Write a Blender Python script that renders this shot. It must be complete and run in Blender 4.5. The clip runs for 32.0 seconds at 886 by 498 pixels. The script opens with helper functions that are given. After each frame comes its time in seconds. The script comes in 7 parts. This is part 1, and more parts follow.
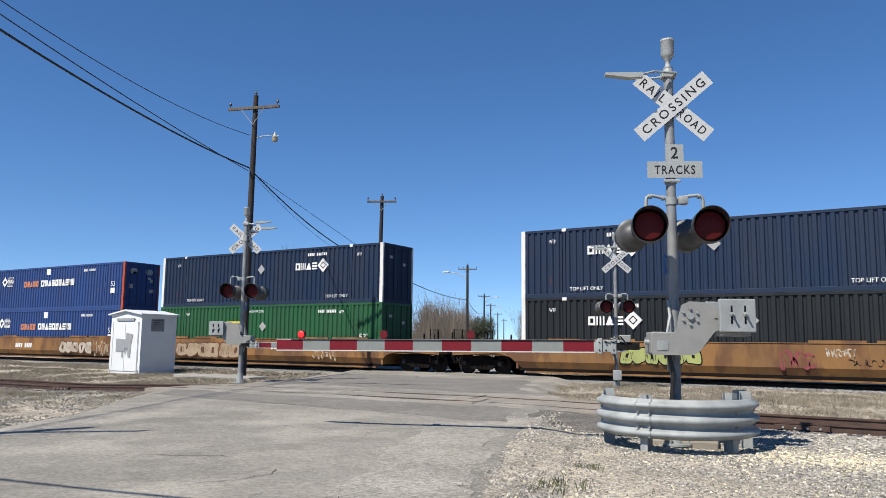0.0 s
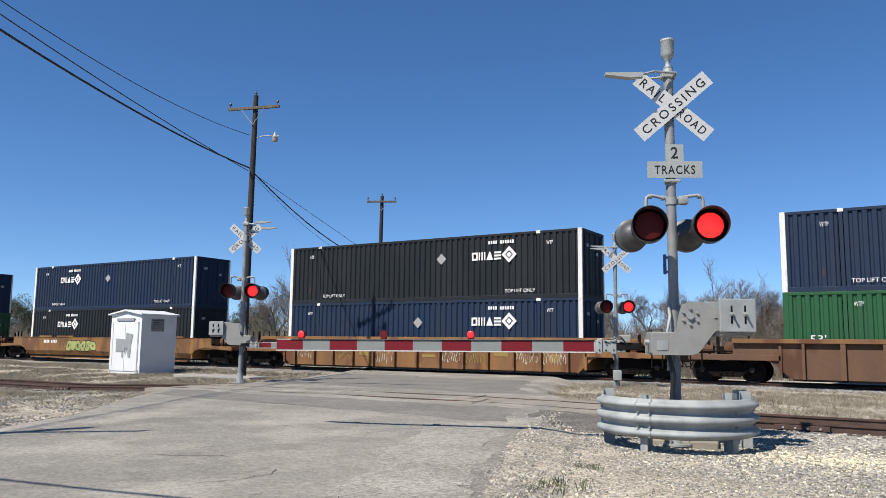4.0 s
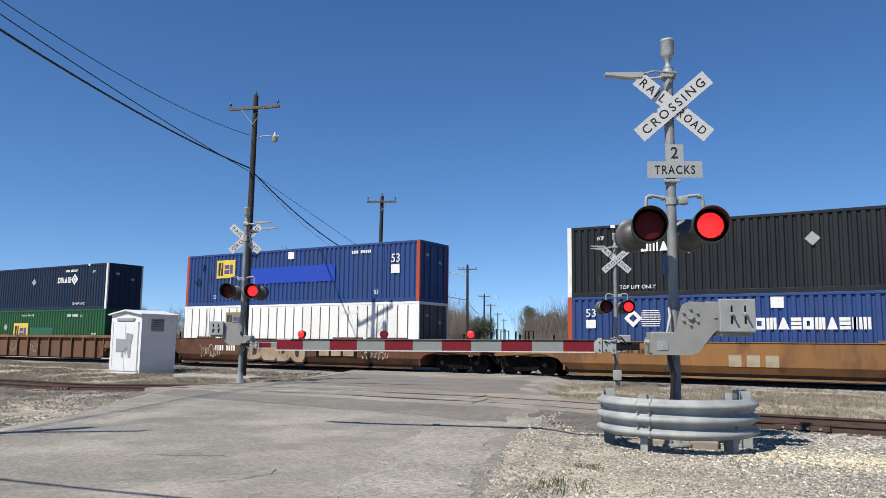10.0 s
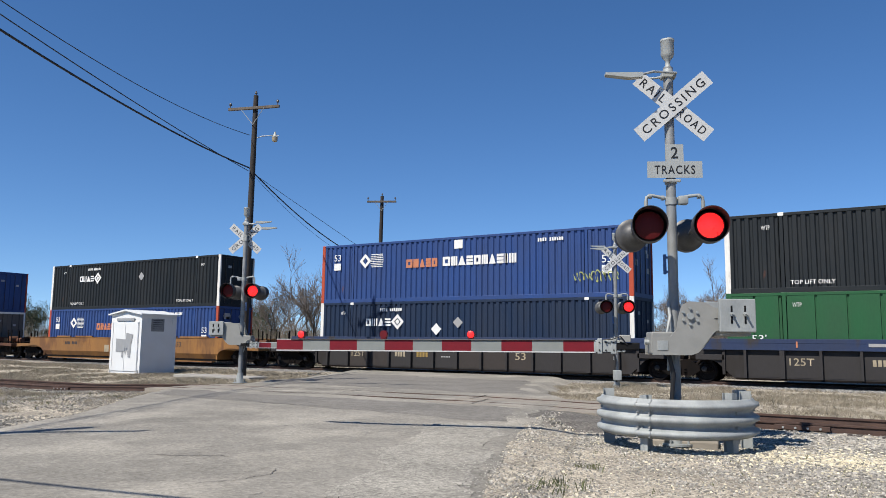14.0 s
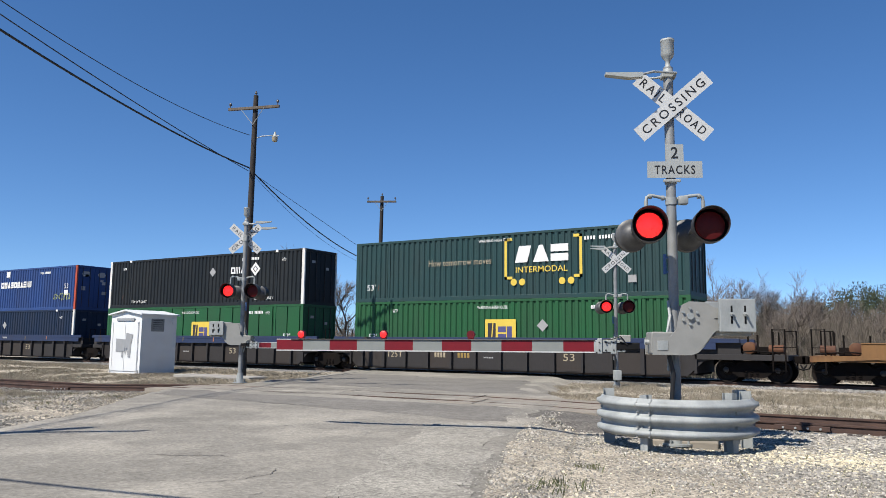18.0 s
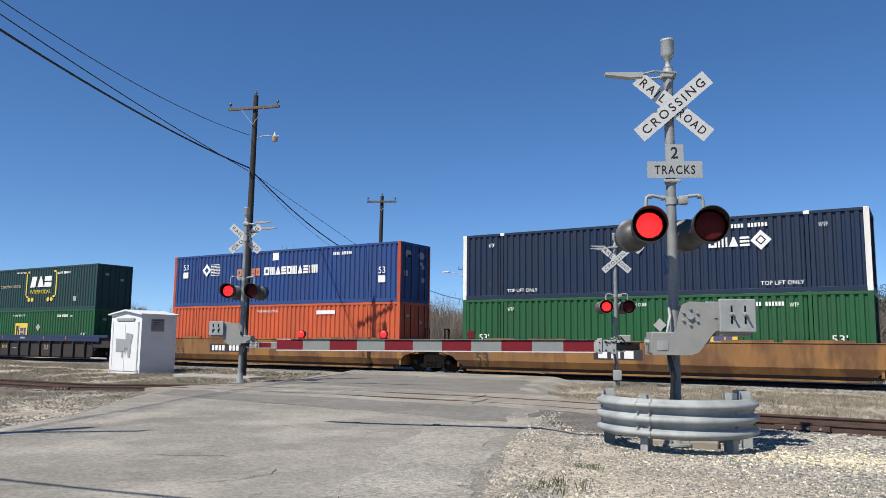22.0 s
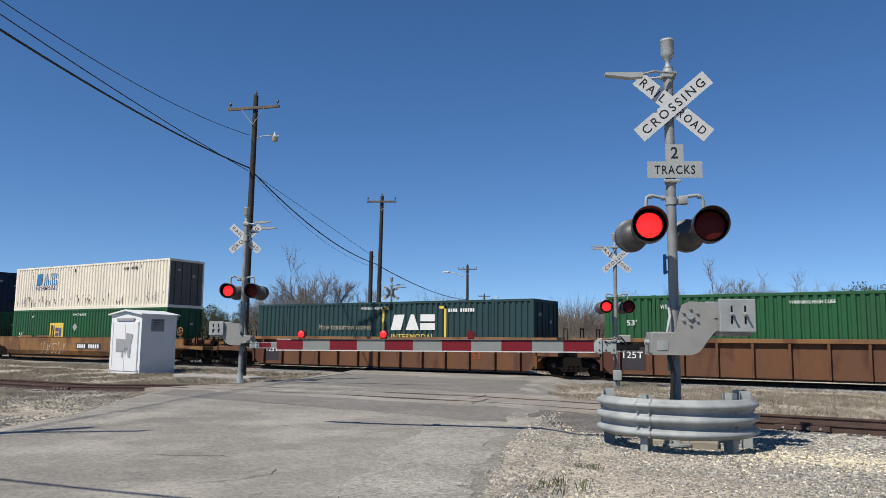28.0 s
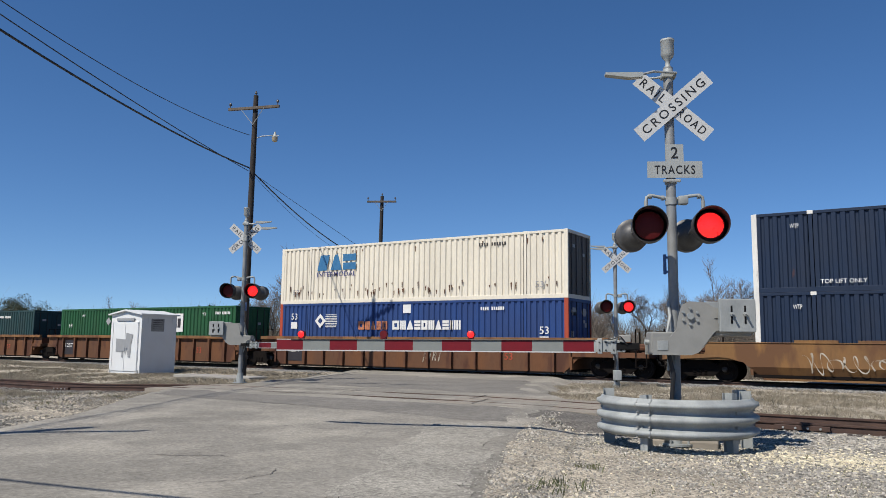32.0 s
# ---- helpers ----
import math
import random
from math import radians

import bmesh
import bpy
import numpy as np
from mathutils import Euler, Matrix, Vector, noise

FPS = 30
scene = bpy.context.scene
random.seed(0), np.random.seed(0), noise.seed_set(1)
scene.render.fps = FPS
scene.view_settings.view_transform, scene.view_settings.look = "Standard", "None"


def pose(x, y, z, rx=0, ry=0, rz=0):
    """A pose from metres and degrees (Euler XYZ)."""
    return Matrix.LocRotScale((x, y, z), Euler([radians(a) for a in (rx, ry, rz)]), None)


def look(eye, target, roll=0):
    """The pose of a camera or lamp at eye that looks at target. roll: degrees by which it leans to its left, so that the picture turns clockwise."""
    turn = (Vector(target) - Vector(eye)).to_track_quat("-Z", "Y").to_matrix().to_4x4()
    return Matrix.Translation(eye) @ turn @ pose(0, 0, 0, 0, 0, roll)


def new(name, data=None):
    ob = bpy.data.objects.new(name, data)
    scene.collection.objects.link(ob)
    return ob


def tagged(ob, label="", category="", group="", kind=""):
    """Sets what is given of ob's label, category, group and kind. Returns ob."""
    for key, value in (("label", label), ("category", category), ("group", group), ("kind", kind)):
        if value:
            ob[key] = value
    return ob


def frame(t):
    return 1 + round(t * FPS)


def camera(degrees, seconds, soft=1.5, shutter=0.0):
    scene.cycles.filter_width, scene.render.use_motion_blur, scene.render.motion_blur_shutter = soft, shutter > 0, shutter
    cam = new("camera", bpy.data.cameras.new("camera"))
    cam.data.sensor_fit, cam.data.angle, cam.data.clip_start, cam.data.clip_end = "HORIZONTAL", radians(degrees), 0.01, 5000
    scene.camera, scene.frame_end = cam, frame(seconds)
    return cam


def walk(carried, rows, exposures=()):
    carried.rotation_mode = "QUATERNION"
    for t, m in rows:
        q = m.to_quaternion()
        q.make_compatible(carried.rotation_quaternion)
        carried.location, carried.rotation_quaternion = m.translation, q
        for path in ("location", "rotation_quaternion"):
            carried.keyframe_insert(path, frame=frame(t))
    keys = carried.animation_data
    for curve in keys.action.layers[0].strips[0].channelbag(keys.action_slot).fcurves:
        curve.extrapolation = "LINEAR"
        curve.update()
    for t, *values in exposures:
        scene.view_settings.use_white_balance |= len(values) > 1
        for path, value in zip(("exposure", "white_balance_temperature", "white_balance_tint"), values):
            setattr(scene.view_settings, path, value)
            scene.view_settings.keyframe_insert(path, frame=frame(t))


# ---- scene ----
cam = camera(59.694, 32.0, soft=0.82)
EYE = (0.0, 0.0, 1.31)
YAW, TILT, LEAN = radians(-32.0), radians(6.981), 0.621
AIM = (math.sin(YAW) * math.cos(TILT), math.cos(YAW) * math.cos(TILT), 1.31 + math.sin(TILT))
walk(cam, [(0.0, look(EYE, AIM, LEAN)), (32.0, look(EYE, AIM, LEAN))], exposures=[(0.0, 0.59), (8.0, 0.60), (10.0, 0.50), (14.0, 0.54), (17.0, 0.62), (20.0, 0.60), (22.0, 0.53), (24.0, 0.52), (25.0, 0.40), (29.0, 0.32), (32.0, 0.28)])

# ---- light ----
SUN_EL, SUN_AZ = radians(51.5), radians(194.0)   # azimuth from +Y towards +X
world = bpy.data.worlds.new("sky")
scene.world = world
world.use_nodes = True
wn = world.node_tree.nodes
sky = wn.new("ShaderNodeTexSky")
sky.sky_type, sky.sun_disc = "NISHITA", False
sky.sun_elevation, sky.sun_rotation = SUN_EL, SUN_AZ
sky.air_density, sky.dust_density, sky.ozone_density, sky.altitude = 0.85, 0.0, 2.2, 1500
wn["Background"].inputs["Strength"].default_value = 0.100
bearing, lift = wn.new("ShaderNodeTexCoord"), wn.new("ShaderNodeMapping")
lift.inputs["Location"].default_value = (0, 0, 0.052)          # clear dry air: less haze low down
world.node_tree.links.new(bearing.outputs["Generated"], lift.inputs["Vector"])
world.node_tree.links.new(lift.outputs[0], sky.inputs["Vector"])
deep = wn.new("ShaderNodeHueSaturation")
deep.inputs["Saturation"].default_value, deep.inputs["Hue"].default_value = 1.22, 0.503
world.node_tree.links.new(sky.outputs[0], deep.inputs["Color"])
world.node_tree.links.new(deep.outputs[0], wn["Background"].inputs["Color"])
sun_light = bpy.data.lights.new("sun", "SUN")
sun_light.energy, sun_light.angle, sun_light.color = 5.0, radians(0.53), (1.0, 0.94, 0.85)
sun = new("sun", sun_light)
to_sun = Vector((math.sin(SUN_AZ) * math.cos(SUN_EL), math.cos(SUN_AZ) * math.cos(SUN_EL), math.sin(SUN_EL)))
sun.matrix_world = look(to_sun * 60, (0, 0, 0))


# ---- materials ----
def mat(name, col, rough=0.6, metal=0.0, col2=None, scale=3.0, amount=0.5, fine=40.0, fine_amt=0.12, bump=0.02, stretch=(1, 1, 1),
        per_object=0.0, island=0.0, rust=None, rust_amt=0.0, emit=None, strength=0.0, spec=0.5, speck=0.0, soft_rust=0.0, pebble=0.0, pebble_size=55.0):
    """Painted, rusty or earthen surface: two scales of colour variation, optional rust patches, fine relief."""
    col = tuple(0.65 * c for c in col)
    col2 = tuple(0.65 * c for c in col2) if col2 else None
    rust = tuple(0.65 * c for c in rust) if rust else None
    m = bpy.data.materials.new(name)
    m.use_nodes = True
    nt = m.node_tree
    N, Lk = nt.nodes, nt.links
    bsdf = N["Principled BSDF"]
    bsdf.inputs["Metallic"].default_value = metal
    bsdf.inputs["Specular IOR Level"].default_value = spec
    tc = N.new("ShaderNodeTexCoord")
    mp = N.new("ShaderNodeMapping")
    mp.inputs["Scale"].default_value = stretch
    Lk.new(tc.outputs["Object"], mp.inputs["Vector"])

    def noise_tex(sc, detail=5.0):
        n = N.new("ShaderNodeTexNoise")
        n.inputs["Scale"].default_value, n.inputs["Detail"].default_value = sc, detail
        Lk.new(mp.outputs[0], n.inputs["Vector"])
        return n

    def ramp(src, a, b):
        r = N.new("ShaderNodeMapRange")
        r.inputs["From Min"].default_value, r.inputs["From Max"].default_value = a, b
        Lk.new(src, r.inputs["Value"])
        return r.outputs[0]

    def mix(fac, a, b, blend="MIX"):
        x = N.new("ShaderNodeMix")
        x.data_type, x.blend_type = "RGBA", blend
        if isinstance(fac, (int, float)):
            x.inputs[0].default_value = fac
        else:
            Lk.new(fac, x.inputs[0])
        for i, v in ((6, a), (7, b)):
            if isinstance(v, tuple):
                x.inputs[i].default_value = (*v, 1)
            else:
                Lk.new(v, x.inputs[i])
        return x.outputs[2]

    big, small = noise_tex(scale), noise_tex(fine, 3.0)
    dark = col2 if col2 else tuple(c * 0.72 for c in col)
    fac = N.new("ShaderNodeMath")
    fac.operation = "MULTIPLY"
    fac.inputs[1].default_value = amount
    Lk.new(ramp(big.outputs[0], 0.35, 0.68), fac.inputs[0])
    c = mix(fac.outputs[0], col, dark)
    g = N.new("ShaderNodeMath")
    g.operation = "MULTIPLY_ADD"
    g.inputs[1].default_value, g.inputs[2].default_value = fine_amt * 2, 1 - fine_amt
    Lk.new(small.outputs[0], g.inputs[0])
    hs = N.new("ShaderNodeHueSaturation")
    Lk.new(g.outputs[0], hs.inputs["Value"])
    Lk.new(c, hs.inputs["Color"])
    c = hs.outputs[0]
    if rust:
        rn = noise_tex(scale * 0.9 + 0.37, 9.0)
        c = mix(ramp(rn.outputs[0], 0.74 - rust_amt * 0.45 - soft_rust, 0.80 - rust_amt * 0.4 + soft_rust), c, rust)
    if speck:
        grain = noise_tex(fine * 6.5, 2.0)
        gm = N.new("ShaderNodeMath")
        gm.operation = "MULTIPLY_ADD"
        gm.inputs[1].default_value, gm.inputs[2].default_value = speck * 2, 1 - speck
        Lk.new(grain.outputs[0], gm.inputs[0])
        h3 = N.new("ShaderNodeHueSaturation")
        Lk.new(gm.outputs[0], h3.inputs["Value"])
        Lk.new(c, h3.inputs["Color"])
        c = h3.outputs[0]
    grit_height = None
    if pebble:
        cells = N.new("ShaderNodeTexVoronoi")
        cells.inputs["Scale"].default_value = pebble_size
        Lk.new(mp.outputs[0], cells.inputs["Vector"])
        pm = N.new("ShaderNodeMath")
        pm.operation = "MULTIPLY_ADD"
        pm.inputs[1].default_value, pm.inputs[2].default_value = pebble * 2, 1 - pebble
        grey = N.new("ShaderNodeSeparateColor")
        Lk.new(cells.outputs["Color"], grey.inputs[0])
        Lk.new(grey.outputs[0], pm.inputs[0])
        h4 = N.new("ShaderNodeHueSaturation")
        Lk.new(pm.outputs[0], h4.inputs["Value"])
        Lk.new(c, h4.inputs["Color"])
        c, grit_height = h4.outputs[0], cells.outputs["Distance"]
    if per_object or island:
        src = N.new("ShaderNodeObjectInfo").outputs["Random"] if per_object else N.new("ShaderNodeNewGeometry").outputs["Random Per Island"]
        v = N.new("ShaderNodeMath")
        v.operation = "MULTIPLY_ADD"
        k = per_object or island
        v.inputs[1].default_value, v.inputs[2].default_value = 2 * k, 1 - k
        Lk.new(src, v.inputs[0])
        h2 = N.new("ShaderNodeHueSaturation")
        Lk.new(v.outputs[0], h2.inputs["Value"])
        Lk.new(c, h2.inputs["Color"])
        c = h2.outputs[0]
    Lk.new(c, bsdf.inputs["Base Color"])
    rr = N.new("ShaderNodeMapRange")
    rr.inputs["To Min"].default_value, rr.inputs["To Max"].default_value = max(0.03, rough - 0.1), min(1, rough + 0.1)
    Lk.new(big.outputs[0], rr.inputs["Value"])
    Lk.new(rr.outputs[0], bsdf.inputs["Roughness"])
    if bump:
        b = N.new("ShaderNodeBump")
        b.inputs["Strength"].default_value, b.inputs["Distance"].default_value = 0.5, bump
        Lk.new(grit_height or small.outputs[0], b.inputs["Height"])
        Lk.new(b.outputs[0], bsdf.inputs["Normal"])
    if emit:
        bsdf.inputs["Emission Color"].default_value = (*emit, 1)
        bsdf.inputs["Emission Strength"].default_value = strength
    return m


RUST = (0.16, 0.06, 0.03)
M_GALV = mat("galvanized_steel", (0.47, 0.495, 0.485), 0.62, 0.15, (0.29, 0.312, 0.315), 3.5, 0.9, 60, 0.14, 0.002, stretch=(1, 1, 0.5), rust=(0.27, 0.26, 0.24), rust_amt=0.14)
M_GALV_DULL = mat("weathered_galvanized_steel", (0.33, 0.345, 0.35), 0.6, 0.15, (0.20, 0.21, 0.215), 4, 0.8, 50, 0.14, 0.003, rust=(0.20, 0.14, 0.10), rust_amt=0.05)
M_SILVER = mat("aluminium_paint", (0.36, 0.36, 0.335), 0.55, 0.1, (0.28, 0.28, 0.265), 4, 0.6, 60, 0.06, 0.001)
M_WHITE = mat("white_sign_sheet", (0.68, 0.69, 0.685), 0.45, 0, (0.56, 0.57, 0.565), 6, 0.5, 50, 0.05, 0.0)
M_BLACK = mat("black_paint", (0.004, 0.004, 0.0045), 0.6, 0, (0.009, 0.009, 0.009), 6, 0.6, 50, 0.15, 0.001, spec=0.18)
M_VISOR = mat("dark_grey_visor_paint", (0.040, 0.039, 0.041), 0.55, 0, (0.065, 0.064, 0.066), 8, 0.7, 50, 0.2, 0.001, spec=0.3)
M_BLACK_TXT = mat("black_lettering", (0.008, 0.008, 0.008), 0.5, 0, None, 6, 0.3, 50, 0.05, 0.0)
M_RED = mat("red_reflective_sheet", (0.215, 0.010, 0.020), 0.5, 0, (0.17, 0.008, 0.017), 6, 0.6, 60, 0.12, 0.0, spec=0.25)
M_STRIPEGREY = mat("weathered_grey_reflective_sheet", (0.285, 0.305, 0.29), 0.55, 0, (0.24, 0.26, 0.25), 5, 0.7, 60, 0.1, 0.0, spec=0.25)
M_ARMLAMP = mat("dull_red_lamp_case", (0.17, 0.008, 0.014), 0.5, 0, (0.10, 0.006, 0.010), 20, 0.6, 60, 0.15, 0.0, spec=0.25)
M_ARMGLOW = mat("lit_red_arm_lamp", (0.5, 0.01, 0.01), 0.4, 0, None, 30, 0.2, 120, 0.2, 0.0, emit=(1.0, 0.018, 0.02), strength=0.97)
M_ARMWHITE = mat("grey_white_reflective_sheet", (0.44, 0.465, 0.455), 0.45, 0, (0.37, 0.395, 0.39), 5, 0.6, 60, 0.06, 0.0)
M_LENS = mat("dark_red_lens", (0.12, 0.013, 0.014), 0.4, 0, None, 30, 0.5, 200, 0.2, 0.001, spec=0.12)
M_GLOW = mat("lit_red_lamp", (0.5, 0.01, 0.01), 0.3, 0, None, 30, 0.2, 120, 0.2, 0.0, emit=(1.0, 0.024, 0.024), strength=1.7)
M_WOOD = mat("creosoted_pole_wood", (0.042, 0.034, 0.030), 0.9, 0, (0.022, 0.018, 0.016), 2.5, 0.8, 30, 0.25, 0.006, stretch=(6, 6, 0.6))
M_ARMWOOD = mat("weathered_crossarm_wood", (0.16, 0.13, 0.10), 0.85, 0, (0.09, 0.07, 0.055), 3, 0.8, 30, 0.2, 0.004)
M_WIRE = mat("black_cable", (0.015, 0.015, 0.017), 0.6, 0, None, 3, 0.2, 30, 0.1, 0.0)
M_GLASS = mat("insulator_porcelain", (0.12, 0.11, 0.10), 0.2, 0, None, 20, 0.2, 40, 0.05, 0.0)
M_RAIL = mat("rusty_rail_steel", (0.11, 0.060, 0.042), 0.7, 0.2, (0.06, 0.035, 0.028), 3, 0.8, 40, 0.2, 0.004)
M_RAILTOP = mat("worn_rail_head", (0.13, 0.085, 0.065), 0.85, 0.0, (0.08, 0.052, 0.042), 6, 0.8, 40, 0.15, 0.001, spec=0.08)
M_TIE = mat("weathered_tie_wood", (0.085, 0.066, 0.052), 0.9, 0, (0.045, 0.036, 0.03), 3, 0.8, 30, 0.25, 0.008)
M_PANEL = mat("crossing_timber", (0.36, 0.32, 0.265), 0.9, 0, (0.24, 0.215, 0.18), 3, 0.8, 25, 0.2, 0.006, stretch=(0.5, 4, 1))
M_ASPH = mat("aged_pale_asphalt", (0.345, 0.324, 0.282), 0.92, 0, (0.250, 0.236, 0.206), 0.38, 1.0, 2.6, 0.22, 0.006, rust=(0.455, 0.425, 0.365), rust_amt=0.40, speck=0.28, spec=0.2, soft_rust=0.08, pebble=0.17, pebble_size=30.0)
M_ASPH2 = mat("darker_asphalt_patch", (0.265, 0.250, 0.224), 0.92, 0, (0.205, 0.194, 0.175), 0.7, 0.9, 5, 0.3, 0.006, speck=0.4, spec=0.2, pebble=0.22, pebble_size=45.0)
M_ASPH3 = mat("sun_bleached_asphalt", (0.42, 0.397, 0.345), 0.92, 0, (0.30, 0.284, 0.248), 0.9, 0.9, 9, 0.4, 0.010, speck=0.4, spec=0.2, pebble=0.30, pebble_size=40.0)
M_GRIT = mat("dark_gritty_asphalt_edge", (0.215, 0.200, 0.180), 0.95, 0, (0.13, 0.120, 0.107), 2.2, 0.9, 30, 0.45, 0.02, speck=0.5, spec=0.2, pebble=0.45, pebble_size=38.0)
M_CRACK = mat("dark_crack_filler", (0.19, 0.175, 0.15), 0.95, 0, None, 4, 0.5, 30, 0.25, 0.0)
M_SOIL = mat("dry_tan_soil", (0.55, 0.49, 0.39), 0.95, 0, (0.33, 0.295, 0.24), 1.3, 0.9, 7, 0.3, 0.012, speck=0.4, spec=0.2, pebble=0.50, pebble_size=36.0)
M_STONE = mat("pale_limestone_ballast", (0.57, 0.54, 0.475), 0.95, 0, (0.33, 0.31, 0.28), 9, 0.7, 60, 0.2, 0.0, island=0.50, spec=0.2)
M_STONE4 = mat("cream_limestone_gravel", (0.95, 0.86, 0.64), 0.95, 0, (0.62, 0.55, 0.40), 9, 0.6, 60, 0.2, 0.0, island=0.35, spec=0.2)
M_STONE3 = mat("grey_tan_shoulder_stones", (0.37, 0.35, 0.31), 0.9, 0, (0.20, 0.188, 0.166), 9, 0.7, 60, 0.15, 0.003, island=0.5)
M_STONE2 = mat("grey_ballast", (0.43, 0.41, 0.38), 0.9, 0, (0.25, 0.24, 0.22), 9, 0.7, 60, 0.15, 0.003, island=0.45)
M_BALLAST = mat("ballast_bed", (0.28, 0.265, 0.24), 0.95, 0, (0.15, 0.14, 0.125), 4, 0.9, 22, 0.5, 0.05)
M_GRASS = mat("dry_winter_grass", (0.40, 0.35, 0.265), 0.9, 0, (0.25, 0.218, 0.16), 1.2, 0.8, 20, 0.2, 0.0, island=0.35)
M_GREENGRASS = mat("sparse_green_weeds", (0.10, 0.125, 0.045), 0.85, 0, (0.16, 0.15, 0.06), 3, 0.7, 20, 0.2, 0.0, island=0.35)
M_BARK = mat("grey_brown_bark", (0.19, 0.16, 0.13), 0.9, 0, (0.11, 0.09, 0.075), 3, 0.8, 30, 0.2, 0.004)
M_BRUSH = mat("grey_brown_brush", (0.165, 0.14, 0.115), 0.95, 0, (0.10, 0.086, 0.07), 0.3, 0.8, 20, 0.2, 0.0, island=0.35)
M_TWIG = mat("bare_twigs", (0.26, 0.22, 0.19), 0.95, 0, (0.17, 0.14, 0.12), 0.4, 0.8, 20, 0.2, 0.0, island=0.3)
M_LEAF = mat("evergreen_foliage", (0.085, 0.105, 0.050), 0.8, 0, (0.045, 0.058, 0.030), 0.6, 0.9, 20, 0.25, 0.0, island=0.5)
M_SHED = mat("white_shed_paint", (0.86, 0.89, 0.90), 0.55, 0, (0.80, 0.80, 0.79), 1.6, 0.5, 40, 0.04, 0.0008, rust=(0.42, 0.40, 0.38), rust_amt=0.03)
M_LAMPBODY = mat("grimy_dark_lamp_housing", (0.075, 0.075, 0.075), 0.5, 0.1, (0.14, 0.14, 0.14), 9, 0.6, 50, 0.15, 0.001)
M_SHEDPATCH = mat("grey_touch_up_paint", (0.36, 0.375, 0.39), 0.6, 0, (0.31, 0.325, 0.34), 4, 0.6, 40, 0.06, 0.0)
M_CONC = mat("bare_concrete", (0.42, 0.40, 0.365), 0.9, 0, (0.32, 0.30, 0.27), 1.5, 0.8, 25, 0.15, 0.004)


# ---- mesh helpers ----
def bm_box(bm, x0, x1, y0, y1, z0, z1, bevel=0.0):
    vs = [bm.verts.new(p) for p in ((x0, y0, z0), (x1, y0, z0), (x1, y1, z0), (x0, y1, z0), (x0, y0, z1), (x1, y0, z1), (x1, y1, z1), (x0, y1, z1))]
    fs = [bm.faces.new([vs[i] for i in q]) for q in ((0, 3, 2, 1), (4, 5, 6, 7), (0, 1, 5, 4), (1, 2, 6, 5), (2, 3, 7, 6), (3, 0, 4, 7))]
    if bevel:
        bmesh.ops.bevel(bm, geom=list({e for f in fs for e in f.edges}), offset=bevel, segments=2, affect="EDGES", profile=0.5)
    return bm


def frame_of(a, b):
    d = (Vector(b) - Vector(a)).normalized()
    u = d.cross(Vector((0, 0, 1)))
    if u.length < 1e-4:
        u = Vector((1, 0, 0))
    u.normalize()
    return d, u, u.cross(d)


def bm_tube(bm, pts, rad, n=12, caps=True, squash=1.0):
    """A round bar along a line of points; rad is one radius or one a point."""
    rings = []
    rs = rad if isinstance(rad, (list, tuple)) else [rad] * len(pts)
    for i, p in enumerate(pts):
        a, b = pts[max(0, i - 1)], pts[min(len(pts) - 1, i + 1)]
        d, u, v = frame_of(a, b)
        rings.append([bm.verts.new(Vector(p) + rs[i] * (math.cos(2 * math.pi * k / n) * u + squash * math.sin(2 * math.pi * k / n) * v)) for k in range(n)])
    for A, B in zip(rings, rings[1:]):
        for k in range(n):
            bm.faces.new((A[k], A[(k + 1) % n], B[(k + 1) % n], B[k]))
    if caps:
        bm.faces.new(rings[0])
        bm.faces.new(rings[-1][::-1])
    return bm


def bm_prism(bm, poly, y0, y1):
    """A polygon in x, z pulled out from y0 to y1."""
    a = [bm.verts.new((x, y0, z)) for x, z in poly]
    b = [bm.verts.new((x, y1, z)) for x, z in poly]
    n = len(poly)
    bm.faces.new(a)
    bm.faces.new(b[::-1])
    for i in range(n):
        bm.faces.new((a[i], b[i], b[(i + 1) % n], a[(i + 1) % n]))
    return bm


def bm_disc(bm, c, normal, r, depth=0.0, n=24):
    nrm = Vector(normal).normalized()
    return bm_tube(bm, [Vector(c) - nrm * depth / 2, Vector(c) + nrm * depth / 2], r, n)


def to_mesh(name, bm, material, smooth=False):
    bmesh.ops.recalc_face_normals(bm, faces=bm.faces)
    me = bpy.data.meshes.new(name)
    bm.to_mesh(me)
    bm.free()
    if material:
        me.materials.append(material)
    if smooth:
        for p in me.polygons:
            p.use_smooth = True
        me.set_sharp_from_angle(angle=radians(40))
    return me


def part(name, bm, material, parent=None, label="", smooth=False, m=None):
    """One mesh object from a bmesh or a ready mesh, under a thing or a part."""
    me = to_mesh(name, bm, material, smooth) if isinstance(bm, bmesh.types.BMesh) else bm
    ob = new(name, me)
    if parent:
        ob.parent = parent
    if m is not None:
        ob.matrix_basis = m
    if label:
        ob["label"] = label
    return ob


def painted(name, me, material, parent=None, label="", m=None):
    """An object on a shared mesh with a material of its own."""
    ob = new(name, me)
    ob.material_slots[0].link = "OBJECT"
    ob.material_slots[0].material = material
    if parent:
        ob.parent = parent
    if m is not None:
        ob.matrix_basis = m
    if label:
        ob["label"] = label
    return ob


def thing(name, label, category, m=None, group="", kind=""):
    ob = new(name)
    ob.empty_display_size = 0.3
    if m is not None:
        ob.matrix_basis = m
    return tagged(ob, label, category, group, kind)


CACHE = {}


def cached(key, build):
    if key not in CACHE:
        CACHE[key] = build()
    return CACHE[key]


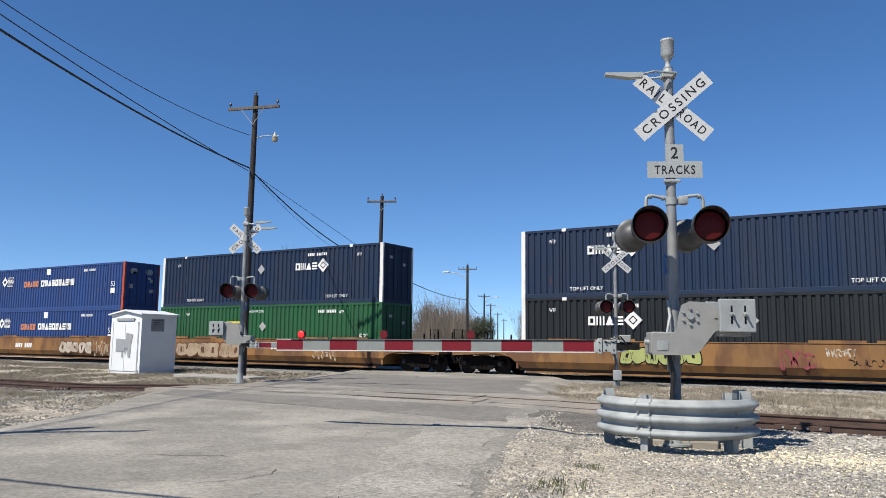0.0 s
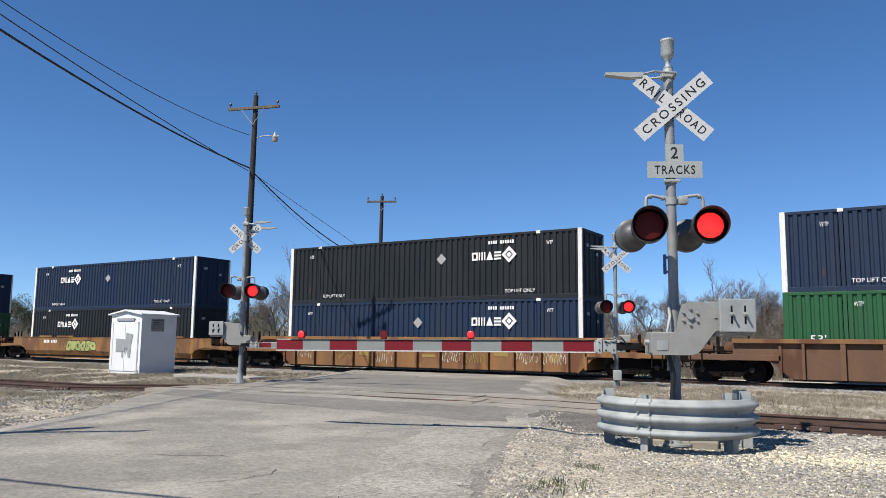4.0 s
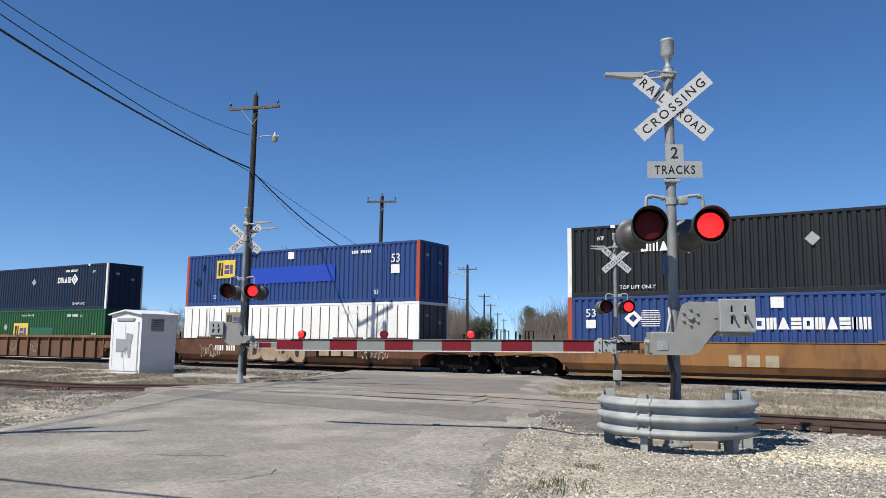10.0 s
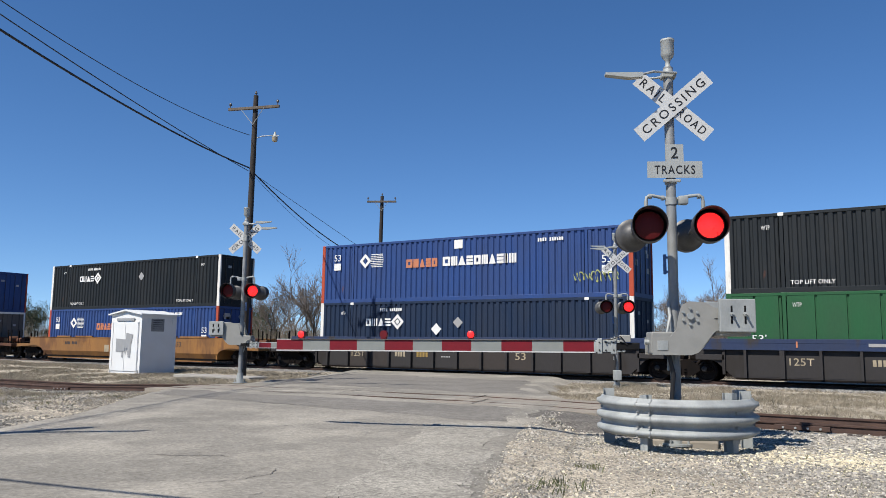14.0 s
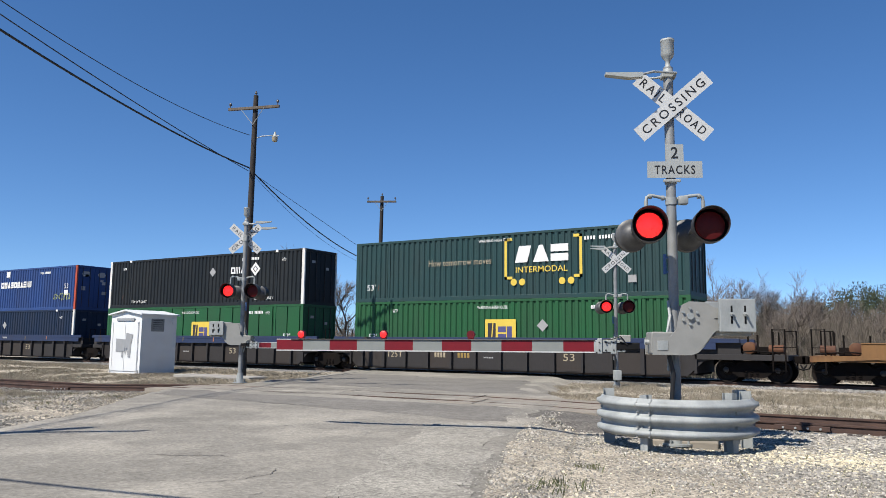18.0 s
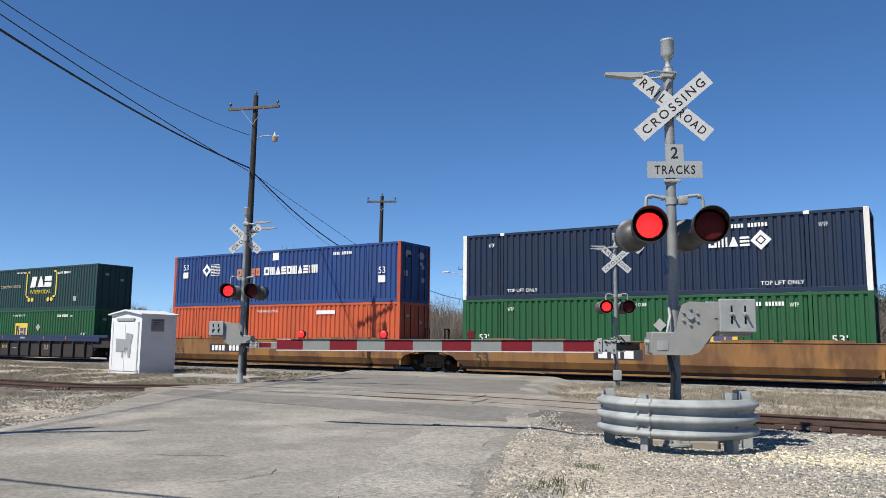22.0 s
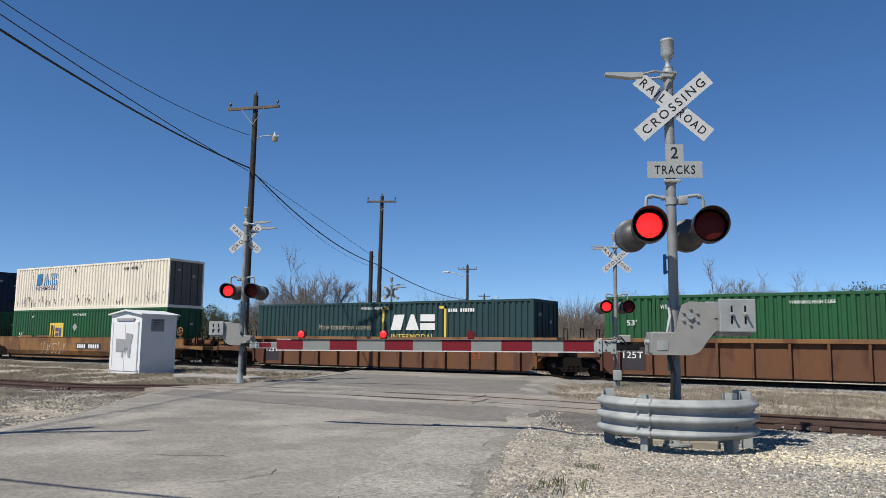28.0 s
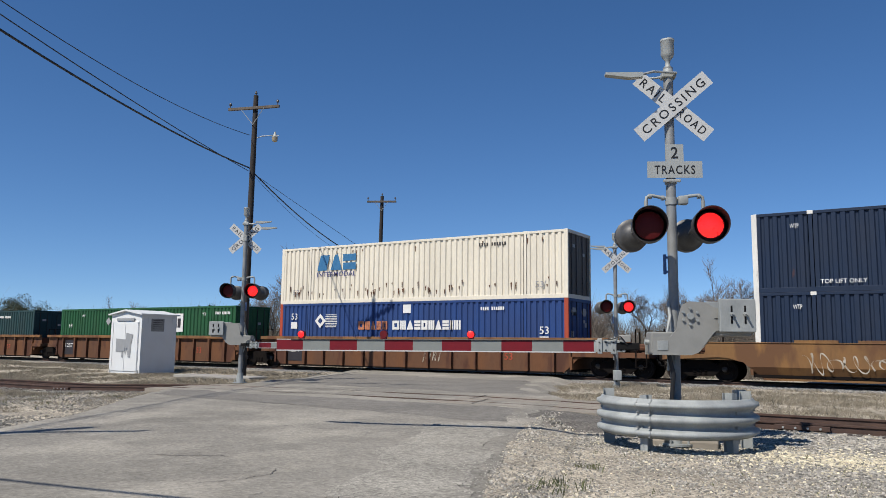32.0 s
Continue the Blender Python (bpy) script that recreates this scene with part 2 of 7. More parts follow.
def text_bm(text, width, height, bold=0.0, spacing=1.0):
    """Letters of the built-in font, as flat faces in x, z, centred, fitted to width and height."""
    bm = bmesh.new()
    bm.from_mesh(cached(("text", text, width, height, bold, spacing), lambda: text_mesh(text, width, height, bold, spacing)))
    return bm


def text_mesh(text, width, height, bold, spacing):
    cu = bpy.data.curves.new("letters", "FONT")
    cu.body, cu.size, cu.offset, cu.resolution_u, cu.space_character = text, 1.0, bold, 3, spacing
    ob = bpy.data.objects.new("letters", cu)
    scene.collection.objects.link(ob)
    bpy.context.view_layer.update()
    me = bpy.data.meshes.new_from_object(ob.evaluated_get(bpy.context.evaluated_depsgraph_get()))
    bpy.data.objects.remove(ob)
    xs, ys = [v.co.x for v in me.vertices], [v.co.y for v in me.vertices]
    cx, cy = (min(xs) + max(xs)) / 2, (min(ys) + max(ys)) / 2
    sx, sy = width / (max(xs) - min(xs)), height / (max(ys) - min(ys))
    for v in me.vertices:
        v.co = ((v.co.x - cx) * sx, 0.0, (v.co.y - cy) * sy)
    return me


def bars_bm(n, width, height, fill=0.72):
    """Plain upright bars that stand for unreadable or private lettering."""
    bm = bmesh.new()
    step = width / n
    for i in range(n):
        if n > 6 and i == 4:
            continue
        x = -width / 2 + i * step
        q = [bm.verts.new(p) for p in ((x, 0, -height / 2), (x + step * fill, 0, -height / 2), (x + step * fill, 0, height / 2), (x, 0, height / 2))]
        bm.faces.new(q)
    return bm


def quad_bm(w, h):
    bm = bmesh.new()
    bm.faces.new([bm.verts.new(p) for p in ((-w / 2, 0, -h / 2), (w / 2, 0, -h / 2), (w / 2, 0, h / 2), (-w / 2, 0, h / 2))])
    return bm


def poly_bm(pts):
    bm = bmesh.new()
    bm.faces.new([bm.verts.new((x, 0, z)) for x, z in pts])
    return bm


def led_pattern(m):
    """Breaks a lit disc into small bright points."""
    nt = m.node_tree
    bsdf = nt.nodes["Principled BSDF"]
    tc = nt.nodes.new("ShaderNodeTexCoord")
    vor = nt.nodes.new("ShaderNodeTexVoronoi")
    vor.inputs["Scale"].default_value = 85.0
    rmp = nt.nodes.new("ShaderNodeMapRange")
    rmp.inputs["From Min"].default_value, rmp.inputs["From Max"].default_value = 0.15, 0.65
    rmp.inputs["To Min"].default_value, rmp.inputs["To Max"].default_value = 2.15, 0.32
    nt.links.new(tc.outputs["Object"], vor.inputs["Vector"])
    nt.links.new(vor.outputs["Distance"], rmp.inputs["Value"])
    nt.links.new(rmp.outputs[0], bsdf.inputs["Emission Strength"])


led_pattern(M_GLOW)


# ---- ground, road and tracks ----
def lerp_table(x, table):
    if x <= table[0][0]:
        return table[0][1]
    for (a, va), (b, vb) in zip(table, table[1:]):
        if x <= b:
            k = (x - a) / (b - a)
            k = k * k * (3 - 2 * k)
            return va + (vb - va) * k
    return table[-1][1]


def near_rail_z(x):
    return lerp_table(x, [(-40, -0.30), (-26, -0.21), (-17, 0.0), (-9, 0.05), (-3, 0.0), (40, 0.0)])


def ground_z(x, y):
    z = -0.15
    z += lerp_table(y, [(-10, -0.15), (9, 0.0)]) + 0.0
    if y < 24:
        z += min(0.0, near_rail_z(x)) * lerp_table(y, [(6, 0.3), (14, 1.0), (18, 1.0), (24, 0.2)])
    z += 0.10 * max(0.0, 1 - math.hypot(x + 3.0, y - 10.7) / 7.0) * (1 if y < 14 else max(0, 1 - (y - 14)))
    far = max(0.0, 1 - math.hypot(x + 10, y - 15) / 160)
    z += far * (0.035 * noise.noise((x * 0.45, y * 0.45, 0)) + 0.015 * noise.noise((x * 1.7, y * 1.7, 3)))
    if 24.0 < y < 28.5:
        z += 0.02
    return z


def road_z(x, y):
    z = lerp_table(y, [(-14, -0.25), (9, -0.02), (14, 0.03), (18, 0.03), (28, 0.0), (36, 0.0), (60, -0.10), (400, -0.1)])
    if 10 < y < 20:
        z += (near_rail_z(x) - 0.03) * lerp_table(y, [(10, 0), (15, 1), (17, 1), (20, 0)]) * (1 if x < -13 else 0.3)
    return z


def spread(a, b, step, far, steps):
    """Even steps from a to b, and growing steps out to far on both sides."""
    mid = [a + i * step for i in range(int((b - a) / step) + 1)]
    out = [(far ** (i / steps)) * 1.0 for i in range(1, steps + 1)]
    return [a - o * 4 for o in reversed(out)] + mid + [mid[-1] + o * 4 for o in out]


def grid_mesh(xs, ys, zf):
    verts = [(x, y, zf(x, y)) for y in ys for x in xs]
    n = len(xs)
    faces = [(j * n + i, j * n + i + 1, (j + 1) * n + i + 1, (j + 1) * n + i) for j in range(len(ys) - 1) for i in range(n - 1)]
    return verts, faces


def raw_mesh(name, verts, faces, material, smooth=True):
    me = bpy.data.meshes.new(name)
    me.from_pydata(verts, [], faces)
    me.materials.append(material)
    if smooth:
        me.polygons.foreach_set("use_smooth", [True] * len(me.polygons))
    me.update()
    return me


ground = new("ground", raw_mesh("ground", *grid_mesh(spread(-60, 30, 0.5, 500, 16), spread(-6, 60, 0.5, 500, 16), ground_z), M_SOIL))
tagged(ground, "dry tan soil with thin winter grass and gravel", "ground", kind="structure")

ROAD_ROWS = [((-3, -16), (5, -16)), ((-8.4, 0), (-1.5, 0)), ((-11.9, 6.5), (-3.45, 6.2)), ((-13.4, 8.9), (-4.55, 8.7)), ((-16.2, 12.3), (-5.6, 11.4)),
             ((-17.7, 14.2), (-6.35, 14.0)), ((-18.3, 17.8), (-7.4, 17.4)), ((-19.7, 22.4), (-10.0, 21.0)), ((-22.9, 28.5), (-12.3, 28.4)),
             ((-25.8, 33.7), (-15.6, 33.5)), ((-30.2, 43), (-21.5, 43)), ((-48, 80), (-39.5, 80)), ((-105, 200), (-97, 200)), ((-245, 500), (-237, 500))]


def road_point(u, v):
    """u: row number, v: 0 at the left edge, 1 at the right."""
    i = min(int(u), len(ROAD_ROWS) - 2)
    k = u - i
    (l0, r0), (l1, r1) = ROAD_ROWS[i], ROAD_ROWS[i + 1]
    lx, ly = l0[0] + (l1[0] - l0[0]) * k, l0[1] + (l1[1] - l0[1]) * k
    rx, ry = r0[0] + (r1[0] - r0[0]) * k, r0[1] + (r1[1] - r0[1]) * k
    return lx + (rx - lx) * v, ly + (ry - ly) * v


def make_road():
    us = []
    for i in range(len(ROAD_ROWS) - 1):
        n = 24 if 1 <= i < 9 else 6
        us += [i + k / n for k in range(n)]
    us.append(len(ROAD_ROWS) - 1)
    vs = [-0.075, 0.0] + [k / 44 for k in range(1, 44)] + [1.0, 1.075]
    verts, faces = [], []
    for u in us:
        for j, v in enumerate(vs):
            x, y = road_point(u, v)
            if j < 2 or j > len(vs) - 3:
                w = 0.22 * noise.noise((x * 0.5, y * 0.5, 7)) + 0.09 * noise.noise((x * 2.2, y * 2.2, 9))
                x += w
            z = road_z(x, y) + 0.012 * noise.noise((x * 0.5, y * 0.5, 2))
            if j in (0, len(vs) - 1):
                z = ground_z(x, y) - 0.05
            verts.append((x, y, z))
    n = len(vs)
    faces = [(a * n + b, a * n + b + 1, (a + 1) * n + b + 1, (a + 1) * n + b) for a in range(len(us) - 1) for b in range(n - 1)]
    ob = new("road", raw_mesh("road", verts, faces, M_ASPH))
    return tagged(ob, "pale worn asphalt road with cracks and ragged edges", "road", kind="structure")


road = make_road()


def strip(name, pts, width, material, parent, lift=0.006, taper=True, sway=1.0):
    """A thin ragged strip on the road: crack, seam or patch edge."""
    verts, faces = [], []
    fine = []
    for (x0, y0), (x1, y1) in zip(pts, pts[1:]):
        n = max(2, int(math.hypot(x1 - x0, y1 - y0) / 0.05))
        fine += [(x0 + (x1 - x0) * k / n, y0 + (y1 - y0) * k / n) for k in range(n)]
    fine.append(pts[-1])
    m = len(fine)
    for i, (x, y) in enumerate(fine):
        a, b = fine[max(0, i - 1)], fine[min(m - 1, i + 1)]
        d = Vector((b[0] - a[0], b[1] - a[1])).normalized()
        wob = sway * (0.12 * noise.noise((x * 2.1, y * 2.1, 5)) + 0.10 * noise.noise((x * 7, y * 7, 1)) + 0.03 * noise.noise((x * 23, y * 23, 1)))
        w = width * (0.35 + 0.9 * abs(noise.noise((x * 5, y * 5, 11)))) * (min(1, 6 * i / m, 6 * (m - 1 - i) / m) if taper else 1)
        cx, cy = x - d.y * wob, y + d.x * wob
        for s in (-1, 1):
            px, py = cx - d.y * w * s, cy + d.x * w * s
            verts.append((px, py, road_z(px, py) + 0.012 * noise.noise((px * 0.5, py * 0.5, 2)) + lift))
    faces = [(2 * i, 2 * i + 1, 2 * i + 3, 2 * i + 2) for i in range(m - 1)]
    return part(name, raw_mesh(name, verts, faces, material), None, parent)


def road_sheet(name, u0, u1, v0, v1, material, parent, lift=0.004, nu=90, nv=36, waver=0.03):
    """A resurfaced or worn area that lies on the road between two rows and two lanes, with wavering edges."""
    verts = []
    for i in range(nu + 1):
        for j in range(nv + 1):
            u, v = u0 + (u1 - u0) * i / nu, v0 + (v1 - v0) * j / nv
            x, y = road_point(max(u0, min(u1, u)), v)
            edge = max(0.0, 1 - min(i / nu, 1 - i / nu) * 8) + max(0.0, 1 - min(j / nv, 1 - j / nv) * 8)
            u += edge * 0.14 * noise.noise((x * 0.9, y * 0.9, 21)) + edge * 0.05 * noise.noise((x * 3.7, y * 3.7, 22))
            v += edge * waver * (noise.noise((x * 0.8, y * 0.8, 31)) + 0.5 * noise.noise((x * 3.1, y * 3.1, 32)))
            x, y = road_point(u, min(v, 0.99))
            verts.append((x, y, road_z(x, y) + 0.012 * noise.noise((x * 0.5, y * 0.5, 2)) + lift))
    faces = [(i * (nv + 1) + j, i * (nv + 1) + j + 1, (i + 1) * (nv + 1) + j + 1, (i + 1) * (nv + 1) + j) for i in range(nu) for j in range(nv)]
    return part(name, raw_mesh(name, verts, faces, material), None, parent)


road_sheet("asphalt_patch", 4.12, 4.98, 0.02, 0.95, M_ASPH2, road, 0.003)
road_sheet("asphalt_patch", 6.2, 7.6, 0.03, 0.94, M_ASPH2, road, 0.003)
road_sheet("worn_pale_edge", 1.5, 3.9, 0.83, 0.985, M_ASPH3, road, 0.003, waver=0.05)
for pts, w in (([(-7.9, 6.0), (-7.2, 6.5), (-6.9, 6.6)], 0.018), ([(-6.0, 5.0), (-5.75, 5.8), (-6.0, 6.3)], 0.012), ([(-16.6, 12.2), (-14.2, 12.9), (-12.2, 12.3), (-9.5, 12.1)], 0.016),
               ([(-9.4, 12.2), (-8.2, 12.9), (-7.0, 12.6)], 0.014), ([(-5.2, 7.4), (-4.7, 8.8)], 0.009), ([(-8.3, 8.7), (-7.4, 9.1), (-6.9, 9.9)], 0.008), ([(-10.6, 18.6), (-9.9, 19.6), (-10.2, 20.4)], 0.02)):
    strip("crack", pts, w, M_CRACK, road)
strip("broken_edge", [(-10.6, 4.6), (-12.5, 6.9), (-13.45, 8.1), (-14.65, 9.7), (-16.3, 11.85), (-17.75, 14.15)], 0.032, M_CRACK, road, 0.006, True, 0.5)


def gritty_shoulder(u0, u1, v0, v1, material, name="gritty_shoulder", nu=40, nv=14):
    """Crumbled asphalt that runs from the road's edge down to the soil."""
    verts, faces = [], []
    for i in range(nu + 1):
        for j in range(nv + 1):
            u, k = u0 + (u1 - u0) * i / nu, j / nv
            x, y = road_point(u, v0 + (v1 - v0) * k)
            if 0 < i < nu:
                x += 0.12 * noise.noise((x * 1.5, y * 1.5, 41))
            else:
                y += 0.3 * noise.noise((x * 2.0, y * 2.0, 43))
            down = max(0.0, min(1.0, (k - 0.35) / 0.6))
            fade = min(1.0, i / 14, (nu - i) / 6)
            low = ground_z(x, y) - 0.03 if k > 0.1 else road_z(x, y) - 0.02
            verts.append((x, y, low * (1 - fade) + fade * ((road_z(x, y) + 0.008 - (0.03 if j == 0 or i in (0, nu) else 0)) * (1 - down) + (ground_z(x, y) + (0.02 if j < nv else -0.04)) * down + 0.006 * noise.noise((x * 2, y * 2, 44)))))
    faces = [(i * (nv + 1) + j, i * (nv + 1) + j + 1, (i + 1) * (nv + 1) + j + 1, (i + 1) * (nv + 1) + j) for i in range(nu) for j in range(nv)]
    return part(name, raw_mesh(name, verts, faces, material), None, road)


gritty_shoulder(4.2, 5.2, 0.975, 1.17, M_GRIT)
gritty_shoulder(1.7, 4.25, 0.998, 1.10, M_SOIL, "dusty_shoulder", 110)
pit_rng = random.Random(77)
for _ in range(20):                            # shallow pits and flaked spots in the old surface
    u, v = pit_rng.uniform(1.5, 5.0), pit_rng.uniform(0.06, 0.94)
    x, y = road_point(u, v)
    L = pit_rng.uniform(0.06, 0.26)
    a = pit_rng.uniform(0, 6.28)
    strip("pit", [(x, y), (x + L * math.cos(a), y + L * math.sin(a))], pit_rng.uniform(0.010, 0.035), M_GRIT, road)


def rail_profile():
    return [(-0.069, 0.0), (0.069, 0.0), (0.069, 0.012), (0.012, 0.028), (0.009, 0.118), (0.034, 0.130), (0.034, 0.160), (0.026, 0.166), (-0.026, 0.166), (-0.034, 0.160),
            (-0.034, 0.130), (-0.009, 0.118), (-0.012, 0.028), (-0.069, 0.012)]


def make_track(name, y_mid, x0, x1, zf, label, step):
    track = thing(name, label, "railway track", kind="structure")
    for s in (-0.7525, 0.7525):
        prof, xs = rail_profile(), []
        x = x0
        while x <= x1:
            xs.append(x)
            x += step
        n = len(prof)
        verts = [(x, y_mid + s + py, zf(x) - 0.166 + pz) for x in xs for py, pz in prof]
        faces = [(i * n + k, i * n + (k + 1) % n, (i + 1) * n + (k + 1) % n, (i + 1) * n + k) for i in range(len(xs) - 1) for k in range(n)]
        part("rail", raw_mesh("rail", verts, faces, M_RAIL, False), None, track)
        top = [(x, y_mid + s + q, zf(x) + 0.002) for x in xs for q in (-0.022, 0.022)]
        part("rail_head", raw_mesh("rail_head", top, [(2 * i, 2 * i + 1, 2 * i + 3, 2 * i + 2) for i in range(len(xs) - 1)], M_RAILTOP, False), None, track)
    return track


near_track = make_track("near_track", 15.85, -160, 90, near_rail_z, "rusty unused-looking near rail track beside pale ballast", 1.0)
far_track = make_track("far_track", 31.2, -420, 200, lambda x: 0.0, "rusty rails of the far track under the train", 4.0)
for x, y, dx in ((-1.95, 15.04, 0.9), (-24.0, 15.04, 0.9)):
    bm = bmesh.new()
    z = near_rail_z(x)
    bm_box(bm, x - dx / 2, x + dx / 2, y - 0.03, y + 0.05, z - 0.13, z - 0.045, 0.006)
    bar = part("joint_bar", bm, M_RAIL, near_track)
    for k in range(4):
        bm = bmesh.new()
        bm_disc(bm, (x - 0.3 + 0.2 * k, y - 0.04, z - 0.09), (0, 1, 0), 0.02, 0.03, 8)
        part("bolt", bm, M_GALV, bar)


def bed_mesh(y_mid, x0, x1, zf, half, drop, step):
    prof = [(-half - 0.9, -drop - 0.32), (-half, -drop), (-0.7, -drop + 0.02), (0.7, -drop + 0.02), (half, -drop), (half + 0.9, -drop - 0.32)]
    xs = [x0 + i * step for i in range(int((x1 - x0) / step) + 1)]
    verts = [(x, y_mid + py, zf(x) + pz + 0.03 * noise.noise((x * 1.3, py * 2, 4))) for x in xs for py, pz in prof]
    n = len(prof)
    faces = [(i * n + k, i * n + k + 1, (i + 1) * n + k + 1, (i + 1) * n + k) for i in range(len(xs) - 1) for k in range(n - 1)]
    return verts, faces


for nm, y_mid, x0, x1, zf, half in (("near_ballast_left", 15.85, -160, -18.6, near_rail_z, 1.5), ("near_ballast_right", 15.85, -6.0, 90, near_rail_z, 1.6),
                                    ("far_ballast_left", 31.2, -420, -24.5, lambda x: 0.0, 2.5), ("far_ballast_right", 31.2, -13.6, 200, lambda x: 0.0, 2.5)):
    bed = new(nm, raw_mesh(nm, *bed_mesh(y_mid, x0, x1, zf, half, 0.19 if "near" in nm else 0.15, 0.5 if "near" in nm else 1.0), M_BALLAST))
    tagged(bed, "crushed limestone ballast bed under the rails", "ballast", kind="structure")

TIE = bmesh.new()
bm_box(TIE, -0.115, 0.115, -1.3, 1.3, -0.16, 0.0, 0.012)
TIE = to_mesh("tie", TIE, M_TIE)
for track, y_mid, spans, zf in ((near_track, 15.85, ((-34, -18.9), (-5.9, 6.5)), near_rail_z), (far_track, 31.2, ((-60, -25), (-13, 12)), lambda x: 0.0)):
    for a, b in spans:
        x = a
        while x < b:
            part("tie", TIE, None, track, m=pose(x, y_mid + random.uniform(-0.06, 0.06), zf(x) - 0.135 + random.uniform(-0.012, 0.008), 0, 0, random.uniform(-1.5, 1.5)))
            x += 0.53


def rock_shapes():
    """Crushed stones: cuboids with every corner knocked about."""
    quads = [(0, 3, 2, 1), (4, 5, 6, 7), (0, 1, 5, 4), (1, 2, 6, 5), (2, 3, 7, 6), (3, 0, 4, 7)]
    corners = ((-1, -1, -1), (1, -1, -1), (1, 1, -1), (-1, 1, -1), (-1, -1, 1), (1, -1, 1), (1, 1, 1), (-1, 1, 1))
    rng = random.Random(5)
    shapes = []
    for _ in range(14):
        a, b, h, top = rng.uniform(0.6, 1.1), rng.uniform(0.5, 0.9), rng.uniform(0.5, 0.85), rng.uniform(0.45, 0.85)
        shapes.append([tuple(c * k * rng.uniform(0.72, 1.15) for c, k in zip(v, (a * (top if v[2] > 0 else 1), b * (top if v[2] > 0 else 1), h))) for v in corners])
    return shapes, quads


ROCKS, ROCK_TRI = rock_shapes()


def scatter_rocks(name, label, spots, material):
    """Loose stones: (x, y, z, size) each, joined in one mesh."""
    verts, faces = [], []
    rng = random.Random(len(spots))
    for x, y, z, s in spots:
        shape = rng.choice(ROCKS)
        a = rng.uniform(0, 6.28)
        ca, sa = math.cos(a) * s, math.sin(a) * s
        o = len(verts)
        verts += [(x + vx * ca - vy * sa, y + vx * sa + vy * ca, z + vz * s * 0.7) for vx, vy, vz in shape]
        faces += [tuple(o + i for i in t) for t in ROCK_TRI]
    ob = new(name, raw_mesh(name, verts, faces, material, False))
    return tagged(ob, label, "stones", kind="stuff")


def apron_z(x, y):
    """The soil beside the road, or the dusty shoulder where that lies higher."""
    z = ground_z(x, y)
    for (l0, r0), (l1, r1) in zip(ROAD_ROWS[1:5], ROAD_ROWS[2:6]):
        if r0[1] <= y <= r1[1]:
            q = (y - r0[1]) / (r1[1] - r0[1])
            k = (x - r0[0] - (r1[0] - r0[0]) * q) / 0.9
            if -0.15 < k < 1.0:
                down = max(0.0, min(1.0, (k - 0.35) / 0.6))
                z = max(z, (road_z(x, y) + 0.008) * (1 - down) + (z + 0.02) * down)
    return z


def inside_road(x, y, grow=0.0):
    for (l0, r0), (l1, r1) in zip(ROAD_ROWS, ROAD_ROWS[1:]):
        ym0, ym1 = (l0[1] + r0[1]) / 2, (l1[1] + r1[1]) / 2
        if ym0 <= y <= ym1:
            k = (y - ym0) / (ym1 - ym0)
            return l0[0] + (l1[0] - l0[0]) * k - grow < x < r0[0] + (r1[0] - r0[0]) * k + grow
    return False


rng = random.Random(11)
heaps = {"pale": [], "grey": [], "cream": []}
while sum(len(h) for h in heaps.values()) < 70000:      # gravel apron beside the road and round the near mast
    y = 5.6 + 8.8 * rng.random() ** 1.15
    x = rng.uniform(-6.6, 3.2)
    if inside_road(x, y, -0.05) or x > 0.6 + y * 0.16:
        continue
    patch_k = noise.noise((x * 0.55, y * 0.8, 8)) + 0.45 * noise.noise((x * 1.9, y * 1.9, 3))
    near_track_k = max(0.0, min(1.0, (y - 9.2) / 2.2 + 0.22 * (x + 3.4)))
    dens = max(0.10, min(1.0, 0.34 + 1.2 * patch_k + 0.75 * near_track_k))
    if rng.random() > dens:
        continue
    s = rng.choice((0.006, 0.008, 0.010, 0.012, 0.015)) * rng.uniform(0.8, 1.3) * (1.0 + 0.75 * near_track_k)
    cream_k = math.exp(-((x + 1.1) / 1.3) ** 2 - ((y - 10.9 - 0.25 * (x + 1.1)) / 0.75) ** 2)
    if y > 11.7 and x < -4.2 and rng.random() < 0.85:
        continue
    kind = "cream" if rng.random() < 0.75 * cream_k + 0.05 else "grey" if rng.random() < 0.50 + 0.5 * patch_k else "pale"
    heaps[kind].append((x, y, apron_z(x, y) + s * 0.20, s))
for _ in range(1600):                          # stones strayed onto the road's edge
    u = rng.uniform(1.6, 5.0)
    v = 1.0 - abs(rng.gauss(0, 0.05)) + 0.03
    x, y = road_point(u, v)
    s = rng.uniform(0.005, 0.011)
    heaps["pale" if rng.random() < 0.6 else "grey"].append((x, y, road_z(x, y) + s * 0.3, s))
scatter_rocks("gravel_apron", "pale limestone gravel scattered on the roadside soil", heaps["pale"], M_STONE)
scatter_rocks("grey_gravel", "grey-tan gravel scattered on the roadside soil", heaps["grey"], M_STONE3)
scatter_rocks("cream_gravel", "bright cream-white gravel beside the guardrail", heaps["cream"], M_STONE4)
spots, n0 = [], 0
while len(spots) < n0 + 24000:                  # stony shoulder on the other side
    y = rng.uniform(4.0, 14.2)
    x = rng.uniform(-27, -10)
    if inside_road(x, y, 0.1) or rng.random() > 0.25 + 0.75 * (noise.noise((x * 0.5, y * 0.5, 18)) + 0.3):
        continue
    s = rng.choice((0.012, 0.016, 0.022, 0.03)) * rng.uniform(0.7, 1.2)
    spots.append((x, y, ground_z(x, y) + s * 0.2, s))
scatter_rocks("shoulder_stones", "grey-tan loose stones on the road shoulder", spots, M_STONE3)
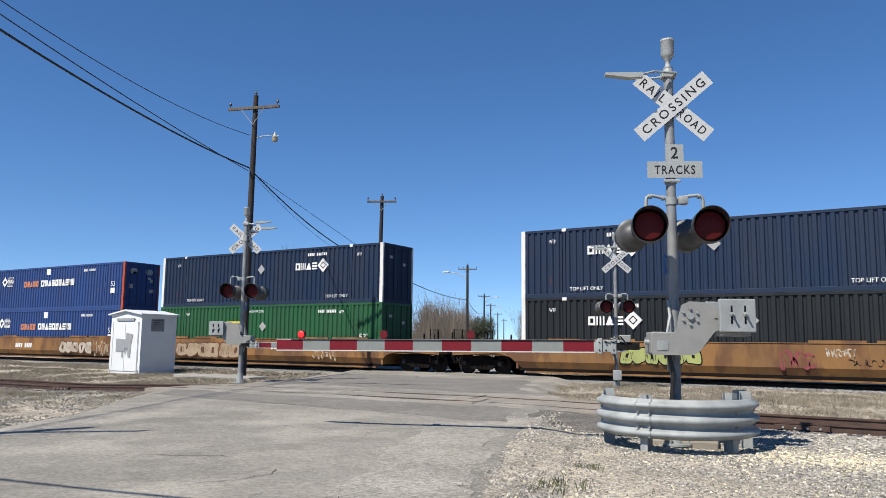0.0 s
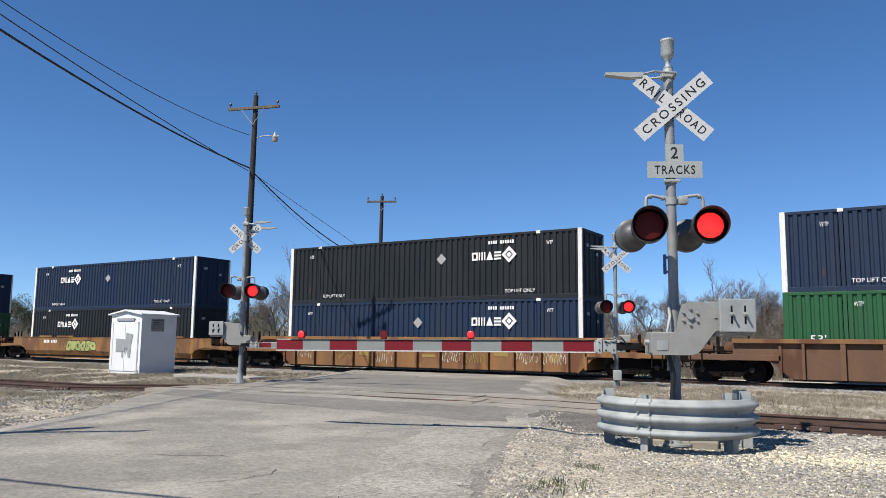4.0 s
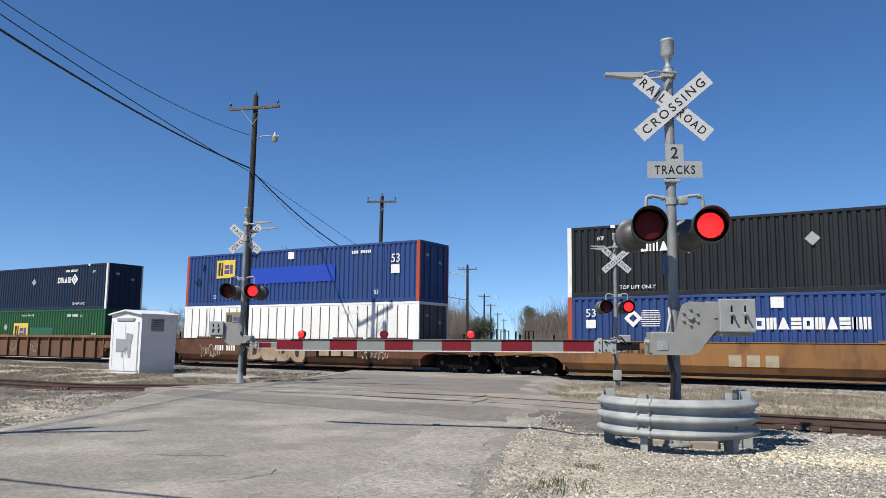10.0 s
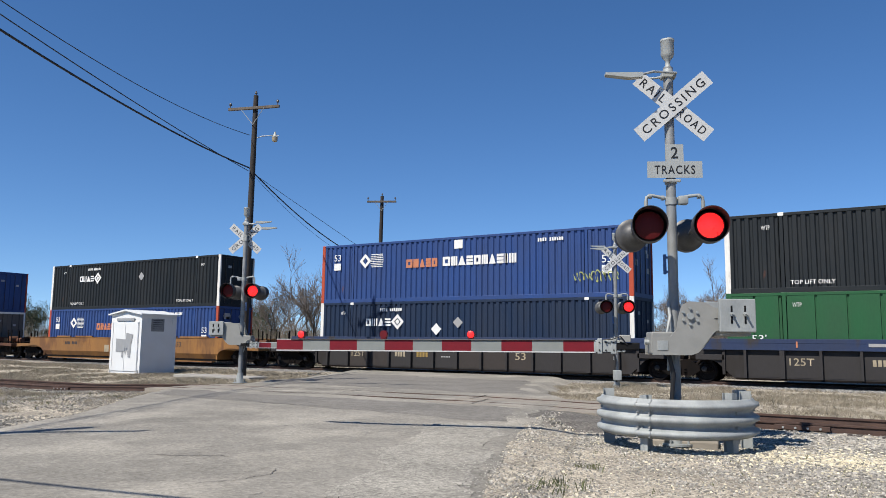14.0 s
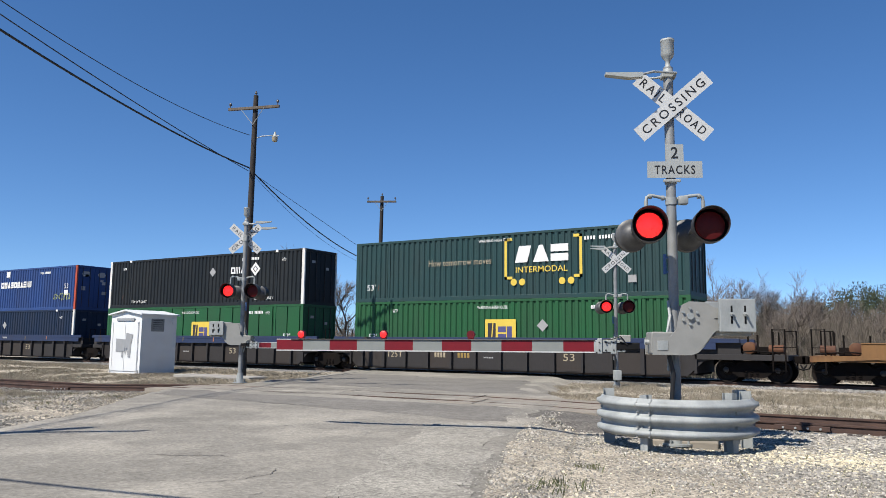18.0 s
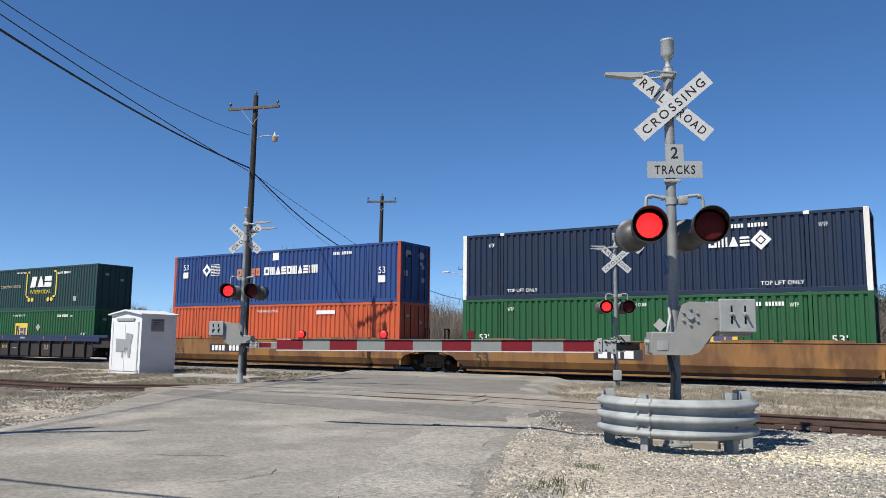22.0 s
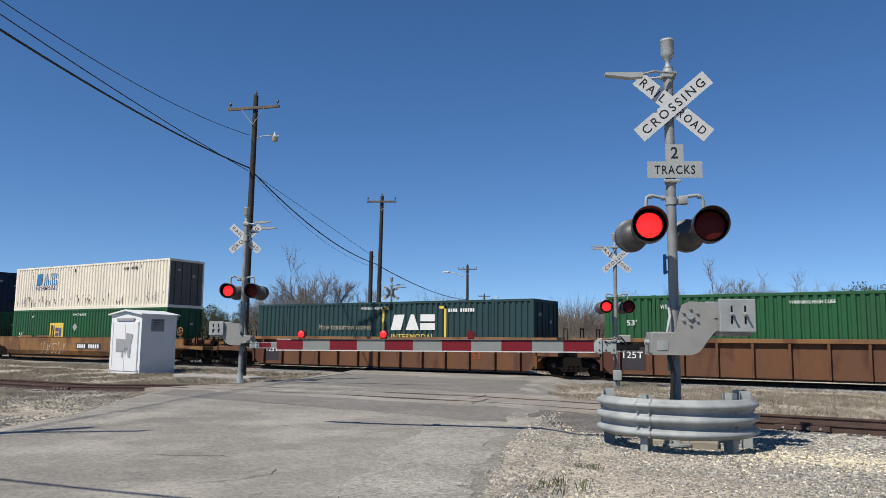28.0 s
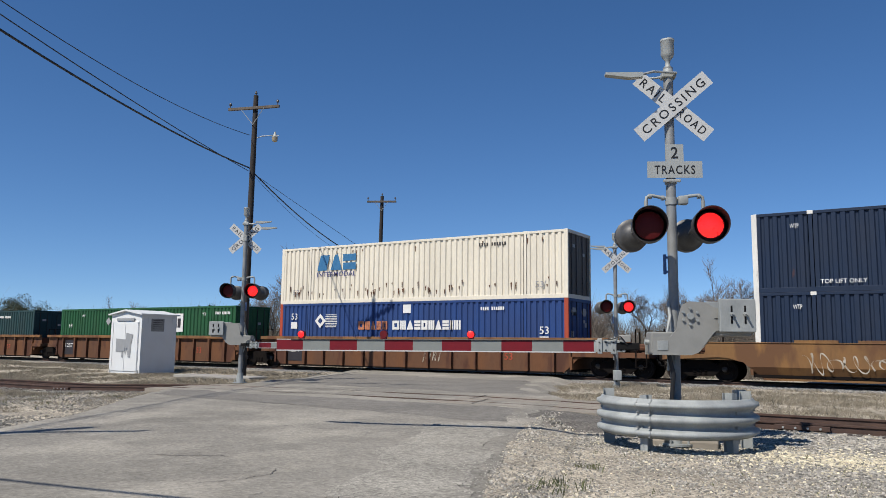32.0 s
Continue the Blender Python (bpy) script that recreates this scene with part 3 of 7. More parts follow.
spots = []
for x0, x1, n in ((-6.0, 6.0, 9000), (-34, -18.6, 9000)):
    for i in range(n):
        x, dy = rng.uniform(x0, x1), rng.uniform(-2.6, 2.3)
        s = rng.uniform(0.022, 0.045)
        h = -0.165 if abs(dy) < 1.55 else -0.165 - (abs(dy) - 1.55) * 0.25
        spots.append((x, 15.85 + dy, near_rail_z(x) + h + 0.01, s))
scatter_rocks("near_ballast_stones", "loose pale ballast stones along the near track", [p for p in spots if p[0] > -10], M_STONE)
scatter_rocks("verge_ballast_stones", "loose grey-tan ballast stones along the near track", [p for p in spots if p[0] <= -10], M_STONE3)
spots = []
for x0, x1, n in ((-13.0, 8.0, 13000), (-46, -25, 9000)):
    for i in range(n):
        x, dy = rng.uniform(x0, x1), rng.uniform(-3.1, 0.9)
        s = rng.uniform(0.022, 0.045)
        spots.append((x, 31.2 + dy, -0.125 - max(0, abs(dy) - 2.4) * 0.10, s))
scatter_rocks("far_ballast_stones", "grey ballast stones along the far track", spots, M_STONE2)


def blades(name, label, spots, material, height, lean=0.5, per=5, width=0.006):
    verts, faces = [], []
    r2 = random.Random(len(spots) + 3)
    for x, y, z, k in spots:
        for _ in range(per):
            a, h = r2.uniform(0, 6.28), height * k * r2.uniform(0.5, 1.2)
            bx, by = x + r2.uniform(-0.07, 0.07), y + r2.uniform(-0.07, 0.07)
            dx, dy = math.cos(a) * lean * h * r2.random(), math.sin(a) * lean * h * r2.random()
            wx, wy = -math.sin(a) * width, math.cos(a) * width
            o = len(verts)
            verts += [(bx - wx, by - wy, z), (bx + wx, by + wy, z), (bx + dx * 0.4 + wx * 0.7, by + dy * 0.4 + wy * 0.7, z + h * 0.6), (bx + dx, by + dy, z + h)]
            faces += [(o, o + 1, o + 2), (o, o + 2, o + 3)]
    ob = new(name, raw_mesh(name, verts, faces, material, False))
    return tagged(ob, label, "grass", kind="stuff")


spots = []
while len(spots) < 25000:                      # dry verge between the two tracks
    x, y = rng.uniform(-50, 9), rng.uniform(17.5, 28.2)
    if inside_road(x, y, 0.1) or (x < -12 and y > 27.5) or (-31.7 < x < -29.6 and 22.2 < y < 24.0):
        continue
    k = noise.noise((x * 0.5, y * 0.5, 14)) + 0.45
    if rng.random() > k + 0.5:
        continue
    spots.append((x, y, ground_z(x, y) - 0.01, max(0.35, min(1.2, k + 0.3))))
verge = list(spots)
spots = []
while len(spots) < 2600:                       # thin dead grass on the stony shoulder
    x, y = rng.uniform(-30, -13.5), rng.uniform(8.6, 14.3)
    k = noise.noise((x * 0.7, y * 0.7, 24)) + 0.3
    if not inside_road(x, y, 0.25) and rng.random() < k + 0.1:
        spots.append((x, y, ground_z(x, y) - 0.01, max(0.25, min(1.0, k + 0.2))))
blades("shoulder_dead_grass", "thin dead grass on the stony shoulder", spots, M_GRASS, 0.09, 1.0, 7, 0.005)
spots = verge
blades("dry_grass_verge", "dry straw-coloured grass between the tracks", spots, M_GRASS, 0.11, 1.0, 10, 0.0055)
spots = [(rng.gauss(-3.3, 0.30), rng.gauss(7.0, 0.16), 0, rng.uniform(0.4, 1.1)) for _ in range(46)]
spots += [(rng.gauss(-3.25, 0.14), rng.gauss(8.6, 0.10), 0, rng.uniform(0.3, 0.7)) for _ in range(14)]
spots += [(rng.gauss(0.25, 0.15), rng.gauss(11.6, 0.12), 0, rng.uniform(0.3, 0.8)) for _ in range(18)]
spots += [(rng.uniform(-4, 1), rng.uniform(5, 13), 0, rng.uniform(0.2, 0.6)) for _ in range(110)]
spots += [(rng.uniform(-28, -15.5), rng.uniform(9.5, 13.9), 0, rng.uniform(0.3, 0.7)) for _ in range(420)]
spots = [(x, y, ground_z(x, y) - 0.01, k) for x, y, _, k in spots if not inside_road(x, y, 0.0)]
blades("roadside_weeds", "sparse green weeds in the roadside gravel", spots, M_GREENGRASS, 0.13, 0.8, 5, 0.005)

# timber panels of the near crossing
for a, b in ((-19.0, -15.9), (-9.4, -5.0)):
    for yc, wd in ((17.12, 0.34), (16.77, 0.30), (16.30, 0.34), (15.85, 0.48), (15.40, 0.34), (14.88, 0.26), (14.58, 0.30)):
        n = 2
        for i in range(n):
            x0, x1 = a + (b - a) * i / n + 0.01, a + (b - a) * (i + 1) / n - 0.01
            bm = bmesh.new()
            bm_box(bm, x0, x1, yc - wd / 2 + 0.008, yc + wd / 2 - 0.008, -0.12, 0.0, 0.012)
            for v in bm.verts:
                v.co.z += near_rail_z(v.co.x) - 0.004 + 0.004 * rng.uniform(-1, 1)
            part("plank", bm, M_PANEL, near_track)
for y, wd in ((16.68, 0.035), (15.02, 0.04), (16.49, 0.016), (15.22, 0.022)):
    strip("flangeway_gap", [(-16.4, y), (-9.0, y)], wd, M_TIE, road, 0.016, False, 0.04)
for x, y in ((-12.7, 15.25), (-9.0, 15.6), (-8.3, 14.4)):
    strip("panel_joint", [(x, y), (x - 0.42, y + 1.7)], 0.03, M_TIE, road, 0.018, True, 0.1)


# ---- crossing signals ----
def hooded_lamp(parent, x, z, y_sign, tilt=0.0):
    """A flashing-light unit; y_sign -1 looks to the front, +1 to the back. Returns the lit disc that slides behind the lens."""
    lamp = part("lamp_unit", cached("lamp_body", lamp_body), None, parent, "grey lamp housing with black visor", m=pose(x, 0.40 * y_sign, z, 0, 0, (0 if y_sign < 0 else 180) + tilt))
    part("visor", cached("lamp_visor", lamp_visor), None, lamp)
    part("lens", cached("lamp_lens", lamp_lens), None, lamp, "round red lens")
    return part("lit_disc", cached("lamp_glow", lamp_glow), None, lamp, "glowing red light")


def lamp_body():
    bm = bmesh.new()
    bm_tube(bm, [(0, 0.16, 0), (0, 0.13, 0), (0, 0.06, 0), (0, 0.0, 0), (0, -0.015, 0)], [0.06, 0.12, 0.17, 0.205, 0.237], 28)
    bm_tube(bm, [(0, 0.14, 0.0), (0, 0.40, 0.03)], 0.03, 10)
    return to_mesh("lamp_body", bm, M_LAMPBODY, True)


def lamp_visor():
    bm = bmesh.new()
    n, rings = 36, []
    for r in (0.236, 0.228):
        for kind in (0, 1):
            ring = []
            for k in range(n):
                a = 2 * math.pi * k / n
                y = -0.02 if kind == 0 else -0.26 - 0.07 * math.sin(a)
                ring.append(bm.verts.new((r * math.cos(a), y, r * math.sin(a))))
            rings.append(ring)
    for A, B in ((rings[0], rings[1]), (rings[1], rings[3]), (rings[3], rings[2])):
        for k in range(n):
            bm.faces.new((A[k], A[(k + 1) % n], B[(k + 1) % n], B[k]))
    c = [bm.verts.new((0.188 * math.cos(2 * math.pi * k / n), -0.105, 0.188 * math.sin(2 * math.pi * k / n))) for k in range(n)]
    for k in range(n):
        bm.faces.new((rings[2][k], rings[2][(k + 1) % n], c[(k + 1) % n], c[k]))
    return to_mesh("visor", bm, M_VISOR, True)


def dome(r, y, bulge, rings=5, n=28):
    bm = bmesh.new()
    prev = [bm.verts.new((r * math.cos(2 * math.pi * k / n), y, r * math.sin(2 * math.pi * k / n))) for k in range(n)]
    for i in range(1, rings):
        q = 1 - i / rings
        cur = [bm.verts.new((r * q * math.cos(2 * math.pi * k / n), y - bulge * (1 - q * q), r * q * math.sin(2 * math.pi * k / n))) for k in range(n)]
        for k in range(n):
            bm.faces.new((prev[k], prev[(k + 1) % n], cur[(k + 1) % n], cur[k]))
        prev = cur
    bm.faces.new(prev)
    return bm


def lamp_lens():
    return to_mesh("lens", dome(0.184, -0.112, 0.02), M_LENS, True)


def lamp_glow():
    return to_mesh("lit_disc", dome(0.170, -0.125, 0.032), M_GLOW, True)


LIT_RIGHT, LIT_LEFT = [], []           # lit discs by the half of the cycle in which they glow


def letters_on(blade, text, width, height, y, material, flip=False, shift=0.0):
    bm = text_bm(text, width, height, 0.004, 1.35)
    for v in bm.verts:
        v.co.x += shift
        v.co.y = y
        if flip:
            v.co.x = -v.co.x
    return part("lettering", bm, material, blade)


def crossing_signal(name, label, m, gate_side=True, tracks_sign=True, tall=5.64, back_text=True, swap=False):
    sig = thing(name, label, "crossing signal", m, group="crossing signals")
    bm = bmesh.new()
    bm_tube(bm, [(0, 0, 0.02), (0, 0, 5.30)], 0.068, 20)
    mast = part("mast", bm, M_GALV_DULL, sig, smooth=True)
    bm = bmesh.new()
    bm_tube(bm, [(0, 0, 0), (0, 0, 0.03)], 0.22, 20)
    bm_tube(bm, [(0, 0, 0.03), (0, 0, 0.32)], [0.115, 0.095], 16)
    base = part("base_casting", bm, M_GALV, sig, smooth=True)
    for k in range(4):
        a = math.pi / 4 + k * math.pi / 2
        bm = bmesh.new()
        bm_tube(bm, [(0.17 * math.cos(a), 0.17 * math.sin(a), 0.0), (0.17 * math.cos(a), 0.17 * math.sin(a), 0.11)], 0.018, 8)
        part("anchor_bolt", bm, M_GALV, base)
    bm = bmesh.new()
    bm_tube(bm, [(0, 0, 5.20), (0, 0, 5.27), (0, 0, 5.34), (0, 0, 5.40), (0, 0, 5.45), (0, 0, 5.50), (0, 0, 5.68), (0, 0, 5.69), (0, 0, 5.72), (0, 0, 5.73)], [0.075, 0.07, 0.035, 0.035, 0.075, 0.095, 0.095, 0.102, 0.098, 0.03], 20)
    part("bell", bm, M_GALV, sig, "grey bell housing", smooth=True)
    # sign lights on two outriggers
    for dx, dy, dz in ((0.06, 0.10, 5.22), (0.0, -0.32, 5.08)):
        bm = bmesh.new()
        bm_tube(bm, [(0.10, dy * 0.3, 5.19), (-0.25, dy * 0.7, 5.17), (-0.50, dy, dz)], 0.018, 8)
        arm = part("sign_light_arm", bm, M_GALV, sig)
        bm = bmesh.new()
        bm_prism(bm, [(dx - 0.94, dz + 0.035), (dx - 0.94, dz + 0.005), (dx - 0.60, dz - 0.04), (dx - 0.42, dz - 0.03), (dx - 0.42, dz + 0.035)], dy - 0.05, dy + 0.05)
        part("sign_light", bm, M_ARMWHITE, arm)
    bm = bmesh.new()
    bm_box(bm, -0.10, 0.10, -0.085, 0.085, 5.14, 5.22, 0.01)
    part("clamp", bm, M_GALV, sig)
    # crossbuck
    for text, ang, y in (("CROSSING", 41.0, -0.105), ("RAIL   ROAD", -41.0, -0.085)):
        bm = bmesh.new()
        bm_box(bm, -0.645, 0.645, -0.004, 0.004, -0.114, 0.114)
        blade = part("crossbuck_blade", bm, M_WHITE, sig, m=Matrix.Translation((0.04, y, 4.70)) @ Matrix.Rotation(radians(-ang), 4, "Y"))
        for word, w, dx in (((text, 1.12, 0.0),) if len(text) == 8 else (("RAIL", 0.42, -0.36), ("ROAD", 0.46, 0.34))):
            letters_on(blade, word, w, 0.125, -0.0065, M_BLACK_TXT, False, dx)
        if back_text:
            for word, w, dx in (((("RAIL", 0.42, 0.36), ("ROAD", 0.46, -0.34))) if len(text) == 8 else (("CROSSING", 1.12, 0.0),)):
                letters_on(blade, word, w, 0.125, 0.0065, M_BLACK_TXT, True, -dx)
    bm = bmesh.new()
    bm_box(bm, -0.06, 0.06, -0.08, 0.08, 4.60, 4.80, 0.01)
    part("clamp", bm, M_GALV, sig)
    if tracks_sign:
        poly = [(-0.34, 3.67), (0.42, 3.67), (0.42, 3.905), (0.165, 3.905), (0.165, 4.15), (-0.085, 4.15), (-0.085, 3.905), (-0.34, 3.905)]
        bm = bmesh.new()
        bm_prism(bm, poly, -0.096, -0.090)
        plate = part("tracks_sign", bm, M_ARMWHITE, sig, "white track-count sign")
        for text, w, h, x, z in (("2", 0.10, 0.165, 0.04, 4.03), ("TRACKS", 0.56, 0.125, 0.04, 3.785)):
            bm = text_bm(text, w, h, 0.012, 1.2)
            for v in bm.verts:
                v.co = (v.co.x + x, -0.0985, v.co.z + z)
            part("lettering", bm, M_BLACK_TXT, plate)
        bm = bmesh.new()
        bm_tube(bm, [(0, 0, 3.60), (0, 0, 3.66)], 0.085, 16)
        bm_box(bm, -0.12, 0.12, -0.10, -0.06, 3.61, 3.65, 0.008)
        part("clamp", bm, M_GALV, sig)
    # lamps on their crossarm
    bm = bmesh.new()
    bm_tube(bm, [(-0.35, 0, 3.34), (-0.34, 0, 3.41), (-0.29, 0, 3.44), (-0.10, 0, 3.40), (0.16, 0, 3.38), (0.20, 0, 3.42), (0.38, 0, 3.44), (0.43, 0, 3.41), (0.44, 0, 3.34)], 0.024, 12)
    for x in (-0.29, -0.12, 0.20, 0.38):
        bm_tube(bm, [(x - 0.02, 0, 3.425 if abs(x) > 0.25 else 3.40), (x + 0.02, 0, 3.425 if abs(x) > 0.25 else 3.40)], 0.036, 10)
    for x in (-0.35, 0.44):
        bm_tube(bm, [(x, 0, 3.36), (x, 0, 2.90)], 0.028, 10)
    bm_tube(bm, [(0, 0, 3.30), (0, 0, 3.40)], 0.082, 16)
    bm_box(bm, 0.09, 0.22, -0.09, 0.04, 3.30, 3.42, 0.015)
    part("lamp_crossarm", bm, M_GALV, sig, smooth=True)
    for x in (-0.40, 0.40):
        for ys in (-1, 1):
            disc = hooded_lamp(sig, x + (0.0 if ys < 0 else -0.08), 2.93, ys, -6 if ys < 0 else -4)
            seen_right = (x > 0) != swap
            (LIT_RIGHT if seen_right else LIT_LEFT).append(disc)
    bm = bmesh.new()
    bm_box(bm, -0.13, -0.09, -0.02, 0.02, 2.32, 2.60, 0.006)
    bm_box(bm, -0.10, -0.06, -0.015, 0.015, 2.34, 2.37)
    bm_box(bm, -0.10, -0.06, -0.015, 0.015, 2.54, 2.57)
    part("number_plate_bracket", bm, mat("blue_enamel", (0.05, 0.14, 0.36), 0.5), sig, "small blue notice plate")
    bm = bmesh.new()
    bm_tube(bm, [(-0.09, 0.02, 1.0), (-0.10, -0.10, 1.25), (-0.15, -0.2, 1.45), (-0.08, -0.10, 1.75), (-0.075, 0, 1.95)], 0.022, 8)
    part("conduit", bm, M_GALV, sig, smooth=True)
    bm = bmesh.new()
    bm_tube(bm, [(-0.03, -0.10, 0.20), (-0.09, -0.13, 0.60), (-0.06, -0.15, 0.95), (-0.12, -0.14, 1.25)], 0.032, 8)
    part("cable_bundle", bm, M_WIRE, sig, "black cable bundle down the mast", smooth=True)
    if gate_side:
        gate_machine(sig)
    return sig


def gate_machine(sig):
    # machine case behind, cranked support plate, counterweights
    bm = bmesh.new()
    bm_box(bm, -0.36, 0.10, -0.22, 0.16, 1.22, 1.52, 0.02)
    part("gate_machine", bm, M_SILVER, sig, "grey gate machine case")
    bm = bmesh.new()
    bm_tube(bm, [(-0.42, -0.05, 1.38), (0.12, -0.05, 1.38)], 0.035, 12)
    part("gate_shaft", bm, M_GALV, sig)
    for y0, y1 in ((-0.31, -0.275), (0.215, 0.25)):
        poly = [(-0.36, 1.21), (0.14, 1.21), (0.22, 1.24), (0.30, 1.32), (0.44, 1.50), (0.52, 1.57), (0.80, 1.58), (0.80, 1.82), (0.46, 1.85), (0.34, 1.92),
                (0.14, 1.93), (0.04, 1.88), (0.0, 1.76), (-0.04, 1.55), (-0.12, 1.46), (-0.36, 1.45)]
        if y0 > 0:
            poly = [(x + (0.15 if x > 0.1 else 0.0), z) for x, z in poly]
        bm = bmesh.new()
        bm_prism(bm, poly, y0, y1)
        plate = part("gate_support_arm", bm, M_SILVER, sig, "cranked grey gate support arm")
        if y0 < 0:
            for k in range(6):
                a = k * math.pi / 3 + 0.5
                bm = bmesh.new()
                bm_disc(bm, (0.14 + 0.105 * math.cos(a), y0 - 0.012, 1.73 + 0.105 * math.sin(a)), (0, 1, 0), 0.020, 0.03, 6)
                part("bolt", bm, M_GALV, plate)
            bm = bmesh.new()
            bm_disc(bm, (0.14, y0 - 0.016, 1.73), (0, 1, 0), 0.045, 0.035, 16)
            part("pivot_cap", bm, M_GALV, plate, smooth=True)
            bm = bmesh.new()
            bm_box(bm, -0.30, -0.16, y0 - 0.008, y0, 1.27, 1.40, 0.004)
            part("maker_plate", bm, M_GALV, plate)
            bm = bmesh.new()
            bm_box(bm, 0.46, 0.70, y0 - 0.006, y0 - 0.001, 1.695, 1.705)
            part("slot", bm, M_BLACK, plate)
    bm = bmesh.new()
    bm_box(bm, 0.48, 0.95, -0.27, 0.24, 1.47, 1.54, 0.01)
    part("weight_carrier", bm, M_SILVER, sig, "grey bar that carries the counterweights")
    for y0 in (-0.42, 0.26):
        bm = bmesh.new()
        bm_box(bm, 0.50, 0.97, y0, y0 + 0.085, 1.52, 1.96, 0.012)
        w = part("counterweight", bm, M_GALV, sig, "galvanized counterweight plate")
        for x in (0.655, 0.83):
            bm = bmesh.new()
            bm_box(bm, x - 0.012, x + 0.012, y0 - 0.004, y0 + 0.002, 1.63, 1.87)
            part("slot", bm, M_BLACK, w)
            if y0 > 0:
                bm = bmesh.new()
                bm_box(bm, x - 0.02, x + 0.02, y0 + 0.083, y0 + 0.089, 1.60, 1.88)
                part("slot", bm, M_BLACK, w)
                bm = bmesh.new()
                bm_tube(bm, [(x, y0 + 0.08, 1.74), (x, y0 + 0.12, 1.74)], 0.035, 6)
                part("bolt", bm, M_GALV, w)
            bm = bmesh.new()
            bm_tube(bm, [(x, y0 - 0.10, 1.76), (x, y0 + 0.02, 1.76)], 0.014, 8)
            bm_tube(bm, [(x, y0 - 0.03, 1.76), (x, y0 - 0.005, 1.76)], 0.03, 6)
            part("bolt", bm, M_GALV, w)


GATE_TIP, GATE_ROOT = Vector((-8.88, 9.21, 1.266)), Vector((-4.07, 10.69, 1.296))


def gate_arm(name, label, root, tip, first=0, lamps=(0.085, 0.36, 0.635), face=1):
    """The lowered striped arm between root and tip, with three lamps on its top edge."""
    arm = thing(name, label, "barrier arm", Matrix.Translation(root))
    d = (tip - root)
    n = 11
    L = d.length
    rot = d.to_track_quat("X", "Z").to_matrix().to_4x4()
    for i in range(n):
        bm = bmesh.new()
        a, b = L * i / n, L * (i + 1) / n
        h = 0.084 - 0.005 * i / n
        bm_box(bm, a, b, -0.018, 0.018, -h, h)
        part("stripe", bm, M_RED if (i + first) % 2 == 0 else M_STRIPEGREY, arm, "red stripe" if (i + first) % 2 == 0 else "grey-white stripe", m=rot)
    for z0, z1 in ((0.080, 0.092), (-0.096, -0.080)):
        bm = bmesh.new()
        bm_box(bm, 0.0, L, -0.021, 0.021, z0, z1)
        part("edge_strip", bm, M_WHITE, arm, "pale aluminium edge strip", m=rot)
    bm = bmesh.new()
    bm_box(bm, -0.42, 0.02, -0.024, 0.024, -0.084, 0.084, 0.006)
    part("arm_socket", bm, M_GALV, arm, m=rot)
    for k, (x0, x1, z0, z1, y0, y1) in enumerate(((-0.62, -0.30, -0.05, 0.05, -0.04, 0.04), (-0.50, -0.34, 0.06, 0.16, -0.05, 0.07), (-0.30, -0.22, -0.11, 0.12, 0.022, 0.045), (-0.10, -0.03, -0.11, 0.11, 0.022, 0.045))):
        bm = bmesh.new()
        bm_box(bm, x0, x1, y0 * face, y1 * face, z0, z1, 0.008) if face > 0 else bm_box(bm, x0, x1, -y1, -y0, z0, z1, 0.008)
        part("arm_bracket", bm, (M_BLACK, M_SILVER, M_GALV, M_GALV)[k], arm, m=rot)
    for x in (-0.36, -0.26, -0.15, -0.06):
        for z in (-0.055, 0.055):
            bm = bmesh.new()
            bm_disc(bm, (x, 0.03 * face, z), (0, 1, 0), 0.012, 0.05, 6)
            part("bolt", bm, M_BLACK, arm, m=rot)
    bm = bmesh.new()
    bm_tube(bm, [(-0.45, 0.05 * face, 0.02), (-0.36, 0.09 * face, 0.14), (-0.24, 0.08 * face, 0.10), (-0.12, 0.04 * face, 0.09)], 0.010, 6)
    part("lamp_lead", bm, M_WIRE, arm, smooth=True, m=rot)
    bm = bmesh.new()
    bm_tube(bm, [(0, 0.03, 0.085), (L * 0.95, 0.03, 0.085)], 0.008, 6)
    part("lamp_cable", bm, M_WIRE, arm, m=rot)
    out = []
    for k in lamps:
        x = L * (1 - k)
        bm = bmesh.new()
        bm_tube(bm, [(x, 0.035, 0.165), (x, -0.035, 0.165)], 0.060, 16)
        bm_box(bm, x - 0.045, x + 0.045, -0.01, 0.03, 0.09, 0.14)
        lamp = part("arm_lamp", bm, M_ARMLAMP, arm, "small round red arm lamp", smooth=True, m=rot)
        g = part("lit_disc", dome(0.054, 0.0, 0.012), M_ARMGLOW, lamp, "glowing red light", smooth=True)
        g.matrix_basis = pose(x, 0.038 * face, 0.165, 0, 0, 180 if face > 0 else 0)
        out.append(g)
    return arm, out


NEAR_AT, LEFT_AT, MID_AT, FAR_AT = pose(-2.955, 10.78, -0.02, 0, 0, 28), pose(-18.88, 17.94, -0.02, 0, 0, 208), pose(-9.05, 25.75, -0.10, 0, 0, 28) @ Matrix.Scale(0.925, 4), pose(-29.7, 41.2, -0.12, 0, 0, 208)
crossing_signal("near_crossing_signal", "galvanized crossing signal with crossbuck, track sign and hooded red lamps", NEAR_AT)
crossing_signal("verge_crossing_signal", "galvanized crossing signal on the grass verge beside a wooden pole", LEFT_AT, tracks_sign=False, swap=True)
mid_signal = crossing_signal("middle_crossing_signal", "slim crossing signal standing between the two tracks", MID_AT, gate_side=False, tracks_sign=False)
crossing_signal("far_crossing_signal", "crossing signal beyond the far track", FAR_AT, tracks_sign=False, swap=True)
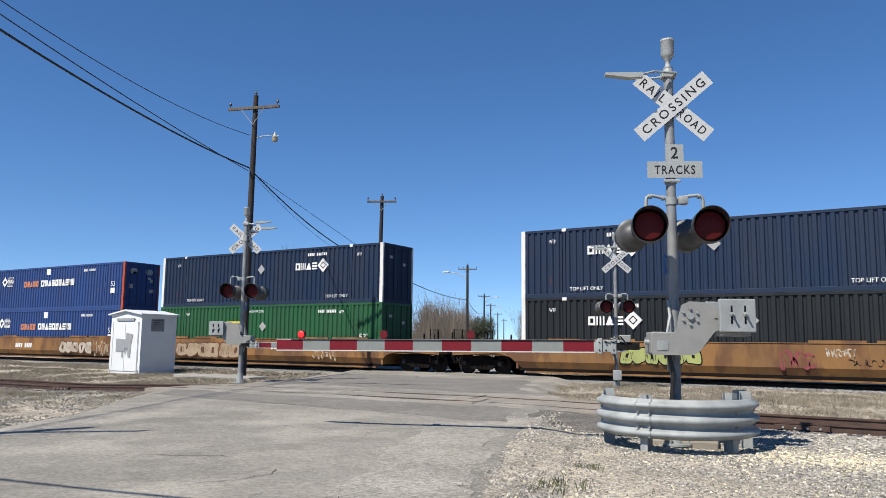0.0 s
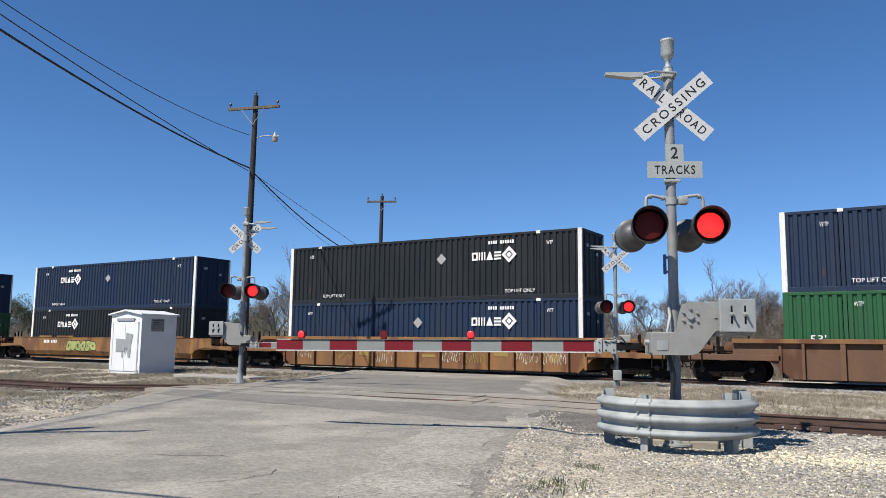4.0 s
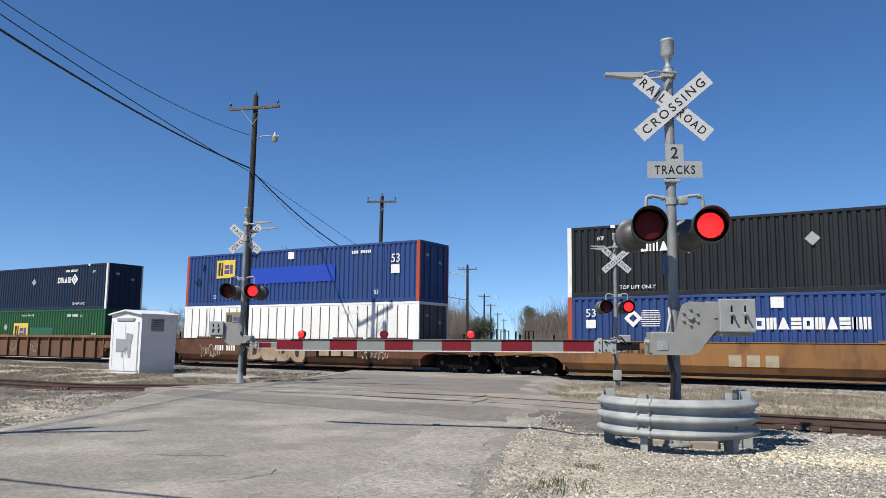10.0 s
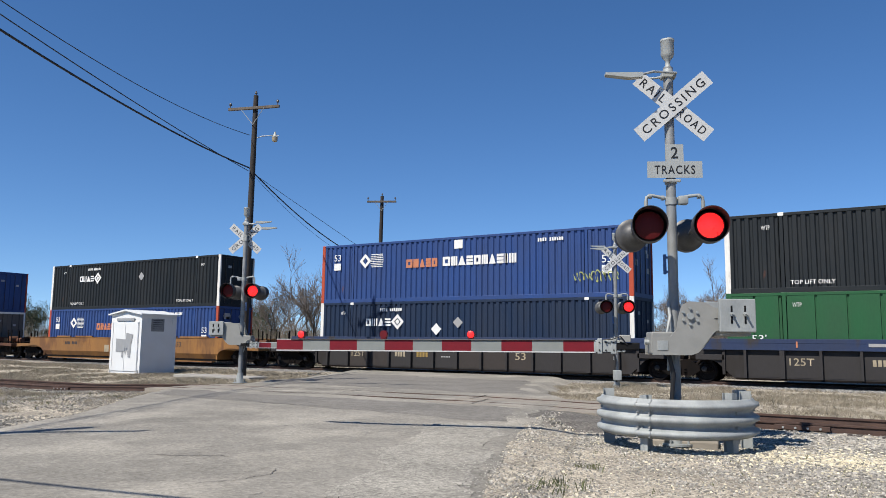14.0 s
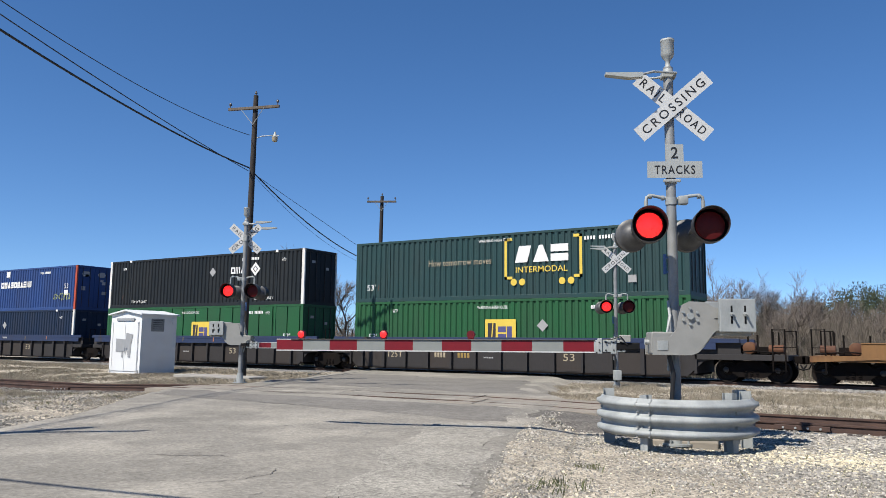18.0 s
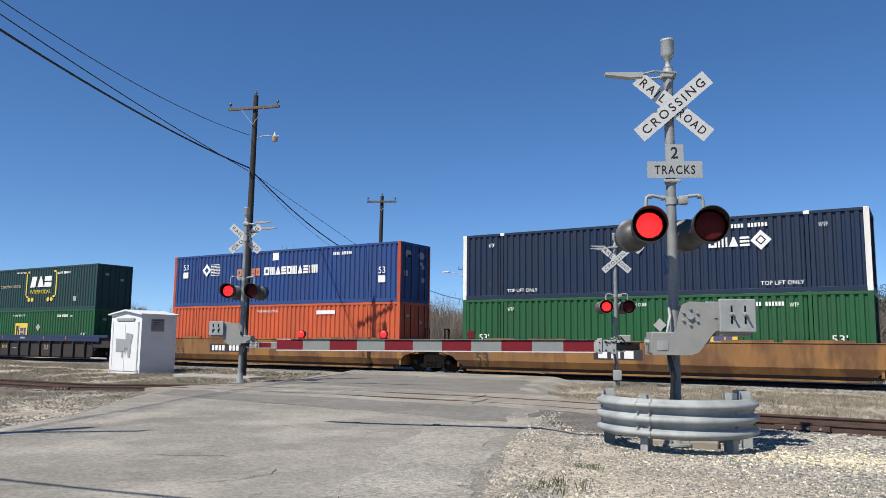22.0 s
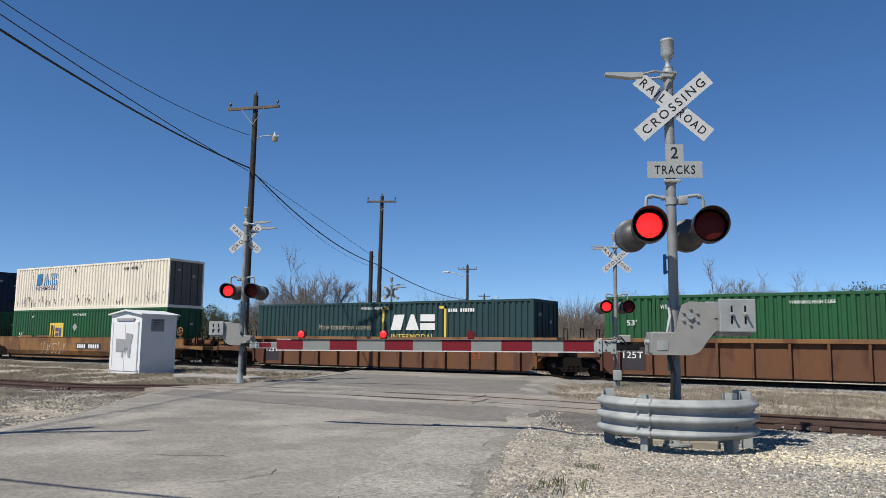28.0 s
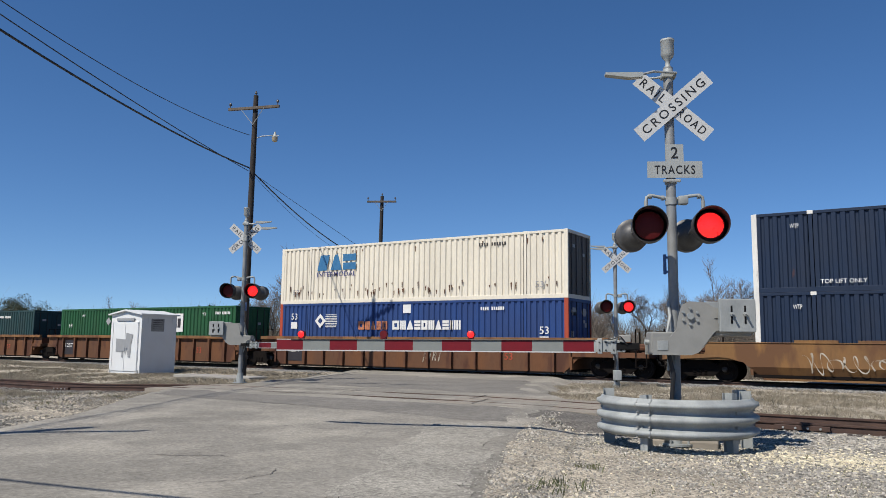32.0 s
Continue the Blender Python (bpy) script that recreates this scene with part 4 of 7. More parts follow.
_, near_arm_discs = gate_arm("near_gate_arm", "lowered red and grey-white striped gate arm across the road", GATE_ROOT, GATE_TIP)
LEFT_ROOT = Vector((-18.0, 17.85, 1.20))
_, left_arm_discs = gate_arm("opposite_gate_arm", "lowered striped gate arm of the verge signal", LEFT_ROOT, LEFT_ROOT + Vector((4.45, 1.5, 0.0)), 0, face=-1)

# slab and junction box at the middle signal
bm = bmesh.new()
bm_box(bm, -0.14, 0.14, -0.24, 0.02, 0.26, 0.62, 0.015)
part("junction_box", bm, M_GALV, mid_signal, "grey junction box")


def guard_ring():
    """Three-ridged steel guardrail bent round the near mast, on steel posts."""
    ring = thing("guardrail", "curved galvanized three-ridge guardrail round the near mast", "guardrail", pose(-3.03, 11.02, -0.05, 0, 0, 0))
    prof = [(0.0, 0.66), (0.012, 0.645), (0.035, 0.615), (0.080, 0.60), (0.085, 0.56), (0.035, 0.53), (0.0, 0.50), (0.0, 0.47), (0.035, 0.445), (0.082, 0.42), (0.082, 0.37), (0.035, 0.345),
            (0.0, 0.315), (0.0, 0.29), (0.035, 0.265), (0.080, 0.24), (0.080, 0.20), (0.035, 0.175), (0.0, 0.155)]
    n, R0 = 40, 1.0
    a0, a1 = radians(192), radians(384)
    turn = radians(0)
    verts, faces = [], []
    for i in range(n + 1):
        a = a0 + (a1 - a0) * i / n + turn
        dz = 0.0
        for q, z in prof:
            verts.append(((R0 + q) * math.cos(a), (R0 * 1.0 + q) * math.sin(a), z + 0.02 + dz))
    m = len(prof)
    faces = [(i * m + k, i * m + k + 1, (i + 1) * m + k + 1, (i + 1) * m + k) for i in range(n) for k in range(m - 1)]
    beam = part("beam", raw_mesh("beam", verts, faces, M_GALV), None, ring)
    lap = []
    for i in range(9):
        a = radians(257 + 11.5 * i / 8)
        lap += [((R0 + q + 0.006) * math.cos(a), (R0 + q + 0.006) * math.sin(a), z + 0.02) for q, z in prof]
    lap_faces = [(i * m + k, i * m + k + 1, (i + 1) * m + k + 1, (i + 1) * m + k) for i in range(8) for k in range(m - 1)]
    part("splice_lap", raw_mesh("splice_lap", lap, lap_faces, M_GALV), None, beam, "overlapping splice end of the rail").modifiers.new("thickness", "SOLIDIFY").thickness = 0.005
    for deg in (258.3, 267.2):
        for z in (0.60, 0.485, 0.30, 0.185):
            a = radians(deg)
            bm = bmesh.new()
            bm_disc(bm, ((R0 + 0.05) * math.cos(a), (R0 + 0.05) * math.sin(a), z + 0.02), (math.cos(a), math.sin(a), 0), 0.013, 0.05, 8)
            part("bolt", bm, M_GALV_DULL, beam)
    sol = beam.modifiers.new("thickness", "SOLIDIFY")
    sol.thickness = 0.004
    for i, deg in enumerate((200, 261, 333, 375, 395)):
        a = radians(deg)
        x, y = (R0 - 0.09) * math.cos(a), (R0 - 0.09) * math.sin(a)
        bm = bmesh.new()
        for u0, u1, v0, v1 in ((-0.075, 0.075, -0.006, 0.006), (-0.075, -0.069, -0.05, 0.05), (0.069, 0.075, -0.05, 0.05)):
            bm_box(bm, u0, u1, v0, v1, -0.10, 0.76 if i != 1 else 0.72)
        part("post", bm, M_GALV, ring, m=pose(x, y, 0, 0, 0, deg))
        for z in (0.49, 0.30):
            bm = bmesh.new()
            bm_disc(bm, ((R0 + 0.012) * math.cos(a), (R0 + 0.012) * math.sin(a), z + 0.02), (math.cos(a), math.sin(a), 0), 0.018, 0.03, 8)
            part("bolt", bm, M_GALV, beam)
    bm = bmesh.new()
    bm_box(bm, -0.46, 0.46, -0.20, 0.40, -0.08, 0.10, 0.02)
    part("timber_block", bm, M_PANEL, ring, "weathered timber lying on the gravel", m=pose(0.12, -0.12, 0.0, 0, 0, 12))
    return ring


guard_ring()
bm = bmesh.new()
bm_tube(bm, [(0, 0, 0), (0, 0, 0.06), (0, 0, 0.085)], [0.045, 0.042, 0.02], 12)
tagged(part("plastic_cup", bm, M_WHITE, None, smooth=True, m=pose(-3.0, 10.84, 0.05)), "small white cup on a timber by the mast", "cup")


# ---- white equipment shed ----
def shed():
    s = thing("equipment_shed", "white steel equipment shed with peaked roof and grey paint patches", "shed", pose(-30.63, 23.08, -0.16))
    w, d, h = 1.08, 0.94, 2.62
    bm = bmesh.new()
    bm_prism(bm, [(-w, 0), (w, 0), (w, h), (0.0, h + 0.17), (-w, h)], -d, d)
    part("shell", bm, M_SHED, s)
    bm = bmesh.new()
    bm_prism(bm, [(-w - 0.1, h - 0.03), (0, h + 0.16), (w + 0.1, h - 0.03), (w + 0.1, h + 0.03), (0, h + 0.225), (-w - 0.1, h + 0.03)], -d - 0.12, d + 0.12)
    part("roof", bm, M_SHED, s)
    bm = bmesh.new()
    bm_box(bm, -w - 0.08, w + 0.08, -d - 0.08, d + 0.08, -0.10, 0.004, 0.0)
    part("foundation", bm, M_SOIL, s)
    bm = bmesh.new()
    bm_box(bm, -0.92, 0.92, -d - 0.035, -d, 0.10, 2.30, 0.008)
    door = part("door", bm, M_SHED, s)
    for x in (-0.88, 0.0, 0.88):
        bm = bmesh.new()
        bm_box(bm, x - 0.02, x + 0.02, -d - 0.052, -d - 0.035, 0.12, 2.28)
        part("door_batten", bm, M_SHED, door)
    bm = bmesh.new()
    bm_box(bm, -0.60, 0.62, -d - 0.075, -d - 0.03, 2.33, 2.45, 0.006)
    vent = part("vent_hood", bm, M_SHEDPATCH, s)
    patches = [[(-0.62, 0.95), (0.02, 0.93), (0.06, 1.18), (0.14, 0.80), (0.20, 1.2), (0.30, 0.72), (0.46, 0.70), (0.50, 1.3), (0.62, 1.72), (0.12, 1.80), (0.10, 1.50), (-0.62, 1.54)],
               [(-0.18, 0.70), (-0.06, 0.68), (-0.02, 0.95), (-0.16, 0.97)]]
    for p in patches:
        bm = poly_bm([(x * 0.95 + 0.0, z) for x, z in p])
        for v in bm.verts:
            v.co.y = -d - 0.056
        part("paint_patch", bm, M_SHEDPATCH, door, "grey touch-up paint")
    for x in (-0.60, 0.72):
        bm = bmesh.new()
        bm_box(bm, w + 0.002, w + 0.03, x - 0.04, x + 0.04, h - 0.38, h - 0.12, 0.005)
        part("roof_bracket", bm, M_SHED, s)
    bm = bmesh.new()
    bm_box(bm, w + 0.007, w + 0.010, -0.45, 0.25, h - 0.75, h - 0.18)
    notice = part("notice_plate", bm, M_GALV_DULL, s, "grey notice plate with unreadable lines")
    for i in range(5):
        bm = bmesh.new()
        bm_box(bm, w + 0.011, w + 0.013, -0.36, 0.16 - 0.05 * (i % 2), h - 0.265 - 0.095 * i, h - 0.245 - 0.095 * i)
        part("text_line", bm, M_BLACK_TXT, notice)
    for x in (-0.98, 0.98):
        bm = bmesh.new()
        bm_box(bm, x - 0.035, x + 0.035, -d - 0.03, -d + 0.02, 0.0, 0.16, 0.005)
        part("corner_foot", bm, M_GALV, s)
    return s


shed()
bm = bmesh.new()
bm_box(bm, -2.2, 2.2, -0.55, 0.55, -0.1, 0.05, 0.02)
tagged(part("concrete_slab", bm, M_CONC, None, m=pose(-24.6, 22.3, -0.13)), "low concrete slab in the dry grass", "slab")


# ---- utility poles and wires ----
def utility_pole(name, label, base, top, r0, r1, arm=None, lamp=False, insul=3, far=False):
    p = thing(name, label, "utility pole", Matrix.Translation(base), group="utility poles")
    t = Vector(top) - Vector(base)
    pts = [t * k for k in (-0.03, 0.0, 0.25, 0.5, 0.75, 1.0)]
    rr = [r0 * 1.02, r0, r0 * 0.75 + r1 * 0.25, (r0 + r1) / 2, r0 * 0.25 + r1 * 0.75, r1]
    bm = bmesh.new()
    bm_tube(bm, pts, rr, 14)
    part("pole", bm, M_WOOD, p, smooth=True)
    if arm:
        half, drop, ang = arm
        c = t * (1 - drop / t.length)
        ux, uy = math.cos(radians(ang)), math.sin(radians(ang))
        off = Vector((-uy, ux, 0)) * -(r1 + 0.05)
        bm = bmesh.new()
        bm_box(bm, -half, half, -0.05, 0.05, -0.06, 0.06, 0.01)
        part("crossarm", bm, M_ARMWOOD, p, m=Matrix.Translation(c + off) @ Matrix.Rotation(radians(ang), 4, "Z"))
        for s in (-1, 1):
            bm = bmesh.new()
            bm_tube(bm, [c + off * 1.8 + Vector((ux, uy, 0)) * s * half * 0.45 + Vector((0, 0, -0.06)), c + off * 1.2 + Vector((0, 0, -half * 0.62))], 0.014, 6)
            part("brace", bm, M_GALV, p)
        ks = (-0.93, 0.93) if insul == 2 else (-0.93, -0.45, 0.93)
        for k in ks:
            q = c + off + Vector((ux, uy, 0)) * k * half + Vector((0, 0, 0.06))
            bm = bmesh.new()
            bm_tube(bm, [q, q + Vector((0, 0, 0.10)), q + Vector((0, 0, 0.12)), q + Vector((0, 0, 0.20)), q + Vector((0, 0, 0.24))], [0.015, 0.02, 0.06, 0.055, 0.02], 10)
            part("insulator", bm, M_GLASS, p, "pale porcelain insulator", smooth=True)
        q = t
        bm = bmesh.new()
        bm_tube(bm, [q, q + Vector((0, 0, 0.06)), q + Vector((0, 0, 0.08)), q + Vector((0, 0, 0.2))], [0.02, 0.02, 0.06, 0.03], 10)
        part("insulator", bm, M_GLASS, p, "pale porcelain insulator", smooth=True)
    if lamp:
        c = t * lamp
        bm = bmesh.new()
        bm_tube(bm, [c, c + Vector((0.3, 0.15, 0.12)), c + Vector((0.75, 0.42, 0.16)), c + Vector((0.95, 0.53, 0.14))], 0.022, 8)
        a = part("lamp_bracket", bm, M_GALV, p, smooth=True)
        q = c + Vector((0.80, 0.44, 0.0))
        bm = bmesh.new()
        bm_tube(bm, [q + Vector((0, 0, 0.32)), q + Vector((0, 0, 0.22)), q + Vector((0, 0, 0.10)), q + Vector((0, 0, 0.08))], [0.03, 0.06, 0.11, 0.135], 14)
        part("lamp_head", bm, M_GALV, a, "grey street lamp head", smooth=True)
        bm = bmesh.new()
        bm_tube(bm, [q + Vector((0, 0, 0.08)), q + Vector((0, 0, -0.10)), q + Vector((0, 0, -0.13))], [0.13, 0.115, 0.06], 14)
        part("lamp_bowl", bm, mat("frosted_lamp_bowl", (0.42, 0.36, 0.25), 0.35), a, smooth=True)
    return p


P1B, P1T = Vector((-24.42, 23.33, -0.3)), Vector((-24.25, 23.30, 11.95))
utility_pole("leaning_utility_pole", "dark leaning wooden utility pole with crossarm and street lamp", P1B, P1T, 0.165, 0.105, (1.21, 0.60, 17.5), 0.842, 2)
P0B, P0T = Vector((-13.25, -1.0, -0.3)), Vector((-13.04, -1.02, 10.8))
utility_pole("roadside_utility_pole", "dark wooden utility pole behind the roadside", P0B, P0T, 0.17, 0.12, (1.5, 0.88, 43), None, 2)
P2B, P2T = Vector((-29.9, 40.0, -0.2)), Vector((-29.5, 39.7, 10.75))
utility_pole("utility_pole", "tall wooden utility pole with crossarm behind the train", P2B, P2T, 0.17, 0.11, (0.95, 0.38, 28), None, 2)
bm = bmesh.new()
bm_tube(bm, [(0, 0, 0), (0, 0, 4), (0.02, 0, 7.4)], [0.15, 0.14, 0.12], 14)
tagged(part("pole_stub", bm, M_WOOD, None, smooth=True, m=pose(-30.3, 39.7, -0.2)), "cut-off wooden pole beside a utility pole", "pole")
FARP = []
for x, y, z in ((-47.0, 80.9, 10.8), (-72.1, 130.6, 10.9), (-88, 162.6, 10.9), (-108, 204, 10.6), (-133, 256, 10.6)):
    utility_pole("utility_pole", "distant wooden utility pole along the road", (x, y, -0.2), (x, y, z), 0.2, 0.14, (1.15, 0.5, 26), None, 3)
    FARP.append(Vector((x, y, z)))


for at, dx in ((FARP[1], 2.8), (FARP[0], -3.2), (FARP[2], 2.6)):
    lampost = thing("street_lamp_arm", "distant street lamp on a long arm", "street lamp", Matrix.Translation(at + Vector((0, 0, -1.2))))
    bm = bmesh.new()
    bm_tube(bm, [(0, 0, -0.6), (dx * 0.4, 0, 0.2), (dx * 0.85, 0, 0.5)], 0.05, 8)
    part("arm", bm, M_GALV, lampost, smooth=True)
    bm = bmesh.new()
    bm_box(bm, min(dx * 0.8, dx * 1.1), max(dx * 0.8, dx * 1.1), -0.17, 0.17, 0.40, 0.58, 0.05)
    part("lamp_head", bm, M_WHITE, lampost)


def wire(name, label, a, b, sag, r, n=28):
    pts = []
    for i in range(n + 1):
        k = i / n
        p = Vector(a).lerp(Vector(b), k)
        p.z -= sag * 4 * k * (1 - k)
        pts.append(p)
    bm = bmesh.new()
    bm_tube(bm, pts, r, 6)
    return tagged(part(name, bm, M_WIRE, None, smooth=True), label, "cable")


THICK, THIN = "thick black overhead cable between the poles", "thin black overhead wire between the poles"
STUB = Vector((-30.1, 39.85, 0))
wire("thick_cable", THICK, (-13.0, -1.0, 9.12), (-24.42, 23.2, 8.75), 0.61, 0.030)
wire("thick_cable", THICK, (-24.42, 23.2, 8.75), STUB + Vector((0, 0, 6.41)), 0.58, 0.028)
wire("thick_cable", THICK, STUB + Vector((0, 0, 6.41)), FARP[0] + Vector((0, 0, -4.2)), 0.5, 0.03)
wire("thick_cable", THICK, FARP[0] + Vector((0, 0, -4.2)), FARP[1] + Vector((0, 0, -3.5)), 0.9, 0.035)
wire("thin_wire", THIN, (-13.0, -1.0, 9.31), (-24.42, 23.2, 8.60), 0.295, 0.015)
wire("thin_wire", THIN, (-13.0, -1.0, 9.87), (-24.45, 23.2, 10.19), 0.97, 0.012)
wire("thin_wire", THIN, (-24.3, 23.3, 8.53), STUB + Vector((0, 0, 6.80)), 0.01, 0.011)
wire("thin_wire", THIN, (-24.3, 23.3, 8.47), STUB + Vector((0, 0, 6.17)), 0.67, 0.007)
wire("service_drop", "thick black service cable over the roadside", (-13.1, -1.0, 5.9), (9.0, 2.9, 5.9), 0.1, 0.03)


# ---- the train ----
def paint(name, col, rust_amt=0.05, rough=0.5, dirt=0.6, rust=RUST):
    return mat(name, col, rough, 0, tuple(c * 0.62 + 0.02 for c in col), 0.9, dirt, 14, 0.12, 0.0015, stretch=(1, 1, 0.35), rust=rust, rust_amt=rust_amt, spec=0.16)


P_NAVY = paint("navy_container_paint", (0.0170, 0.0350, 0.0780), 0.02, 0.6)
P_DARK = paint("blue_black_container_paint", (0.0170, 0.0225, 0.0275), 0.02, 0.6)
P_BLUE = paint("bright_blue_container_paint", (0.036, 0.082, 0.255), 0.04)
P_GREEN = paint("green_container_paint", (0.028, 0.125, 0.052), 0.03)
P_TEAL = paint("teal_green_container_paint", (0.030, 0.073, 0.076), 0.03)
P_CREAM = paint("cream_white_container_paint", (0.95, 0.885, 0.74), 0.08, 0.55, 0.3, (0.40, 0.26, 0.16))
# dark grey with shade painted in, for pale containers' doors and panel seams
P_SHADE = paint("shade_grey_paint", (0.17, 0.155, 0.14), 0.2, 0.7, 0.8, (0.07, 0.055, 0.045))
P_PLAINWHITE = paint("white_container_paint", (1.0, 1.0, 0.97), 0.05, 0.55, 0.35, (0.40, 0.33, 0.25))
P_ORANGE = paint("orange_red_container_paint", (0.66, 0.135, 0.058), 0.03)
P_POSTRED = paint("orange_red_post_paint", (0.52, 0.095, 0.050), 0.10)
P_POSTWHITE = paint("white_post_paint", (0.92, 0.91, 0.86), 0.10)
P_MARK = mat("white_marking_paint", (0.92, 0.92, 0.90), 0.55, 0, (0.74, 0.74, 0.72), 3, 0.5, 30, 0.06, 0)
P_MARKY = mat("yellow_marking_paint", (0.85, 0.62, 0.08), 0.55, 0, (0.74, 0.52, 0.07), 3, 0.5, 30, 0.06, 0)
P_MARKB = mat("blue_marking_paint", (0.04, 0.20, 0.42), 0.55, 0, None, 3, 0.5, 30, 0.06, 0)
P_MARKP = mat("violet_marking_paint", (0.09, 0.085, 0.24), 0.55, 0, None, 3, 0.5, 30, 0.06, 0)
P_MARKK = mat("dark_marking_paint", (0.03, 0.025, 0.03), 0.6, 0, None, 3, 0.5, 30, 0.06, 0)
P_MARKO = mat("orange_marking_paint", (0.62, 0.22, 0.10), 0.6, 0, (0.45, 0.18, 0.12), 3, 0.6, 30, 0.06, 0)
P_BRIGHT = mat("fresh_blue_panel_paint", (0.003, 0.058, 0.50), 0.85, 0, None, 3, 0.3, 30, 0.04, 0)
P_GREYPLATE = mat("grey_placard", (0.42, 0.42, 0.42), 0.5, 0, None, 3, 0.5, 30, 0.06, 0)
C_YEL = paint("yellow_car_paint", (0.335, 0.172, 0.062), 0.54, 0.7, 1.0, (0.175, 0.090, 0.047))
C_YEL2 = paint("orange_yellow_car_paint", (0.345, 0.170, 0.058), 0.46, 0.7, 0.9, (0.19, 0.095, 0.047))
C_BROWN = paint("oxide_brown_car_paint", (0.148, 0.066, 0.037), 0.38, 0.7, 0.9, (0.088, 0.043, 0.029))
C_BROWN2 = paint("sun_faded_brown_car_paint", (0.195, 0.105, 0.062), 0.34, 0.7, 0.9, (0.12, 0.058, 0.036))
C_RIB = paint("rust_brown_ribbed_car_paint", (0.185, 0.084, 0.042), 0.44, 0.7, 0.9, (0.105, 0.048, 0.032))
C_TAN = paint("tan_rust_car_paint", (0.305, 0.153, 0.063), 0.46, 0.7, 1.0, (0.165, 0.077, 0.041))
C_GREY = paint("dusty_grey_car_paint", (0.045, 0.042, 0.043), 0.30, 0.75, 0.8, (0.036, 0.032, 0.030))
C_BLUETOP = paint("faded_blue_car_paint", (0.032, 0.052, 0.120), 0.26, 0.7, 0.7, (0.055, 0.050, 0.050))
C_PANEL2 = paint("brown_grey_panel_paint", (0.056, 0.047, 0.043), 0.25, 0.75, 0.8, (0.045, 0.035, 0.03))
P_MARKDULL = mat("dulled_yellow_marking", (0.36, 0.235, 0.055), 0.7, 0, (0.24, 0.16, 0.05), 3, 0.6, 30, 0.1, 0)
C_UNDER = mat("grimy_truck_iron", (0.010, 0.0085, 0.008), 0.85, 0.05, (0.018, 0.013, 0.011), 3, 0.8, 30, 0.25, 0.004, spec=0.08)
C_WHEEL = mat("wheel_steel", (0.016, 0.012, 0.011), 0.65, 0.1, (0.030, 0.022, 0.018), 5, 0.8, 30, 0.2, 0.003, spec=0.15)
C_BEARING = mat("bearing_cap_steel", (0.035, 0.030, 0.027), 0.6, 0.1, (0.02, 0.018, 0.016), 6, 0.8, 30, 0.2, 0.002)
P_TAN = mat("tan_stencil_paint", (0.46, 0.39, 0.27), 0.7, 0, (0.24, 0.19, 0.13), 3, 0.6, 30, 0.1, 0)
G_WHITE = mat("white_spray_paint", (0.62, 0.56, 0.46), 0.6, 0, (0.34, 0.27, 0.19), 2, 0.9, 20, 0.1, 0)
G_TAN = mat("tan_spray_paint", (0.46, 0.36, 0.24), 0.6, 0, (0.30, 0.20, 0.12), 1.6, 0.9, 20, 0.1, 0)
G_PINK = mat("dark_red_spray_paint", (0.30, 0.05, 0.06), 0.6, 0, None, 2, 0.8, 20, 0.1, 0)
G_GREEN = mat("yellow_green_spray_paint", (0.46, 0.50, 0.16), 0.6, 0, (0.30, 0.34, 0.12), 2, 0.8, 20, 0.1, 0)

CL, CW, CH = 16.154, 2.59, 2.896
FACE_Y = 29.9                        # near face of the containers
MID_Y = FACE_Y + CW / 2
DECK = 0.36                          # floor of a well above the rails


def wall_mesh(kind, x0, x1, z0, z1):
    """A container side wall: trapezoid corrugation, or flat sheets between shallow posts. Outer side looks to -y."""
    pts = []
    if kind == "corr":
        p, d = 0.292, 0.055
        n = max(1, round((x1 - x0) / p))
        p = (x1 - x0) / n
        for i in range(n):
            b = x0 + i * p
            pts += [(b, 0.0), (b + p * 0.46, 0.0), (b + p * 0.60, d), (b + p * 0.86, d)]
        pts.append((x1, 0.0))
    elif kind == "sheet":
        pts = [(x0, 0.0), (x1, 0.0)]
    else:
        p, d = 0.98, 0.055
        n = max(1, round((x1 - x0) / p))
        p = (x1 - x0) / n
        for i in range(n):
            b = x0 + i * p
            pts += [(b, 0.0), (b + p - 0.10, 0.0), (b + p - 0.095, d), (b + p - 0.02, d), (b + p - 0.015, 0.0)]
        pts.append((x1, 0.0))
    verts = [(x, y, z) for x, y in pts for z in (z0, z1)]
    faces = [(2 * i, 2 * i + 2, 2 * i + 3, 2 * i + 1) for i in range(len(pts) - 1)]
    return raw_mesh("side_wall", verts, faces, P_NAVY, False)


def box_mesh(name, *dims, bevel=0.0):
    bm = bmesh.new()
    bm_box(bm, *dims, bevel)
    return to_mesh(name, bm, P_NAVY)


def end_mesh(kind):
    pts, w = [], CW - 0.32
    n = 9
    for i in range(n):
        b = -w / 2 + i * w / n
        pts += [(b, 0.0), (b + w / n * 0.5, 0.0), (b + w / n * 0.62, 0.035), (b + w / n * 0.88, 0.035)]
    pts.append((w / 2, 0.0))
    verts = [(-x, y, z) for y, x in pts for z in (0.16, CH - 0.12)]
    faces = [(2 * i, 2 * i + 2, 2 * i + 3, 2 * i + 1) for i in range(len(pts) - 1)]
    return raw_mesh("end_wall", verts, faces, P_NAVY, False)


def decal(parent, name, bm, material, x, z, label="", y=-CW / 2 - 0.004):
    """A flat marking on the near side at x from the left end, z from the floor."""
    for v in bm.verts:
        v.co = (v.co.x + x - CL / 2, y, v.co.z + z)
    return part(name, bm, material, parent, label)


POST_X = (1.98, CL - 1.98)


